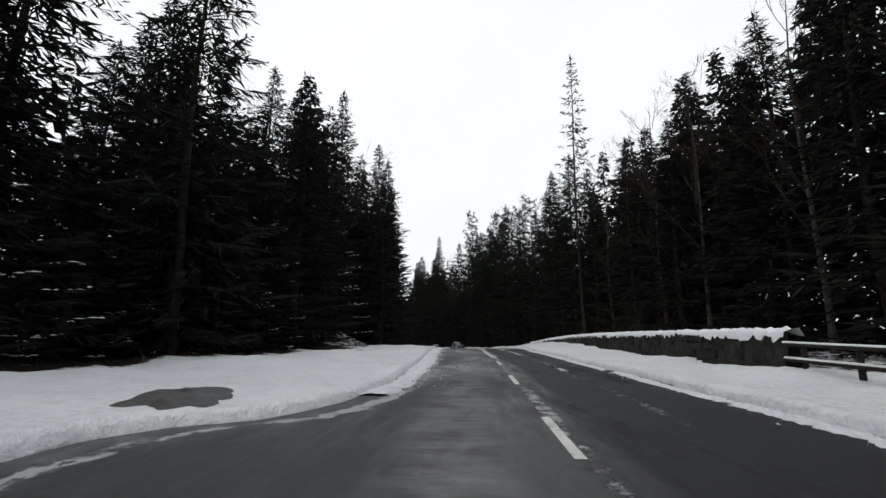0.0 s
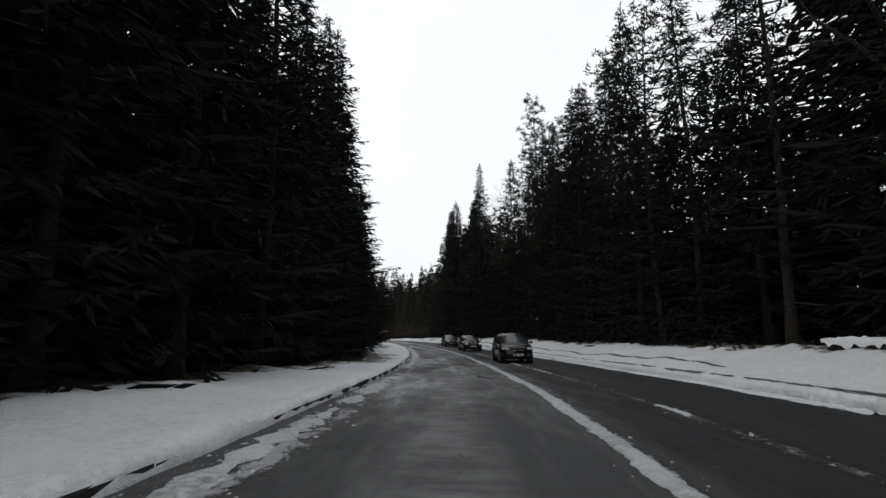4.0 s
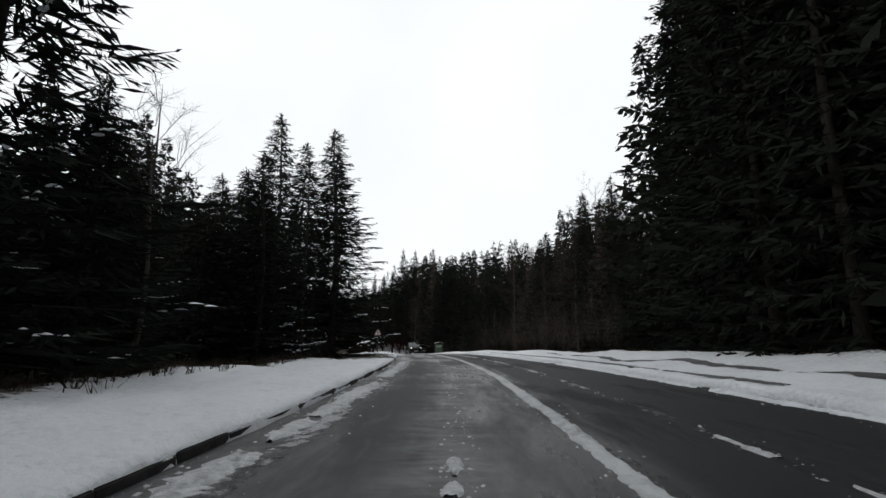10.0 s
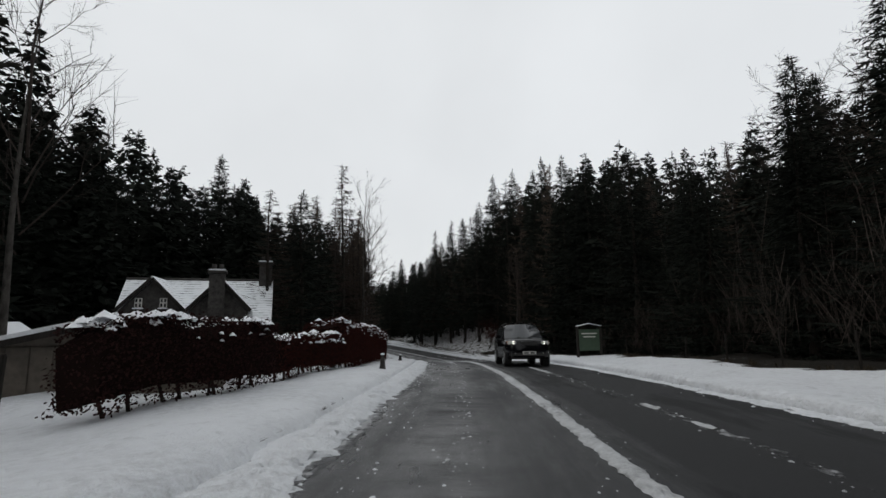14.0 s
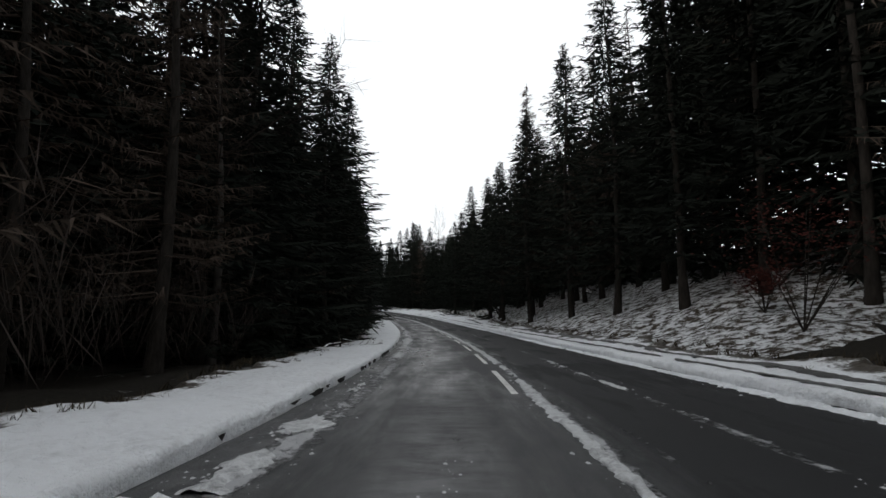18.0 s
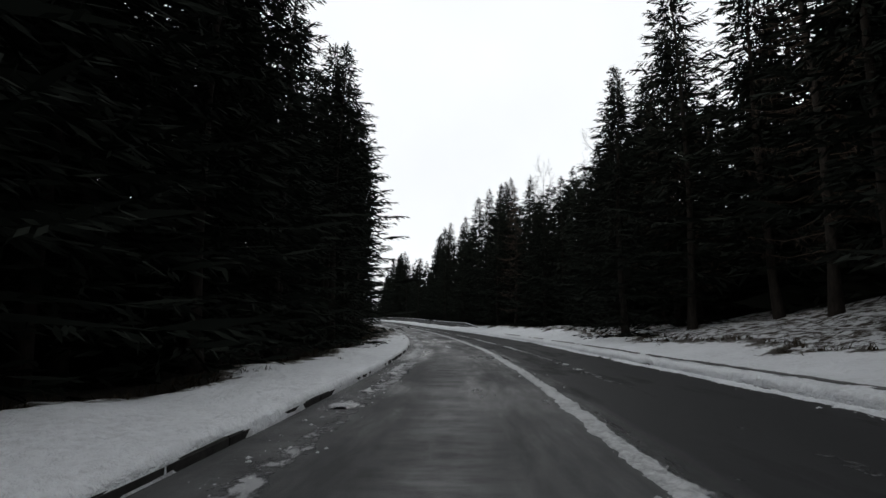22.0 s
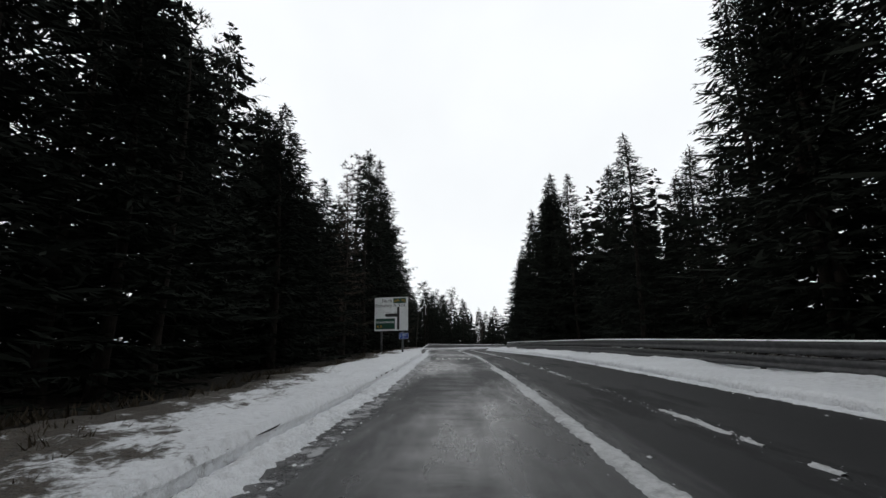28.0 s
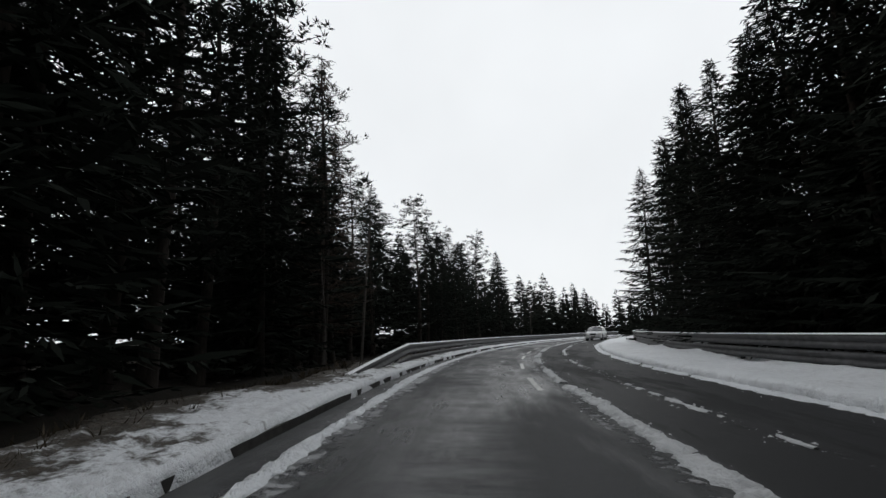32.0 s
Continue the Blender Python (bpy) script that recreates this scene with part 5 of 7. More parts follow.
M_STEEL = grained("galvanised_steel", (0.20, 0.205, 0.21), (0.11, 0.112, 0.115), 6.0, 0.55, 0.6, relief=0.002)
M_DARKSTEEL = grained("weathered_steel", (0.085, 0.085, 0.088), (0.04, 0.04, 0.042), 5.0, 0.6, 0.4, relief=0.003)
M_POST = grained("weathered_wood", (0.014, 0.0125, 0.011), (0.034, 0.030, 0.027), 14.0, 0.9, relief=0.006, stretch=(1, 1, 0.15))
M_STONE = grained("dark_stone", (0.030, 0.028, 0.027), (0.075, 0.07, 0.065), 5.0, 0.9, relief=0.03)
M_HARL = grained("grey_harling", (0.12, 0.11, 0.10), (0.18, 0.165, 0.15), 9.0, 0.9, relief=0.015)
M_GARAGE = grained("brown_boarding", (0.14, 0.12, 0.10), (0.09, 0.078, 0.066), 5.0, 0.85, relief=0.006)
M_SLATE = grained("slate_with_thin_snow", (0.09, 0.09, 0.095), (0.05, 0.05, 0.055), 6.0, 0.7, relief=0.01)
M_GLASS = material("dark_window_glass", (0.02, 0.022, 0.025), 0.06)
M_WINFRAME = material("painted_window_frame", (0.55, 0.54, 0.5), 0.5)

# ---- road lettering ----
for s0, s1, u0, u1 in ((289.7, 291.9, -1.30, 0.70), (358.3, 360.4, -0.85, 0.95)):
    me = words("SLOW", 1.0, M_PAINT, 0.0)
    lo = Vector((min(q.co.x for q in me.vertices), min(q.co.y for q in me.vertices)))
    hi = Vector((max(q.co.x for q in me.vertices), max(q.co.y for q in me.vertices)))
    for q in me.vertices:
        fx, fy = (q.co.x - lo.x) / (hi.x - lo.x), (q.co.y - lo.y) / (hi.y - lo.y)
        q.co = Vector(on_road(s0 + (s1 - s0) * fy, u0 + (u1 - u0) * fx, 0.006))
    me.name = "road_lettering"
    tagged(new("road_lettering", me), "worn white SLOW lettering painted on the asphalt", "road marking", "road lettering")


# ---- direction sign ----
def direction_sign():
    w, h, low = 2.16, 2.09, 1.47
    base = float(terrain(364.65, -3.73))
    ob = thing("direction_sign", "large white direction sign on two grey posts in the snow", "road sign", stand(364.80, -3.66, -10))
    low -= base

    def at(fx, fz):
        return -w / 2 + fx * w, low + h * (1 - fz)

    part("board", plate(rounded(w, h, 0.06, cz=low + h / 2), 0, 0.03), M_WHITE, ob, "white reflective board with a horizontal joint")
    for fx in (0.2, 0.83):
        x = -w / 2 + fx * w
        post = part("post", rod((x, 0.09, -0.3), (x, 0.09, low + h - 0.15), 0.065, sides=16), M_STEEL, ob, "round grey steel post", True)
        part("collar", rod((x, 0.09, 0.02), (x, 0.09, 0.10), 0.085, 0.07, 16), M_CAP, post, "snow round the foot of the post", True)
    for fz in (0.15, 0.85):
        part("rail", box(0, 0.045, low + h * fz, w * 0.9, 0.03, 0.06, 0.004), M_STEEL, ob)
    part("joint", box(0, -0.001, low + h * 0.545, w * 0.99, 0.004, 0.008), M_BLACK, ob)
    x0, z1 = at(0.565, 0.03)
    x1, z0 = at(0.945, 0.185)
    part("route_panel", plate(rounded(x1 - x0, z1 - z0, 0.02, cx=(x0 + x1) / 2, cz=(z0 + z1) / 2), -0.004, 0.003), M_GREEN, ob, "dark green route panel")
    fitted_words("(A 9)", ob, x0 + 0.07, x1 - 0.05, z0 + 0.05, z1 - 0.05, -0.006, M_YELLOW, "yellow route number")
    for text, fa, fb, ft, fl in (("Perth", 0.225, 0.52, 0.055, 0.155), ("Pitlochry", 0.03, 0.52, 0.20, 0.325), ("A 924", 0.56, 0.92, 0.20, 0.295)):
        a, t = at(fa, ft)
        b, l0 = at(fb, fl)
        fitted_words(text, ob, a, b, l0, t, -0.004, M_BLACK, "black lettering")
    xs0, zt = at(0.675, 0.275)
    xs1, zb = at(0.745, 0.97)
    ya0, yl = at(0.31, 0.49)
    _, yb = at(0.31, 0.585)
    mid = (yl + yb) / 2
    stem = [(xs0, zb), (xs1, zb), (xs1, zt - 0.07), ((xs0 + xs1) / 2, zt), (xs0, zt - 0.07), (xs0, yl), (ya0 + 0.06, yl), (ya0, mid), (ya0 + 0.06, yb), (xs0, yb)]
    part("junction_symbol", plate(stem, -0.004, 0.003), M_BLACK, ob, "black side-road symbol")
    x0, z1 = at(0.03, 0.635)
    x1, z0 = at(0.61, 0.955)
    part("green_panel", plate(rounded(x1 - x0, z1 - z0, 0.02, cx=(x0 + x1) / 2, cz=(z0 + z1) / 2), -0.004, 0.003), M_GREEN, ob, "green panel for the trunk road")
    fitted_words("Inverness", ob, x0 + 0.07, x1 - 0.07, z1 - 0.30, z1 - 0.12, -0.006, M_WHITE, "white lettering")
    fitted_words("A 9", ob, x0 + 0.07, x0 + 0.40, z0 + 0.09, z0 + 0.26, -0.006, M_YELLOW, "yellow route number")
    # small blue cycle route plate on the near post
    bx, bz = 0.80, low - 0.33
    blue = part("cycle_plate", plate(rounded(0.60, 0.36, 0.02, cx=bx, cz=bz), 0.015, 0.01), M_WHITE, ob, "blue cycle route plate with a white edge")
    part("field", plate(rounded(0.57, 0.33, 0.015, cx=bx, cz=bz), 0.011, 0.003), M_BLUE, blue)
    part("arrow", plate([(bx - 0.22, bz - 0.09), (bx - 0.19, bz - 0.09), (bx - 0.19, bz + 0.04), (bx - 0.165, bz + 0.04), (bx - 0.205, bz + 0.10), (bx - 0.245, bz + 0.04), (bx - 0.22, bz + 0.04)], 0.008, 0.002), M_WHITE, blue)
    for z, a, b in ((0.10, -0.10, 0.20), (0.03, -0.10, 0.17)):
        part("text_bar", box(bx + (a + b) / 2, 0.009, bz + z, b - a, 0.002, 0.035), M_WHITE, blue)
    for x in (-0.075, 0.03):
        bm = bmesh.new()
        bmesh.ops.create_circle(bm, segments=14, radius=0.04, matrix=Matrix.Translation((bx + x, 0.008, bz - 0.085)) @ Matrix.Rotation(math.pi / 2, 4, "X"))
        ring = bm.edges[:]
        made = bmesh.ops.extrude_edge_only(bm, edges=ring)
        bmesh.ops.scale(bm, vec=(0.7, 1, 0.7), space=Matrix.Translation((-bx - x, -0.008, -bz + 0.085)), verts=[e for e in made["geom"] if isinstance(e, bmesh.types.BMVert)])
        part("cycle_wheel", bm, M_WHITE, blue)
    part("cycle_frame", box(bx - 0.02, 0.009, bz - 0.06, 0.08, 0.002, 0.015), M_WHITE, blue)
    part("red_patch", box(bx + 0.15, 0.009, bz - 0.08, 0.06, 0.002, 0.06), M_RED, blue)


direction_sign()


def warning_sign():
    ob = thing("warning_sign", "red-edged triangular side-road warning sign on a grey post", "road sign", stand(157.4, -3.25, -6))
    z = 1.47 - float(terrain(157.4, -3.25))
    a, hgt = 0.33, 0.57

    def tri(k, off):
        c = z + hgt / 3
        return [(x * k, c + (q - hgt / 3) * k) for x, q in ((-a, 0.0), (-a + 0.02, -0.02), (a - 0.02, -0.02), (a, 0.0), (0.03, hgt), (-0.03, hgt))]

    part("border", plate(tri(1.0, 0), 0, 0.012), M_RED, ob, "red border")
    part("face", plate(tri(0.70, 0), -0.004, 0.003), M_WHITE, ob, "white face")
    c = z + 0.19
    part("junction_symbol", plate([(-0.035, c - 0.15), (0.02, c - 0.15), (0.02, c - 0.03), (0.095, c - 0.03), (0.095, c + 0.03), (0.02, c + 0.03), (0.02, c + 0.14), (-0.007, c + 0.17), (-0.035, c + 0.14)], -0.007, 0.002), M_BLACK, ob)
    part("post", rod((0, 0.05, -0.3), (0, 0.05, z + 0.4), 0.038, sides=14), M_STEEL, ob, "grey steel post", True)
    part("clamp", box(0, 0.04, z + 0.12, 0.12, 0.05, 0.04, 0.004), M_STEEL, ob)


warning_sign()


# ---- garden fence ----
def fence_post(s, u, thick, tall, lean, cap):
    ob = thing("fence_post", "weathered square fence post with a cap of snow" if cap else "thin weathered fence stake", "fence post", stand(s, u, rng.uniform(-12, 12)) @ pose(0, 0, 0, rng.uniform(-2, 2), lean, 0), "garden fence posts")
    part("post", box(0, 0, tall / 2 - 0.15, thick, thick, tall + 0.3, 0.012), M_POST, ob)
    if cap:
        bm = bmesh.new()
        bmesh.ops.create_icosphere(bm, subdivisions=2, radius=thick * 0.62, matrix=Matrix.Translation((0, 0, tall)) @ Matrix.Diagonal((1, 1, 0.55, 1)))
        part("snow_cap", bm, M_CAP, ob, "small cap of snow", True)


for s in (158.0, 159.2, 160.5, 161.85, 163.1, 164.4, 165.7, 166.9, 168.1):
    fence_post(s, -3.85, 0.07, 0.98, rng.uniform(-2, 2), True)
for s in (158.6, 159.9, 161.2, 162.5, 163.7, 165.1, 166.35, 167.5, 169.4):
    fence_post(s, -3.95, 0.05, 0.92, rng.uniform(-5, 5), False)


def wires(name, s0, s1, u, heights, label, step=1.3):
    """Wires strung along a fence; one thing, a part for each wire."""
    ob = thing(name, label, "fence wire", stand(s0, u))
    inv = ob.matrix_basis.inverted()
    for h in heights:
        v, f = [], []
        ss = np.arange(s0, s1 + 0.01, step)
        tube(v, f, [inv @ spot(s, u, h + 0.01 * math.sin(3 * s)) for s in ss], [0.006] * len(ss), 4)
        part("wire", mesh_of("wire", v, f, M_DARKSTEEL), M_DARKSTEEL, ob)


wires("fence_wires", 157.6, 169.5, -3.9, (0.35, 0.62, 0.86), "rusty wires strung between garden fence posts")
for s in np.arange(160, 199, 2.6):
    fence_post(float(s), 11.4 - 0.06 * (float(s) - 160), 0.06, 1.0, rng.uniform(-6, 6), False)


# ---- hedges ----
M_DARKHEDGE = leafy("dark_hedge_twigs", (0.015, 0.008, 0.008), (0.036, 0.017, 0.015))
# core is near black: the shade between leaves is put into its colour
M_CORE = leafy("shaded_hedge_core", (0.010, 0.006, 0.005), (0.016, 0.009, 0.008))


def hedge(s0, s1, u0, u1, height, depth, label, red):
    """A clipped beech hedge: a twiggy core, many leaves, stems below and snow on top."""
    g = np.random.default_rng(int(s0))
    mid = (s0 + s1) / 2
    ob = thing("hedge", label, "hedge", stand(mid, (u0 + u1) / 2), "garden hedges")
    inv = ob.matrix_basis.inverted()

    def at(fs, across, z):
        s = s0 + (s1 - s0) * fs
        return inv @ spot(s, u0 + (u1 - u0) * fs - across, z)

    n = max(4, int((s1 - s0) / 0.4))
    bm = bmesh.new()
    rings = []
    for i in range(n + 1):
        fs = i / n
        inset = 0.12 * (i in (0, n))
        hh = height + 0.06 * math.sin(7.1 * fs + s0) + 0.04 * math.sin(23 * fs)
        prof = [(0.12, 0.30), (0.06, 0.6), (0.06, hh - 0.2), (0.22, hh - 0.05), (depth - 0.22, hh - 0.05), (depth - 0.06, hh - 0.2), (depth - 0.06, 0.6), (depth - 0.12, 0.30)]
        rings.append([bm.verts.new(at(fs, a + g.normal(0, 0.02), z * (1 - inset) + g.normal(0, 0.02))) for a, z in prof])
    for a, b in zip(rings, rings[1:]):
        for k in range(8):
            bm.faces.new((a[k], a[(k + 1) % 8], b[(k + 1) % 8], b[k]))
    bm.faces.new(rings[0])
    bm.faces.new(rings[-1])
    part("core", bm, M_CORE, ob, "dense twiggy mass, near black for the shade inside")
    v, f = [], []
    count = int((s1 - s0) * (height + depth) * 1100)
    for _ in range(count):
        face = g.random()
        fs = g.random()
        if face < 0.62:
            a, z = g.normal(0.03, 0.05), 0.10 + (height - 0.10) * g.random() ** 0.8
        elif face < 0.85:
            a, z = g.uniform(0, depth), height + g.normal(-0.02, 0.05)
        else:
            fs, a, z = (0.0 if g.random() < 0.5 else 1.0) + g.normal(0, 0.01), g.uniform(0, depth), g.uniform(0.2, height)
        p = at(fs, a, z)
        d1 = Vector(g.normal(0, 1, 3).tolist()).normalized() * float(g.uniform(0.014, 0.034))
        d2 = d1.orthogonal().normalized() * float(g.uniform(0.010, 0.021))
        k = len(v)
        v += [p - d1, p + d2, p + d1, p - d2]
        f.append((k, k + 1, k + 2, k + 3))
    part("leaves", mesh_of("leaves", v, f, M_HEDGE if red else M_DARKHEDGE), None, ob, "russet dead leaves" if red else "dark twigs and leaves", kind="stuff")
    for i in range(int((s1 - s0) / 0.45)):
        fs = (i + 0.5 + g.uniform(-0.3, 0.3)) / ((s1 - s0) / 0.45)
        part("stem", rod(at(fs, depth / 2 - 0.1, -0.05), at(fs + g.normal(0, 0.01), depth / 2 + g.normal(0, 0.1), 0.6), 0.03, 0.02, 6), M_BARK, ob)
    v, f = [], []
    # lumps of snow caught in the twigs on top and high on the face
    for _ in range(int((s1 - s0) * 34 * depth)):
        fs, high = g.random(), g.random() < 0.78
        lump = math.sin(9 * fs + s0) + 0.7 * math.sin(31 * fs)
        if high and lump < g.uniform(-1.6, 0.2):
            continue
        a = g.uniform(0.05, depth - 0.05) if high else g.normal(0.0, 0.04)
        z = height + g.normal(0.02, 0.03) if high else height - abs(g.normal(0, 0.16))
        r = float((0.16 if high else 0.06) * g.uniform(0.4, 1.15))
        c = at(fs, a, z)
        n = len(v)
        for k in range(7):
            t = k * 0.8976
            v.append(c + Vector((r * math.cos(t) * g.uniform(0.6, 1.3), r * math.sin(t) * g.uniform(0.6, 1.3), g.uniform(-0.05, -0.01))))
        v.append(c + Vector((0, 0, 0.38 * r)))
        f += [(n + k, n + (k + 1) % 7, n + 7) for k in range(7)]
    part("snow_top", mesh_of("snow_top", v, f, M_CAP, True), None, ob, "lumpy snow lying along the top", kind="stuff")


hedge(170.8, 174.6, -4.1, -3.6, 1.22, 0.65, "dark twiggy garden hedge with snow on top", False)
hedge(176.2, 180.2, -4.0, -3.6, 1.05, 0.9, "low russet beech hedge with snow on top", True)
hedge(180.3, 191.2, -3.6, -3.5, 1.55, 1.3, "clipped russet beech hedge with snow on top", True)
hedge(192.0, 201.8, -3.9, -4.5, 1.60, 1.3, "tall clipped russet beech hedge beside the snow verge", True)

# marker stones on the verge
for s, u, h in ((179.7, -2.35, 0.50), (188.5, -2.6, 0.36)):
    ob = thing("marker_stone", "small tapered grey marker stone in the snow", "marker", stand(s, u), "marker stones")
    part("stone", rod((0, 0, -0.1), (0, 0, h), 0.12, 0.045, 9), M_STONE, ob)
    bm = bmesh.new()
    bmesh.ops.create_icosphere(bm, subdivisions=2, radius=0.065, matrix=Matrix.Translation((0, 0, h)) @ Matrix.Diagonal((1, 1, 0.6, 1)))
    part("snow_cap", bm, M_CAP, ob, "cap of snow", True)


# ---- cottage, garage, shed ----
def gable_roof(x0, x1, y0, ridge_y, y1, eave, ridge, thick, mat, parent, name="roof", label=""):
    """Two roof slopes with thickness, ridge along x."""
    bm = bmesh.new()
    for ya, yb in ((y0, ridge_y), (y1, ridge_y)):
        q = [bm.verts.new(p) for p in ((x0, ya, eave), (x1, ya, eave), (x1, yb, ridge), (x0, yb, ridge))]
        w = [bm.verts.new((p.co.x, p.co.y, p.co.z + thick)) for p in q]
        bm.faces.new(q[::-1])
        bm.faces.new(w)
        for k in range(4):
            bm.faces.new((q[k], q[(k + 1) % 4], w[(k + 1) % 4], w[k]))
    bmesh.ops.recalc_face_normals(bm, faces=bm.faces)
    return part(name, bm, mat, parent, label)


def sash(parent, x, y, z, w, h, name="window"):
    win = part(name, box(x, y, z, w, 0.06, h, 0.006), M_WINFRAME, parent, "pale painted window")
    for dx in (-w / 4, w / 4):
        for dz in (-h / 4, h / 4):
            part("pane", box(x + dx, y - 0.028, z + dz, w / 2 - 0.06, 0.012, h / 2 - 0.06), M_GLASS, win)
    part("sill", box(x, y - 0.05, z - h / 2 - 0.03, w + 0.12, 0.12, 0.05, 0.006), M_CAP, win, "window sill with snow")


def roof_snow_material():
    m = material("snow_on_slates", (0.6, 0.62, 0.65), 0.7)
    courses = m.node_tree.nodes.new("ShaderNodeTexWave")
    courses.bands_direction = "Z"
    courses.inputs["Scale"].default_value, courses.inputs["Distortion"].default_value, courses.inputs["Detail"].default_value = 2.6, 0.6, 3.0
    c = m.node_tree.nodes.new("ShaderNodeTexCoord")
    m.node_tree.links.new(c.outputs["Object"], courses.inputs["Vector"])
    n = noise_node(m, 1.6, 5.0, 0.7)
    f = calc(m, "ADD", calc(m, "MULTIPLY", courses.outputs["Fac"], 0.35), n)
    plug(m, "Base Color", mixed(m, ramp(m, f, 0.40, 0.56), (0.10, 0.10, 0.105), (0.76, 0.78, 0.80)))
    bump(m, f, 0.04)
    return m


M_ROOFSNOW = roof_snow_material()


def chimney(parent, x, y, z0, z1):
    ch = part("chimney", box(x, y, (z0 + z1) / 2, 0.62, 0.62, z1 - z0, 0.015), M_STONE, parent, "stone chimney stack")
    part("coping", box(x, y, z1 + 0.05, 0.78, 0.78, 0.10, 0.015), M_STONE, ch)
    part("snow", box(x, y, z1 + 0.14, 0.70, 0.70, 0.08, 0.03), M_CAP, ch, "snow on the coping")
    for dx in (-0.15, 0.15):
        part("pot", rod((x + dx, y, z1 + 0.1), (x + dx, y, z1 + 0.42), 0.11, 0.09, 10), M_STONE, ch, "clay chimney pot", True)


def solid(points, shift, name, mat, parent, label=""):
    """A flat outline given thickness."""
    bm = bmesh.new()
    q = [bm.verts.new(p) for p in points]
    w = [bm.verts.new(p.co + Vector(shift)) for p in q]
    bm.faces.new(q)
    bm.faces.new(w[::-1])
    for k in range(len(q)):
        j = (k + 1) % len(q)
        bm.faces.new((q[k], q[j], w[j], w[k]))
    bmesh.ops.recalc_face_normals(bm, faces=bm.faces)
    return part(name, bm, mat, parent, label)


def cottage():
    ground = spot(189.0, -13.5)
    base = -5.17 - ground.z
    ob = thing("cottage", "grey stone cottage with gables and snow on its slate roof", "house", pose(-55.92, 171.36, ground.z, 0, 0, 53.3))
    eave, ridge, foot, apex = base + 2.17, base + 4.25, base + 2.73, base + 4.17
    # x along the ridge, y towards the back
    part("wall", box(0.955, 0, eave / 2 - 0.2, 6.2, 3.5, eave + 0.4, 0.02), M_HARL, ob, "grey harled walls")
    for x in (-2.14, 3.86):
        solid([(x, -1.75, eave), (x, 1.75, eave), (x, 0, ridge - 0.06)], (0.2, 0, 0), "gable_wall", M_HARL, ob)
    for sgn in (-1, 1):
        solid([(-2.37, sgn * 2.03, eave - 0.1), (4.28, sgn * 2.03, eave - 0.1), (4.28, 0, ridge - 0.1), (-2.37, 0, ridge - 0.1)], (0, 0, 0.1), "roof", M_ROOFSNOW, ob, "slate roof slope under thin snow")
        part("gutter", rod((-2.3, sgn * 2.07, eave - 0.1), (4.2, sgn * 2.07, eave - 0.1), 0.05, sides=8), M_BLACK, ob)
    part("ridge_tiles", rod((-2.37, 0, ridge + 0.0), (4.28, 0, ridge + 0.0), 0.07, sides=8), M_STONE, ob)
    half = 1.35
    for x in (-0.69, 2.03):
        bay = part("gabled_bay", box(x, -2.05, foot / 2 - 0.2, 2 * half - 0.35, 1.1, foot + 0.4, 0.02), M_STONE, ob, "forward bay with a steep gable")
        solid([(x - half + 0.17, -2.6, foot), (x + half - 0.17, -2.6, foot), (x, -2.6, apex - 0.15)], (0, 1.6, 0), "gable", M_STONE, bay)
        for sgn in (-1, 1):
            solid([(x + sgn * half, -2.75, foot - 0.08), (x, -2.75, apex - 0.05), (x, -0.1, apex - 0.05), (x + sgn * half, -1.5, foot - 0.08)], (0, 0, 0.09), "bay_roof", M_ROOFSNOW, bay)
            length = math.hypot(half, apex - foot)
            rot = Matrix.Rotation(sgn * math.atan2(apex - foot, half), 4, "Y")
            part("bargeboard", box(x + sgn * half / 2, -2.78, (apex + foot) / 2 - 0.07, length, 0.06, 0.15, 0.01, rot=rot), M_POST, bay)
        if x < 0:
            for dx in (-0.48, 0.48):
                sash(bay, x + dx, -2.63, foot + 0.30, 0.28, 0.42)
        sash(bay, x, -2.62, 1.3, 0.9, 1.1)
    chimney(ob, 3.9, 0, ridge - 0.4, ridge + 0.85)
    chimney(ob, 1.93, -2.9, foot - 1.5, apex + 0.18)
    part("drain_pipe", rod((3.95, -1.8, 0), (3.95, -1.8, eave - 0.2), 0.05, sides=8), M_BLACK, ob)


cottage()


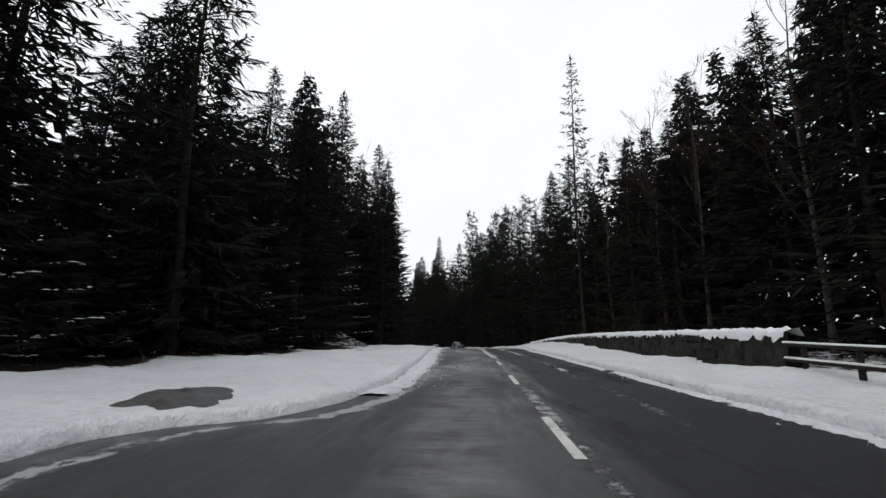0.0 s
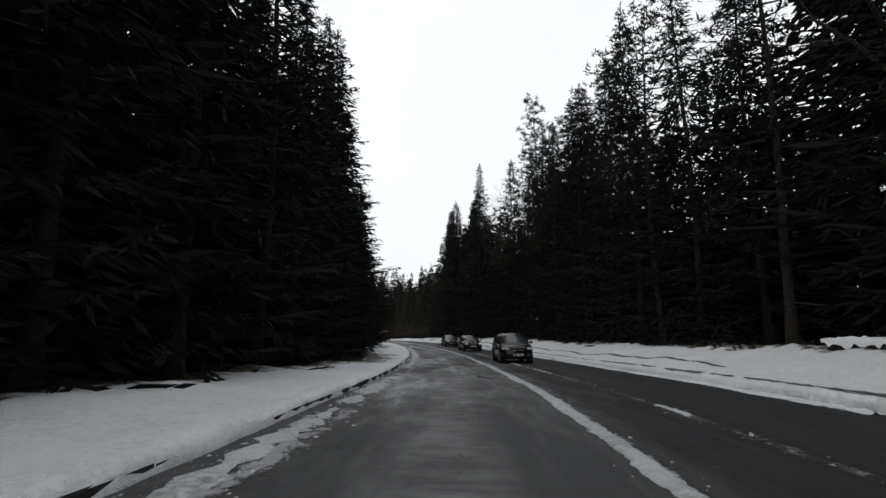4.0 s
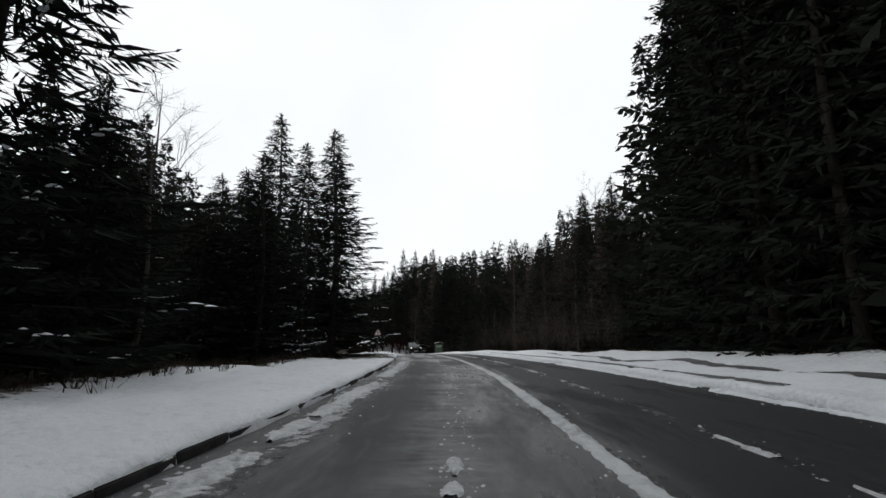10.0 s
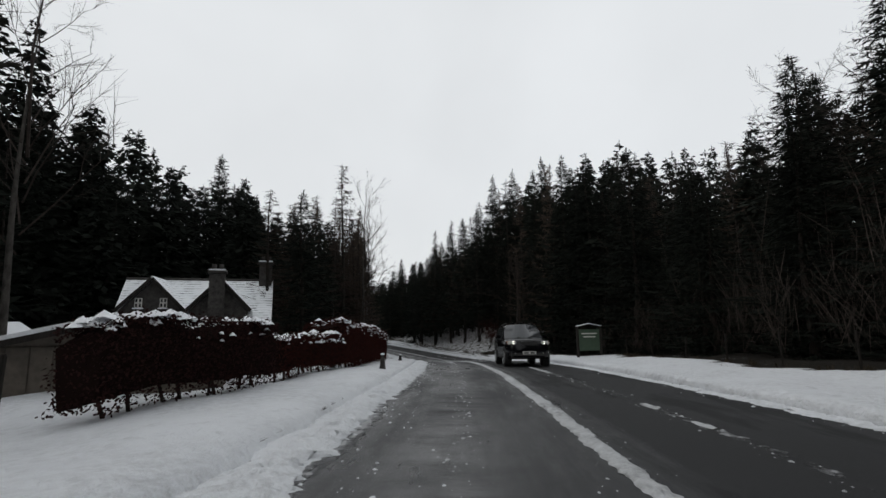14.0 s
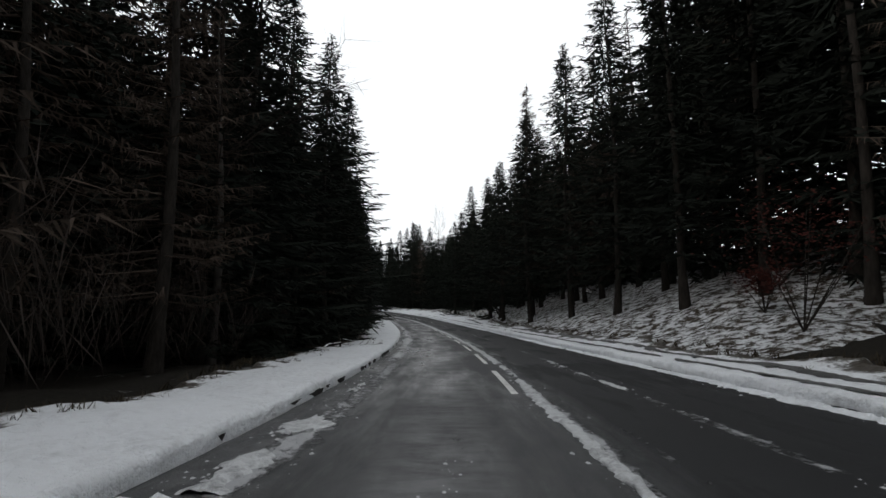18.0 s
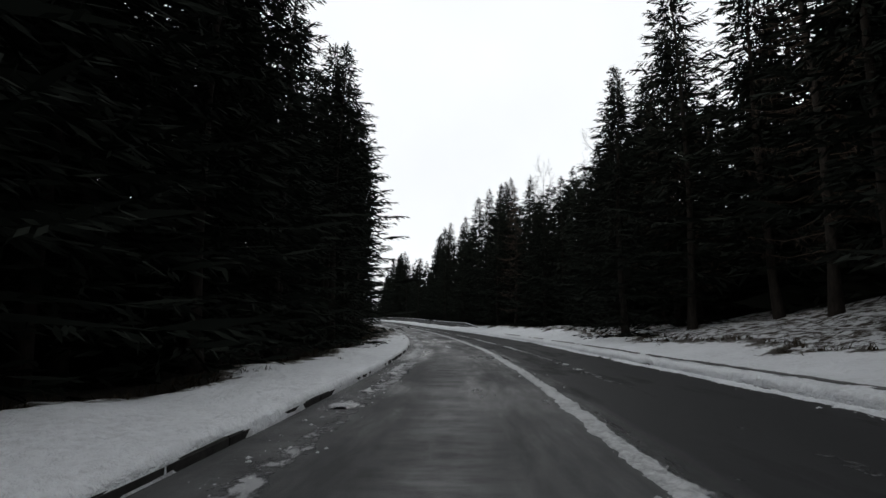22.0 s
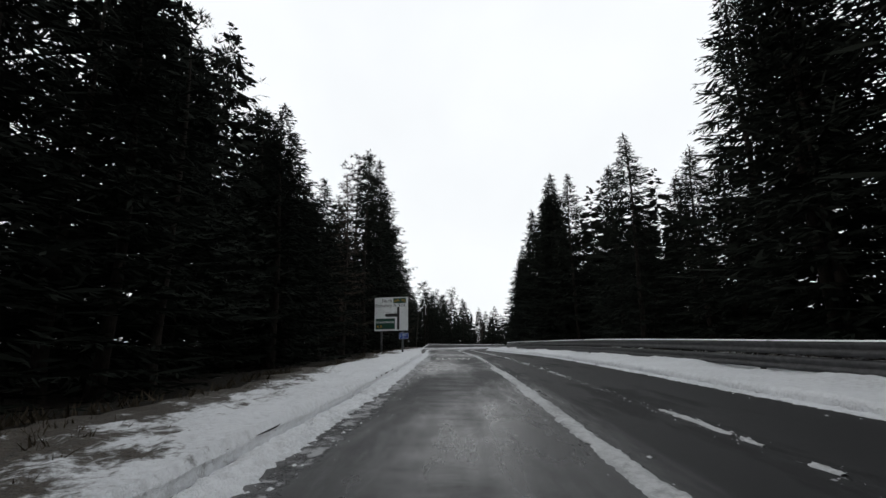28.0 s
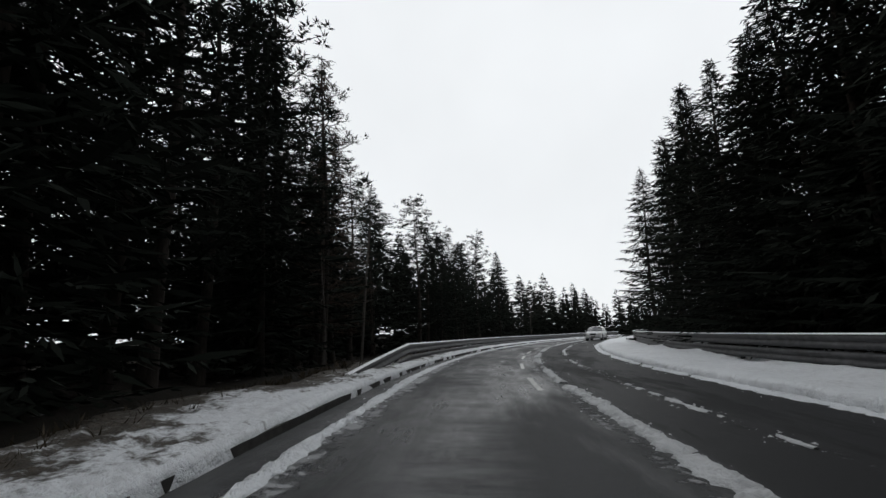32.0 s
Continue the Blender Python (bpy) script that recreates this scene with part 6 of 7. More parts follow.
def garage():
    ob = thing("garage", "low brown garage with a shallow roof under snow", "garage", stand(178.8, -9.2, 22))
    g = float(terrain(178.8, -9.2))
    eave, ridge = 1.05 - g, 1.62 - g
    part("wall", box(0, 0, eave / 2 - 0.1, 4.7, 4.6, eave + 0.2, 0.02), M_GARAGE, ob)
    bm = bmesh.new()
    q = [bm.verts.new(p) for p in ((-2.35, -2.3, eave), (2.35, -2.3, eave), (0, -2.3, ridge))]
    w = [bm.verts.new((p.co.x, 2.3, p.co.z)) for p in q]
    bm.faces.new(q)
    bm.faces.new(w[::-1])
    for k in range(3):
        bm.faces.new((q[k], q[(k + 1) % 3], w[(k + 1) % 3], w[k]))
    bmesh.ops.recalc_face_normals(bm, faces=bm.faces)
    part("gable", bm, M_GARAGE, ob)
    for k in range(11):
        part("board", box(-2.2 + 0.44 * k, -2.31, eave / 2, 0.42, 0.03, eave - 0.05, 0.006), M_GARAGE, ob)
    for sgn in (-1, 1):
        bm = bmesh.new()
        q = [bm.verts.new(p) for p in ((0, -2.6, ridge), (sgn * 2.7, -2.6, eave - 0.06), (sgn * 2.7, 2.6, eave - 0.06), (0, 2.6, ridge))]
        w = [bm.verts.new((p.co.x, p.co.y, p.co.z + 0.14)) for p in q]
        bm.faces.new(q)
        bm.faces.new(w[::-1])
        for k in range(4):
            bm.faces.new((q[k], q[(k + 1) % 4], w[(k + 1) % 4], w[k]))
        bmesh.ops.recalc_face_normals(bm, faces=bm.faces)
        part("roof", bm, M_CAP, ob, "roof slope under a layer of snow")
        length = math.hypot(2.7, ridge - eave + 0.06)
        part("bargeboard", box(sgn * 1.35, -2.63, (ridge + eave - 0.06) / 2 - 0.04, length, 0.04, 0.14, 0.006, rot=Matrix.Rotation(sgn * math.atan2(ridge - eave + 0.06, 2.7), 4, "Y")), M_POST, ob)


garage()


def shed(s, u, w, d, eave, ridge, turn):
    ob = thing("shed", "small dark wooden shed with snow on its roof", "shed", stand(s, u, turn), "garden sheds")
    part("wall", box(0, 0, eave / 2, w, d, eave, 0.01), M_POST, ob)
    for k in range(int(w / 0.2)):
        part("board", box(-w / 2 + 0.1 + 0.2 * k, -d / 2 - 0.012, eave / 2, 0.18, 0.02, eave - 0.04), M_POST, ob)
    part("door", box(0.1, -d / 2 - 0.03, eave * 0.45, 0.7, 0.03, eave * 0.86, 0.005), M_POST, ob)
    bm = bmesh.new()
    q = [bm.verts.new(p) for p in ((-w / 2, -d / 2, eave), (w / 2, -d / 2, eave), (0, -d / 2, ridge))]
    e = [bm.verts.new((p.co.x, d / 2, p.co.z)) for p in q]
    bm.faces.new(q)
    bm.faces.new(e[::-1])
    bmesh.ops.recalc_face_normals(bm, faces=bm.faces)
    part("gable", bm, M_POST, ob)
    for sgn in (-1, 1):
        length = math.hypot(w / 2 + 0.15, ridge - eave)
        rot = Matrix.Rotation(sgn * math.atan2(ridge - eave, w / 2), 4, "Y")
        part("roof", box(sgn * (w / 4 + 0.04), 0, (eave + ridge) / 2 + 0.06, length, d + 0.3, 0.12, 0.03, rot=rot), M_CAP, ob, "roof slope under snow")


shed(181.0, -15.8, 2.2, 1.8, 1.45, 1.85, -20)
shed(186.0, -19.5, 1.6, 1.4, 1.1, 1.45, 10)


def notice_board():
    ob = thing("notice_board", "dark green notice board between two posts at the verge", "notice board", stand(191.5, 7.6, 8))
    for x in (-0.68, 0.68):
        part("post", box(x, 0, 0.75, 0.12, 0.12, 1.9, 0.01), M_POST, ob)
    part("panel", box(0, 0, 0.95, 1.2, 0.06, 1.15, 0.01), grained("board_green", (0.03, 0.06, 0.035), (0.05, 0.08, 0.05), 5.0, 0.7, relief=0.002), ob, "green painted panel")
    for z, w in ((1.30, 0.9), (1.12, 0.7)):
        part("text_bar", box(0, -0.034, z, w, 0.008, 0.06), M_WINFRAME, ob)
    for sgn in (-1, 1):
        part("pediment", box(sgn * 0.38, 0, 1.72, 0.80, 0.14, 0.06, 0.01, rot=Matrix.Rotation(sgn * 0.2, 4, "Y")), M_POST, ob)
        part("snow", box(sgn * 0.38, 0, 1.77, 0.78, 0.13, 0.05, 0.02, rot=Matrix.Rotation(sgn * 0.2, 4, "Y")), M_CAP, ob, "snow on the pediment")


notice_board()


# ---- crash barriers ----
def barrier(s0, s1, u_at, side, label, top=0.98):
    """Two corrugated beams on posts; side: which way the beams face, -1 towards the left."""
    ob = thing("crash_barrier", label, "crash barrier", stand((s0 + s1) / 2, float(spread(u_at, (s0 + s1) / 2))), "crash barriers")
    inv = ob.matrix_basis.inverted()
    s = np.arange(s0, s1, 1.2)
    u = spread(u_at, s)
    down = np.clip(1.0 - (s - s0) / 6.0, 0, 1) * 0.55
    prof = [(0.0, 0.155), (0.05, 0.11), (0.05, 0.06), (0.0, 0.02), (0.0, -0.02), (0.05, -0.06), (0.05, -0.11), (0.0, -0.155)]
    for mid in (top - 0.16, top - 0.52):
        v, f = [], []
        for i in range(len(s)):
            for a, z in prof:
                p = Vector(on_road(s[i], u[i] + side * a, mid + z - down[i]))
                v.append(inv @ p)
        for i in range(len(s) - 1):
            for k in range(7):
                q = i * 8 + k
                f.append((q, q + 1, q + 9, q + 8))
        me = mesh_of("beam", v, f, M_DARKSTEEL, True)
        b = part("beam", me, None, ob, "weathered corrugated steel beam")
        b.modifiers.new("thickness", "SOLIDIFY").thickness = 0.006
    v, f = [], []
    for i in range(len(s)):
        for a, z in ((-0.05, 0.0), (-0.02, 0.025), (0.03, 0.02), (0.06, -0.01)):
            v.append(inv @ Vector(on_road(s[i], u[i] + side * a, top + 0.003 + z - down[i] + 0.006 * math.sin(5 * s[i]))))
    for i in range(len(s) - 1):
        f += [(i * 4 + k, i * 4 + k + 1, i * 4 + k + 5, i * 4 + k + 4) for k in range(3)]
    part("snow", mesh_of("snow", v, f, M_CAP, True), None, ob, "thin line of snow along the top")
    for i in range(0, len(s), 2):
        p = inv @ Vector(on_road(s[i], u[i] - side * 0.09, top - down[i] - 0.05))
        q = inv @ spot(float(s[i]), float(u[i] - side * 0.09), -0.3)
        part("post", box((p.x + q.x) / 2, (p.y + q.y) / 2, (p.z + q.z) / 2, 0.10, 0.10, p.z - q.z, 0.005), M_DARKSTEEL, ob)


barrier(314, 445, [(314, 8.2), (322, 7.8), (345, 7.8), (390, 7.6), (450, 7.6)], -1, "long weathered steel crash barrier with snow along its top")
barrier(392.5, 470, [(392, -2.9), (400, -2.7), (480, -3.0)], 1, "steel crash barrier along the outside of the bend", 0.72)


# ---- field wall and rails ----
M_WALLSTONE = grained("wet_wall_stone", (0.014, 0.013, 0.0125), (0.04, 0.038, 0.036), 6.0, 0.85, relief=0.02, each=0.3)


def field_wall():
    ob = thing("field_wall", "low dark stone wall with thick snow along its top", "wall", stand(34, 8.5))
    inv = ob.matrix_basis.inverted()
    g = np.random.default_rng(9)
    s = np.arange(10.8, 62, 0.45)
    u = np.interp(s, [10, 22, 31, 36, 50, 62], [6.7, 7.5, 8.1, 8.7, 10.2, 11.2])
    v, f = [], []
    for i in range(len(s)):
        for a, z in ((0.0, -0.3), (0.02, 0.4), (0.05, 0.8), (0.10, 1.12), (0.38, 1.12), (0.45, 0.6), (0.5, -0.3)):
            v.append(inv @ Vector(on_road(s[i], u[i] + a + g.normal(0, 0.03), z - 0.1 + g.normal(0, 0.03))))
    f = [(i * 7 + k, i * 7 + k + 1, i * 7 + k + 8, i * 7 + k + 7) for i in range(len(s) - 1) for k in range(6)]
    part("wall", mesh_of("wall", v, f, M_WALLSTONE), None, ob)
    # facing stones in the stretch that passes nearest
    for i in range(270):
        ss = g.uniform(10.9, 40)
        zz = 0.12 + 0.22 * int(g.uniform(0, 5)) + g.normal(0, 0.02)
        uu0 = float(np.interp(ss, [10, 22, 31, 36, 50], [6.7, 7.5, 8.1, 8.7, 10.2]))
        p = inv @ Vector(on_road(ss, uu0 + 0.03 + 0.05 * zz, zz - 0.1))
        rot = Matrix.Rotation(math.pi / 2 + g.normal(0, 0.08), 4, "Z") @ Matrix.Rotation(g.normal(0, 0.06), 4, "Y")
        part("stone", box(p.x, p.y, p.z, g.uniform(0.2, 0.5), 0.16, 0.2, 0.03, rot=rot), M_WALLSTONE, ob)
    v, f = [], []
    s = np.arange(10.8, 62, 0.16)
    u = np.interp(s, [10, 22, 31, 36, 50, 62], [6.7, 7.5, 8.1, 8.7, 10.2, 11.2])
    for i in range(len(s)):
        hang = g.uniform(0.0, 0.16)
        for a, z in ((0.02, 1.10 - hang), (0.04, 1.19), (0.2, 1.27), (0.36, 1.24), (0.46, 1.10)):
            v.append(inv @ Vector(on_road(s[i], u[i] + a + g.normal(0, 0.012), z - 0.1 + g.normal(0, 0.02))))
    f = [(i * 5 + k, i * 5 + k + 1, i * 5 + k + 6, i * 5 + k + 5) for i in range(len(s) - 1) for k in range(4)]
    part("snow_top", mesh_of("snow_top", v, f, M_CAP, True), None, ob, "thick ragged snow on the coping")


field_wall()


def rail_fence():
    ob = thing("rail_fence", "dark wooden rail fence with snow on its rails", "fence", stand(7.5, 6.7))
    inv = ob.matrix_basis.inverted()
    for s in (4.6, 6.0, 7.4, 8.8, 10.2):
        a, b = inv @ spot(s, 6.75, -0.2), inv @ spot(s, 6.75, 1.15)
        part("post", rod(a, b, 0.06, 0.055, 8), M_POST, ob)
    for h in (0.42, 0.78, 1.1):
        a, b = inv @ spot(4.0, 6.68, h), inv @ spot(10.7, 6.68, h)
        rail = part("rail", rod(a, b, 0.045, 0.04, 8), M_POST, ob)
        part("snow", rod(a + Vector((0, 0, 0.04)), b + Vector((0, 0, 0.04)), 0.03, 0.028, 6), M_CAP, rail, "snow along the rail")
    ob.location.z -= 0.55


rail_fence()


# ---- cars ----
M_CARBLACK = material("black_car_paint", (0.004, 0.004, 0.005), 0.12)
M_CARBLACK.node_tree.nodes["Principled BSDF"].inputs["Specular IOR Level"].default_value = 0.25
M_CARRED = material("dark_maroon_car_paint", (0.010, 0.0045, 0.0045), 0.12)
M_CARRED.node_tree.nodes["Principled BSDF"].inputs["Specular IOR Level"].default_value = 0.15
M_CARGREY = material("silver_car_paint", (0.42, 0.43, 0.44), 0.3, 0.3)
M_TYRE = grained("tyre_rubber", (0.018, 0.018, 0.018), (0.03, 0.028, 0.026), 12.0, 0.9, relief=0.004)
M_RIM = material("alloy_rim", (0.30, 0.30, 0.31), 0.35, 0.9)
M_CHROME = material("chrome_trim", (0.55, 0.55, 0.56), 0.15, 1.0)
M_PLASTIC = material("black_plastic", (0.015, 0.015, 0.015), 0.6)
M_CARGLASS = material("car_glass", (0.05, 0.055, 0.06), 0.05)
M_LENS = material("lamp_lens", (0.5, 0.5, 0.48), 0.1)
M_AMBER = material("amber_lens", (0.45, 0.12, 0.02), 0.2)
M_TAIL = material("red_lens", (0.25, 0.01, 0.01), 0.2)
M_PLATE = material("number_plate_white", (0.55, 0.55, 0.53), 0.5)
M_LIT = material("lit_headlamp", (1, 0.95, 0.85), 0.2)
M_LIT.node_tree.nodes["Principled BSDF"].inputs["Emission Color"].default_value = (1.0, 0.95, 0.85, 1)
M_LIT.node_tree.nodes["Principled BSDF"].inputs["Emission Strength"].default_value = 6.0


def loft(rings, closed_ends=True):
    """A skin over rings of equal point count."""
    bm = bmesh.new()
    rows = [[bm.verts.new(p) for p in ring] for ring in rings]
    n = len(rows[0])
    for a, b in zip(rows, rows[1:]):
        for k in range(n):
            bm.faces.new((a[k], a[(k + 1) % n], b[(k + 1) % n], b[k]))
    if closed_ends:
        bm.faces.new(rows[0][::-1])
        bm.faces.new(rows[-1])
    bmesh.ops.recalc_face_normals(bm, faces=bm.faces)
    return bm


def car(name, label, m, length, width, belt, roof, hood, paint, cabin, lit, upright=0.0, ground_clear=0.22, wheel=0.32, rails=False, roof_end=None, grille_bar=False):
    """A car with its nose towards -y. cabin: y of windscreen foot, roof front, roof rear, rear foot."""
    ob = thing(name, label, "car", m, "cars on the road")
    w = width / 2
    f0, f1, f2, f3 = cabin
    nose = hood - 0.10 + upright

    def ring(y, half, top, low, crown=0.03):
        return [(-half * 0.90, y, low), (-half * 0.985, y, low + 0.12), (-half, y, low + (top - low) * 0.55), (-half * 0.965, y, top - 0.05), (-half * 0.80, y, top), (0, y, top + crown),
                (half * 0.80, y, top), (half * 0.965, y, top - 0.05), (half, y, low + (top - low) * 0.55), (half * 0.985, y, low + 0.12), (half * 0.90, y, low)]

    c = ground_clear
    body = loft([ring(0.0, w * 0.72, nose - 0.16, c + 0.10), ring(0.06, w * 0.84, nose - 0.06, c + 0.02), ring(0.28, w * 0.95, nose, c), ring(0.7, w, hood - 0.04, c), ring(f0 - 0.1, w, hood + 0.03, c),
                 ring(f0 + 0.35, w, belt, c), ring((f0 + f3) / 2, w, belt + 0.02, c), ring(f3 - 0.2, w, belt + 0.04, c), ring(length - 0.35, w * 0.97, belt + 0.02, c), ring(length - 0.05, w * 0.90, belt - 0.12, c + 0.05), ring(length, w * 0.80, belt - 0.22, c + 0.14)])
    part("body", body, paint, ob, "", True)

    def top(y, half, z, lowz):
        return [(-w * 0.94, y[0], lowz), (-half, y[1], z - 0.10), (-half * 0.86, y[1], z - 0.02), (0, y[1], z + 0.015), (half * 0.86, y[1], z - 0.02), (half, y[1], z - 0.10), (w * 0.94, y[0], lowz)]

    half = w * 0.76
    re = roof_end if roof_end is not None else roof
    shell = loft([top((f1, f1), half * 0.97, roof - 0.03, belt), top((f1 + 0.35, f1 + 0.35), half, roof, belt), top(((f1 + f2) / 2, (f1 + f2) / 2), half, roof + 0.01, belt), top((f2, f2), half * 0.97, re - 0.02, belt)], True)
    part("roof", shell, paint, ob, "", True)

    def pane(pname, corners, parent=ob, mat=M_CARGLASS):
        bm = bmesh.new()
        face = bm.faces.new([bm.verts.new(p) for p in corners])
        made = bmesh.ops.extrude_face_region(bm, geom=[face])
        inward = face.normal if face.normal.length else Vector((0, 1, 0))
        bm.normal_update()
        bmesh.ops.translate(bm, verts=[e for e in made["geom"] if isinstance(e, bmesh.types.BMVert)], vec=face.normal * -0.015)
        bmesh.ops.recalc_face_normals(bm, faces=bm.faces)
        return part(pname, bm, mat, parent)

    screen = loft([[(-w * 0.90, f0, hood + 0.02), (0, f0 - 0.10, hood + 0.05), (w * 0.90, f0, hood + 0.02)], [(-w * 0.86, (f0 + f1) / 2, (hood + roof) / 2), (0, (f0 + f1) / 2 - 0.09, (hood + roof) / 2 + 0.03), (w * 0.86, (f0 + f1) / 2, (hood + roof) / 2)],
                   [(-half * 0.95, f1, roof - 0.05), (0, f1 - 0.05, roof), (half * 0.95, f1, roof - 0.05)]], False)
    for q in list(screen.faces):
        if len({round(p.co.x, 3) for p in q.verts}) == 2 and min(p.co.x for p in q.verts) < -0.3 and max(p.co.x for p in q.verts) > 0.3:
            screen.faces.remove(q)
    part("windscreen", screen, M_CARGLASS, ob, "sloping windscreen", True)
    pane("rear_window", [(w * 0.86, f3, belt + 0.02), (-w * 0.86, f3, belt + 0.02), (-half * 0.9, f2, re - 0.04), (half * 0.9, f2, re - 0.04)])
    for sgn in (-1, 1):
        a = lambda y, z: (sgn * (w * 0.945 + (half * 1.01 - w * 0.945) * (z - belt) / (roof - 0.1 - belt) + 0.012), y, z)
        mid = (f1 + f2) / 2 - 0.1
        for y0, y1, y2, y3 in ((f0 + 0.42, f1 + 0.12, mid - 0.05, mid - 0.05), (mid + 0.05, mid + 0.05, f2 - 0.05, f3 - 0.30)):
            pts = [a(y0, belt + 0.05), a(y1, roof - 0.13), a(y2, roof - 0.13), a(y3, belt + 0.05)]
            pane("side_window", pts if sgn > 0 else pts[::-1])
        part("wing_mirror", box(sgn * (w + 0.09), f0 + 0.42, belt + 0.08, 0.18, 0.10, 0.13, 0.03), paint, ob)
        part("sill", box(sgn * w * 0.97, length / 2, c + 0.06, 0.06, length * 0.5, 0.08, 0.01), M_PLASTIC, ob)
        for y in (0.82, length - 0.85):
            wh = part("wheel", rod((sgn * (w - 0.20), y, wheel), (sgn * (w + 0.005), y, wheel), wheel, sides=28), M_TYRE, ob, "black tyre on an alloy rim", True)
            part("rim", rod((sgn * (w - 0.02), y, wheel), (sgn * (w + 0.012), y, wheel), wheel * 0.64, sides=24), M_RIM, wh)
            # dark boxes on the rim stand in for the shaded gaps between spokes
            for k in range(5):
                ang = k * 1.2566
                part("spoke_gap", box(sgn * (w + 0.013), y + 0.36 * wheel * math.cos(ang), wheel + 0.36 * wheel * math.sin(ang), 0.004, wheel * 0.20, wheel * 0.20, rot=Matrix.Rotation(ang, 4, "X")), M_PLASTIC, wh)
            # a black disc stands in for the shaded recess of the arch
            part("wheel_arch", rod((sgn * (w - 0.25), y, wheel + 0.02), (sgn * (w + 0.002), y, wheel + 0.02), wheel * 1.16, sides=26), M_PLASTIC, ob)
        lampz = nose - 0.13
        lamp = part("headlamp", box(sgn * w * 0.72, 0.10, lampz, w * 0.40, 0.22, 0.15, 0.04, rot=Matrix.Rotation(sgn * 0.45, 4, "Z")), M_LENS, ob, "clear headlamp")
        if lit:
            part("bulb", rod((sgn * w * 0.68, -0.005, lampz), (sgn * w * 0.68, 0.06, lampz), 0.055, 0.05, 12), M_LIT, lamp, "lit bulb")
        part("indicator", box(sgn * w * 0.91, 0.24, lampz, 0.06, 0.14, 0.12, 0.02), M_AMBER, ob)
        part("tail_lamp", box(sgn * w * 0.78, length - 0.06, belt - 0.16, w * 0.22, 0.10, 0.22, 0.02), M_TAIL, ob)
        part("fog_lamp", rod((sgn * w * 0.62, -0.02, c + 0.18), (sgn * w * 0.62, 0.06, c + 0.18), 0.055, sides=12), M_LENS, ob)
        if rails:
            part("roof_rail", rod((sgn * half * 0.82, f1 + 0.4, roof + 0.05), (sgn * half * 0.82, f2 - 0.1, roof + 0.05), 0.025, sides=8), M_PLASTIC, ob)
    part("grille", box(0, 0.0, nose - 0.15, w * 0.72, 0.08, 0.13, 0.02), M_PLASTIC, ob)
    for dz in (-0.07, 0.07):
        part("grille_trim", box(0, -0.045, nose - 0.15 + dz, w * 0.74, 0.02, 0.018, 0.004), M_CHROME, ob)
    if grille_bar:
        part("grille_bar", box(0, -0.05, nose - 0.15, w * 0.62, 0.012, 0.025, rot=Matrix.Rotation(0.3, 4, "Y")), M_CHROME, ob)
    part("bumper", box(0, 0.06, c + 0.17, w * 1.72, 0.20, 0.22, 0.06), M_PLASTIC if upright else paint, ob)
    plate_ob = part("number_plate", box(0, -0.055, c + 0.24, 0.52, 0.02, 0.11, 0.004), M_PLATE, ob, "white number plate")
    for x in (-0.13, 0.12):
        part("plate_bar", box(x, -0.067, c + 0.24, 0.19 - 0.02 * (x > 0), 0.003, 0.06), M_BLACK, plate_ob)
    for x in (-0.25, 0.2):
        part("wiper", rod((x, f0 - 0.06, hood + 0.06), (x + 0.42, f0 + 0.06, hood + 0.15), 0.012, sides=6), M_PLASTIC, ob)
    part("rear_bumper", box(0, length - 0.05, c + 0.17, w * 1.7, 0.16, 0.2, 0.05), M_PLASTIC if upright else paint, ob)
    return ob


def on_lane(s, off=1.75):
    """A car's pose on the far lane, its nose towards the viewer."""
    u = float(spread(CENTRE, s)) + off
    p = Vector(on_road(s, u, 0.0))
    _, tx, ty = frame_at(s)
    (x0, y0, z0, b0), _, _ = frame_at(s - 2)
    (x1, y1, z1, b1), _, _ = frame_at(s + 2)
    slope = math.degrees(math.atan2(float(z1 - z0), 4))
    return pose(p.x, p.y, p.z, slope, float(b0), heading(s))


car("small_car", "black small hatchback on the wet road", on_lane(71.8, 1.9), 4.05, 1.76, 1.0, 1.58, 0.98, M_CARBLACK, (0.85, 1.60, 3.55, 3.95), False, ground_clear=0.2)
car("estate_car", "dark maroon estate car with lit headlamps on the wet road", on_lane(91.4, 2.25), 4.4, 1.76, 0.95, 1.49, 0.92, M_CARRED, (1.10, 1.90, 3.75, 4.30), True)
car("saloon_car", "black saloon car with lit headlamps on the wet road", on_lane(104.0, 2.45), 4.47, 1.77, 0.95, 1.46, 0.92, M_CARBLACK, (1.20, 2.00, 3.25, 3.95), True, grille_bar=True)
car("off_road_car", "black off-road car with roof rails and lit headlamps", on_lane(184.3, 1.7), 4.6, 1.78, 1.12, 1.74, 1.10, M_CARBLACK, (1.30, 1.85, 4.25, 4.55), True, upright=0.06, ground_clear=0.30, wheel=0.37, rails=True)
car("silver_car", "silver car on the road beyond the bend", on_lane(436.0, 1.75), 4.3, 1.75, 0.95, 1.47, 0.92, M_CARGREY, (1.10, 1.85, 3.6, 4.2), False)


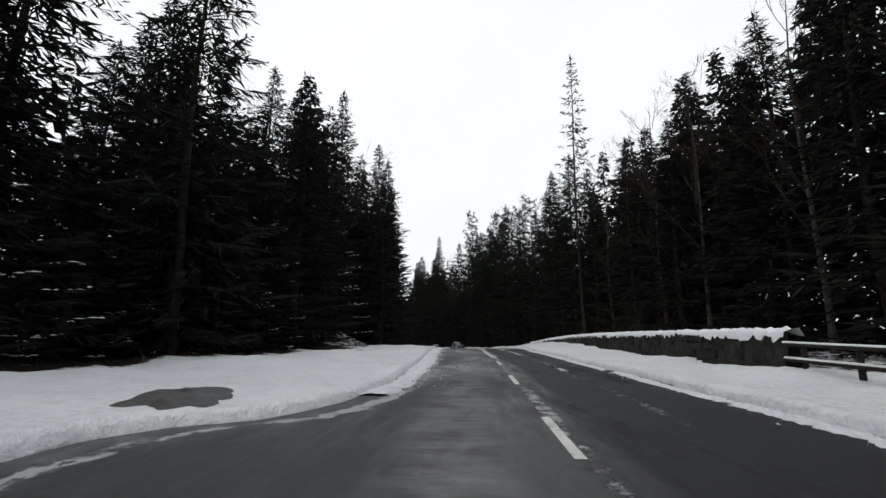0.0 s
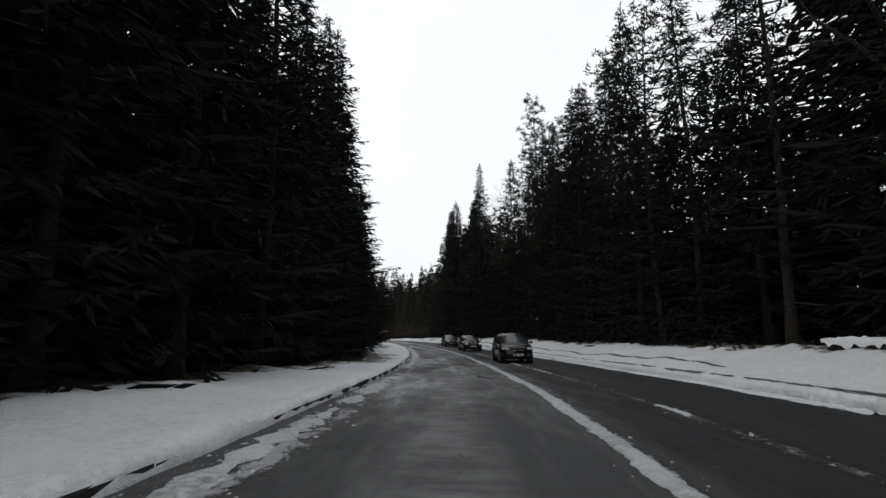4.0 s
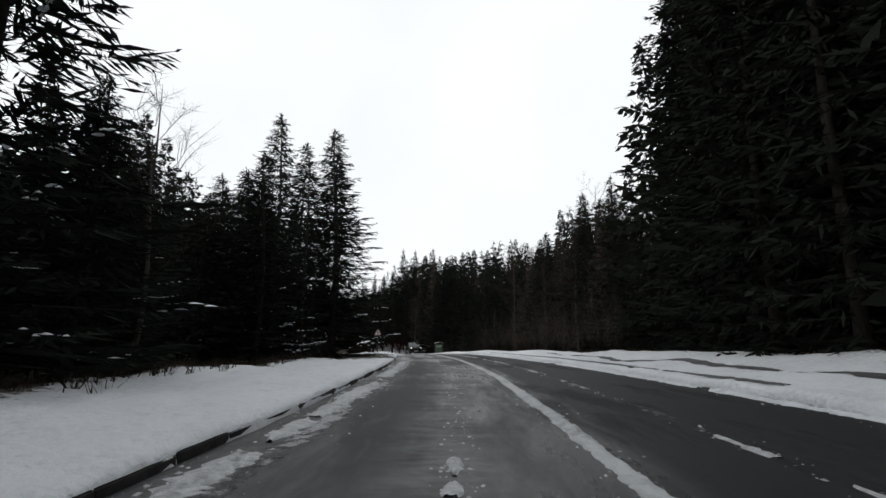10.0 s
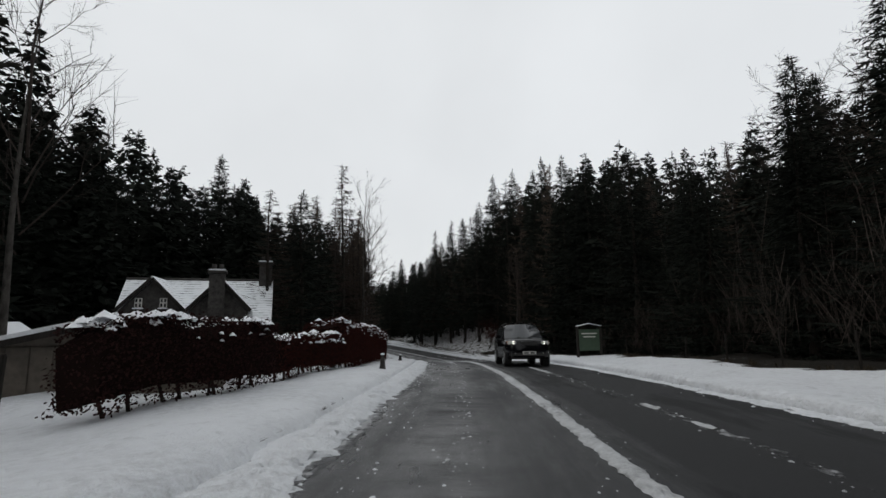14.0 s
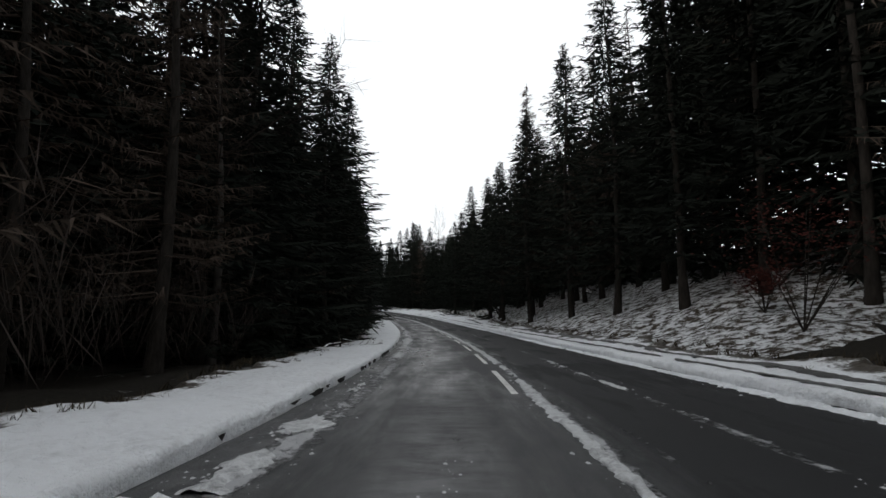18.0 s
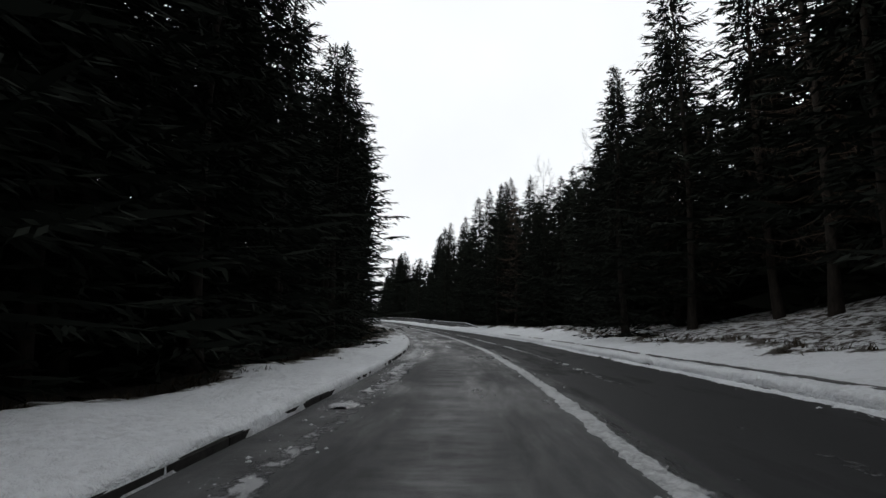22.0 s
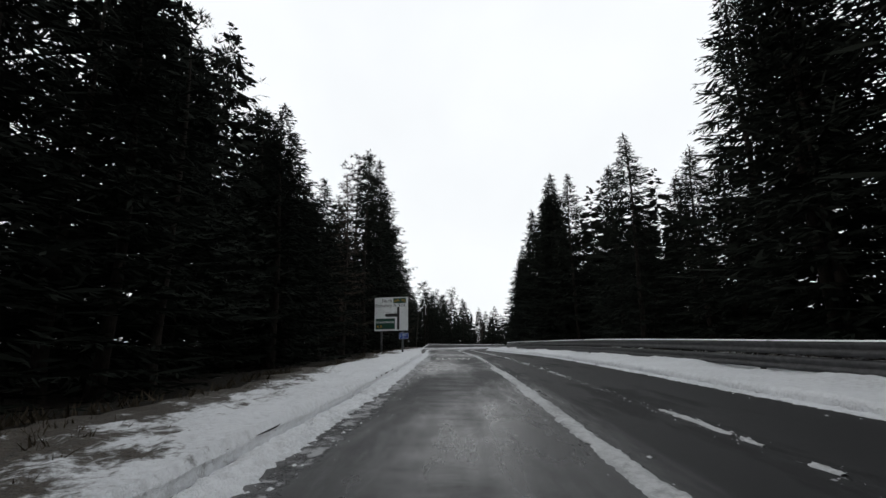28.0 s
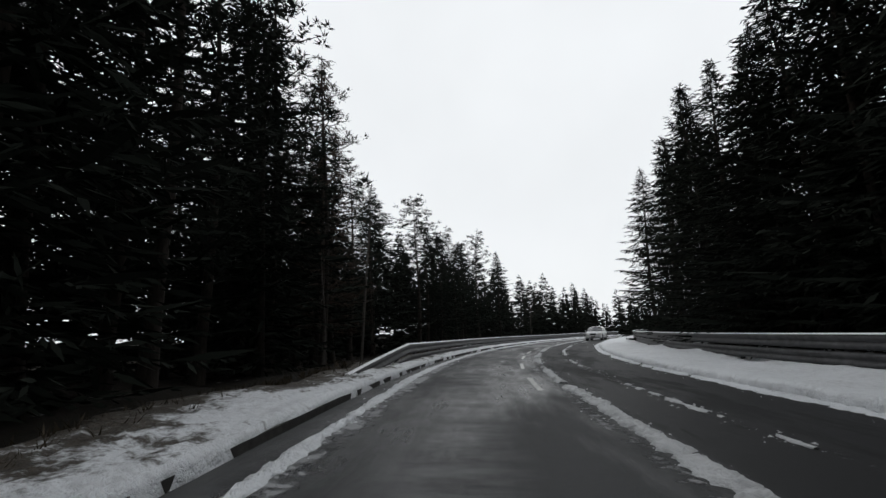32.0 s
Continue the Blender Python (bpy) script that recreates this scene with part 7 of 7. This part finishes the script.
# ---- scrub, twigs and grass along the woods ----
def tufts(name, side, s0, s1, count, seed, label, wide=0.55, tall=0.17):
    """Dead grass and twigs that stick out of the snow's edge."""
    g = np.random.default_rng(seed)
    v, f = [], []
    table = WOOD_L if side < 0 else WOOD_R
    for _ in range(count):
        s = g.uniform(s0, s1)
        u = float(spread(table, s)) - side * abs(g.normal(0, wide)) + side * 0.5
        if side < 0 and 155 < s < 203:
            continue
        p = spot(s, u, 0.03)
        for _ in range(int(g.integers(5, 11))):
            ln = g.uniform(0.05, tall)
            tip = p + Vector((g.normal(0, 0.5 * ln), g.normal(0, 0.5 * ln), ln))
            o = p + Vector((g.normal(0, 0.06), g.normal(0, 0.06), -0.06))
            wv = Vector((g.normal(0, 0.012), g.normal(0, 0.012), 0.0))
            k = len(v)
            v += [o - wv, o + wv, tip]
            f.append((k, k + 1, k + 2))
    tagged(new(name, mesh_of(name, v, f, M_SCRUB)), label, "grass", kind="stuff")


tufts("dead_grass", -1, 0, 420, 3600, 61, "dead grass and twigs poking through the edge of the snow")
tufts("dead_grass", -1, 288, 340, 1500, 64, "withered grass showing through thin snow on the verge", 1.1, 0.13)
tufts("dead_grass", -1, 105, 140, 700, 65, "dead grass stems standing in the snow", 0.9, 0.4)
tufts("dead_grass", 1, 40, 420, 2400, 62, "dead grass along the far edge of the snow")


def fallen_branch(s, u, length, turn, lift, snow, label):
    ob = thing("fallen_branch", label, "branch", stand(s, u, turn, 0.05), "fallen branches")
    g = np.random.default_rng(int(s * 10))
    v, f = [], []
    pts = [Vector((0, 0, 0)), Vector((length * 0.35, g.normal(0, 0.1), lift * 0.5)), Vector((length * 0.7, g.normal(0, 0.15), lift * 0.8)), Vector((length, g.normal(0, 0.2), lift))]
    tube(v, f, pts, [0.045, 0.035, 0.025, 0.01], 6)
    for k in range(6):
        t = g.uniform(0.25, 0.95)
        o = pts[0].lerp(pts[3], t)
        tube(v, f, [o, o + Vector((g.uniform(0.1, 0.4), g.normal(0, 0.35), g.uniform(-0.1, 0.4)))], [0.015, 0.005], 4)
    part("wood", mesh_of("wood", v, f, M_BARK), None, ob)
    if snow:
        v, f = [], []
        tube(v, f, [p + Vector((0, 0, 0.04)) for p in pts[:3]], [0.035, 0.03, 0.015], 5)
        part("snow", mesh_of("snow", v, f, M_CAP, True), None, ob, "snow along the branch")


for s, u, ln, turn, lift, snow in ((207.5, -4.1, 1.3, 150, 0.25, True), (233.0, -4.6, 2.2, 120, 1.3, False), (232.2, -4.2, 1.6, 10, 0.1, True), (236.5, -4.5, 1.4, 160, 0.15, True), (228.5, -4.4, 1.2, 60, 0.12, True),
                                   (281.0, -4.2, 0.8, 20, 0.08, False), (249.0, -4.6, 1.9, 130, 0.5, True), (292.0, 9.0, 1.5, 30, 0.5, False), (64.0, -5.4, 1.0, 30, 0.1, True)):
    fallen_branch(s, u, ln, turn, lift, snow, "fallen bare branch lying in the snow at the wood's edge")


def dead_snag(s, u, h, lean, label):
    """A thin bare stem with a few short stubs."""
    ob = thing("bare_stem", label, "bare tree", stand(s, u, 0), "bare stems at the wood's edge")
    g = np.random.default_rng(int(s * 7))
    v, f = [], []
    tube(v, f, [(0, 0, -0.2), (0.25 * lean * h, 0.02 * h, 0.4 * h), (0.7 * lean * h, -0.01 * h, 0.75 * h), (lean * h, 0, h)], [0.06, 0.05, 0.035, 0.012], 7)
    for k in range(9):
        z = h * g.uniform(0.25, 0.95)
        az, ln = g.uniform(0, 6.28), g.uniform(0.3, 1.1)
        o = Vector((lean * z * 0.9, 0, z))
        tube(v, f, [o, o + Vector((ln * math.cos(az), ln * math.sin(az), ln * g.uniform(-0.1, 0.5)))], [0.015, 0.004], 4)
    part("stem", mesh_of("stem", v, f, M_PALEBARK, True), None, ob)


for s, u, h, lean in ((209.3, -6.2, 6.5, 0.04), (212.0, -5.8, 4.5, -0.05), (205.0, -6.0, 5.5, 0.02), (399.0, -4.6, 5.6, 0.08), (38.5, -11.0, 8.0, 0.05), (40.5, -12.0, 9.0, -0.04), (43.0, -11.5, 8.5, 0.03)):
    dead_snag(s, u, h, lean, "thin pale bare stem at the wood's edge")


# russet shrub on the bank
def shrub(s, u, size, mat, label):
    ob = thing("shrub", label, "shrub", stand(s, u), "shrubs")
    g = np.random.default_rng(int(s))
    for k in range(8):
        v, f = [], []
        d = Vector((g.normal(0, 0.3), g.normal(0, 0.3), 1)).normalized()
        tube(v, f, [Vector((0, 0, 0)), d * (0.5 * size), d * size + Vector((g.normal(0, 0.1), g.normal(0, 0.1), 0))], [0.02, 0.012, 0.004], 4)
        part("stem", mesh_of("stem", v, f, M_BARK), None, ob)
    v, f = [], []
    for _ in range(900):
        p = Vector((g.normal(0, 0.24 * size), g.normal(0, 0.24 * size), size * (0.75 + g.normal(0, 0.17))))
        d1 = Vector(g.normal(0, 1, 3).tolist()).normalized() * 0.06
        d2 = d1.orthogonal().normalized() * 0.03
        k = len(v)
        v += [p - d1, p + d2, p + d1, p - d2]
        f.append((k, k + 1, k + 2, k + 3))
    part("leaves", mesh_of("leaves", v, f, mat), None, ob, "withered russet leaves", kind="stuff")


shrub(223.4, 9.2, 3.6, M_HEDGE, "shrub with withered russet leaves on the snowy bank")
shrub(226.5, 10.5, 1.5, M_HEDGE, "shrub with withered russet leaves on the snowy bank")

# ---- kerb stones, last ----
kerb = tagged(new("kerb"), "row of dark concrete kerb stones under the snow", "kerb", kind="structure")
bm = box(0, 0, 0, 0.125, 0.905, 0.26, 0.012)
kerb_mesh = bpy.data.meshes.new("kerb_stone")
bm.to_mesh(kerb_mesh)
bm.free()
kerb_mesh.materials.append(M_KERB)
for k in range(300):
    s = 9.0 + 0.915 * k
    u = float(spread(LEFT, s)) - 0.065
    p = on_road(s, u, -0.042)
    slope = math.degrees(math.atan2(float(np.interp(s + 1, LS, LP[:, 2]) - np.interp(s - 1, LS, LP[:, 2])), 2))
    turn = math.degrees(math.atan2(float(spread(LEFT, s + 0.5) - spread(LEFT, s - 0.5)), 1.0))
    st = new("kerb_stone", kerb_mesh)
    st.parent = kerb
    st.matrix_basis = pose(p[0], p[1], p[2] + random.uniform(-0.008, 0.008), slope, 0, heading(s) - turn)
v, f = [], []
s = np.arange(9.0 + 0.915 * 300 - 0.45, 470, 0.9)
for q in s:
    u = float(spread(LEFT, q))
    for a, z in ((0.0, -0.05), (-0.004, 0.088), (-0.12, 0.088), (-0.125, -0.05)):
        v.append(on_road(q, u + a, z))
f = [(i * 4 + k, i * 4 + k + 1, i * 4 + k + 5, i * 4 + k + 4) for i in range(len(s) - 1) for k in range(3)]
far_kerb = part("far_kerb", mesh_of("far_kerb", v, f, M_KERB), None, kerb, kind="stuff")
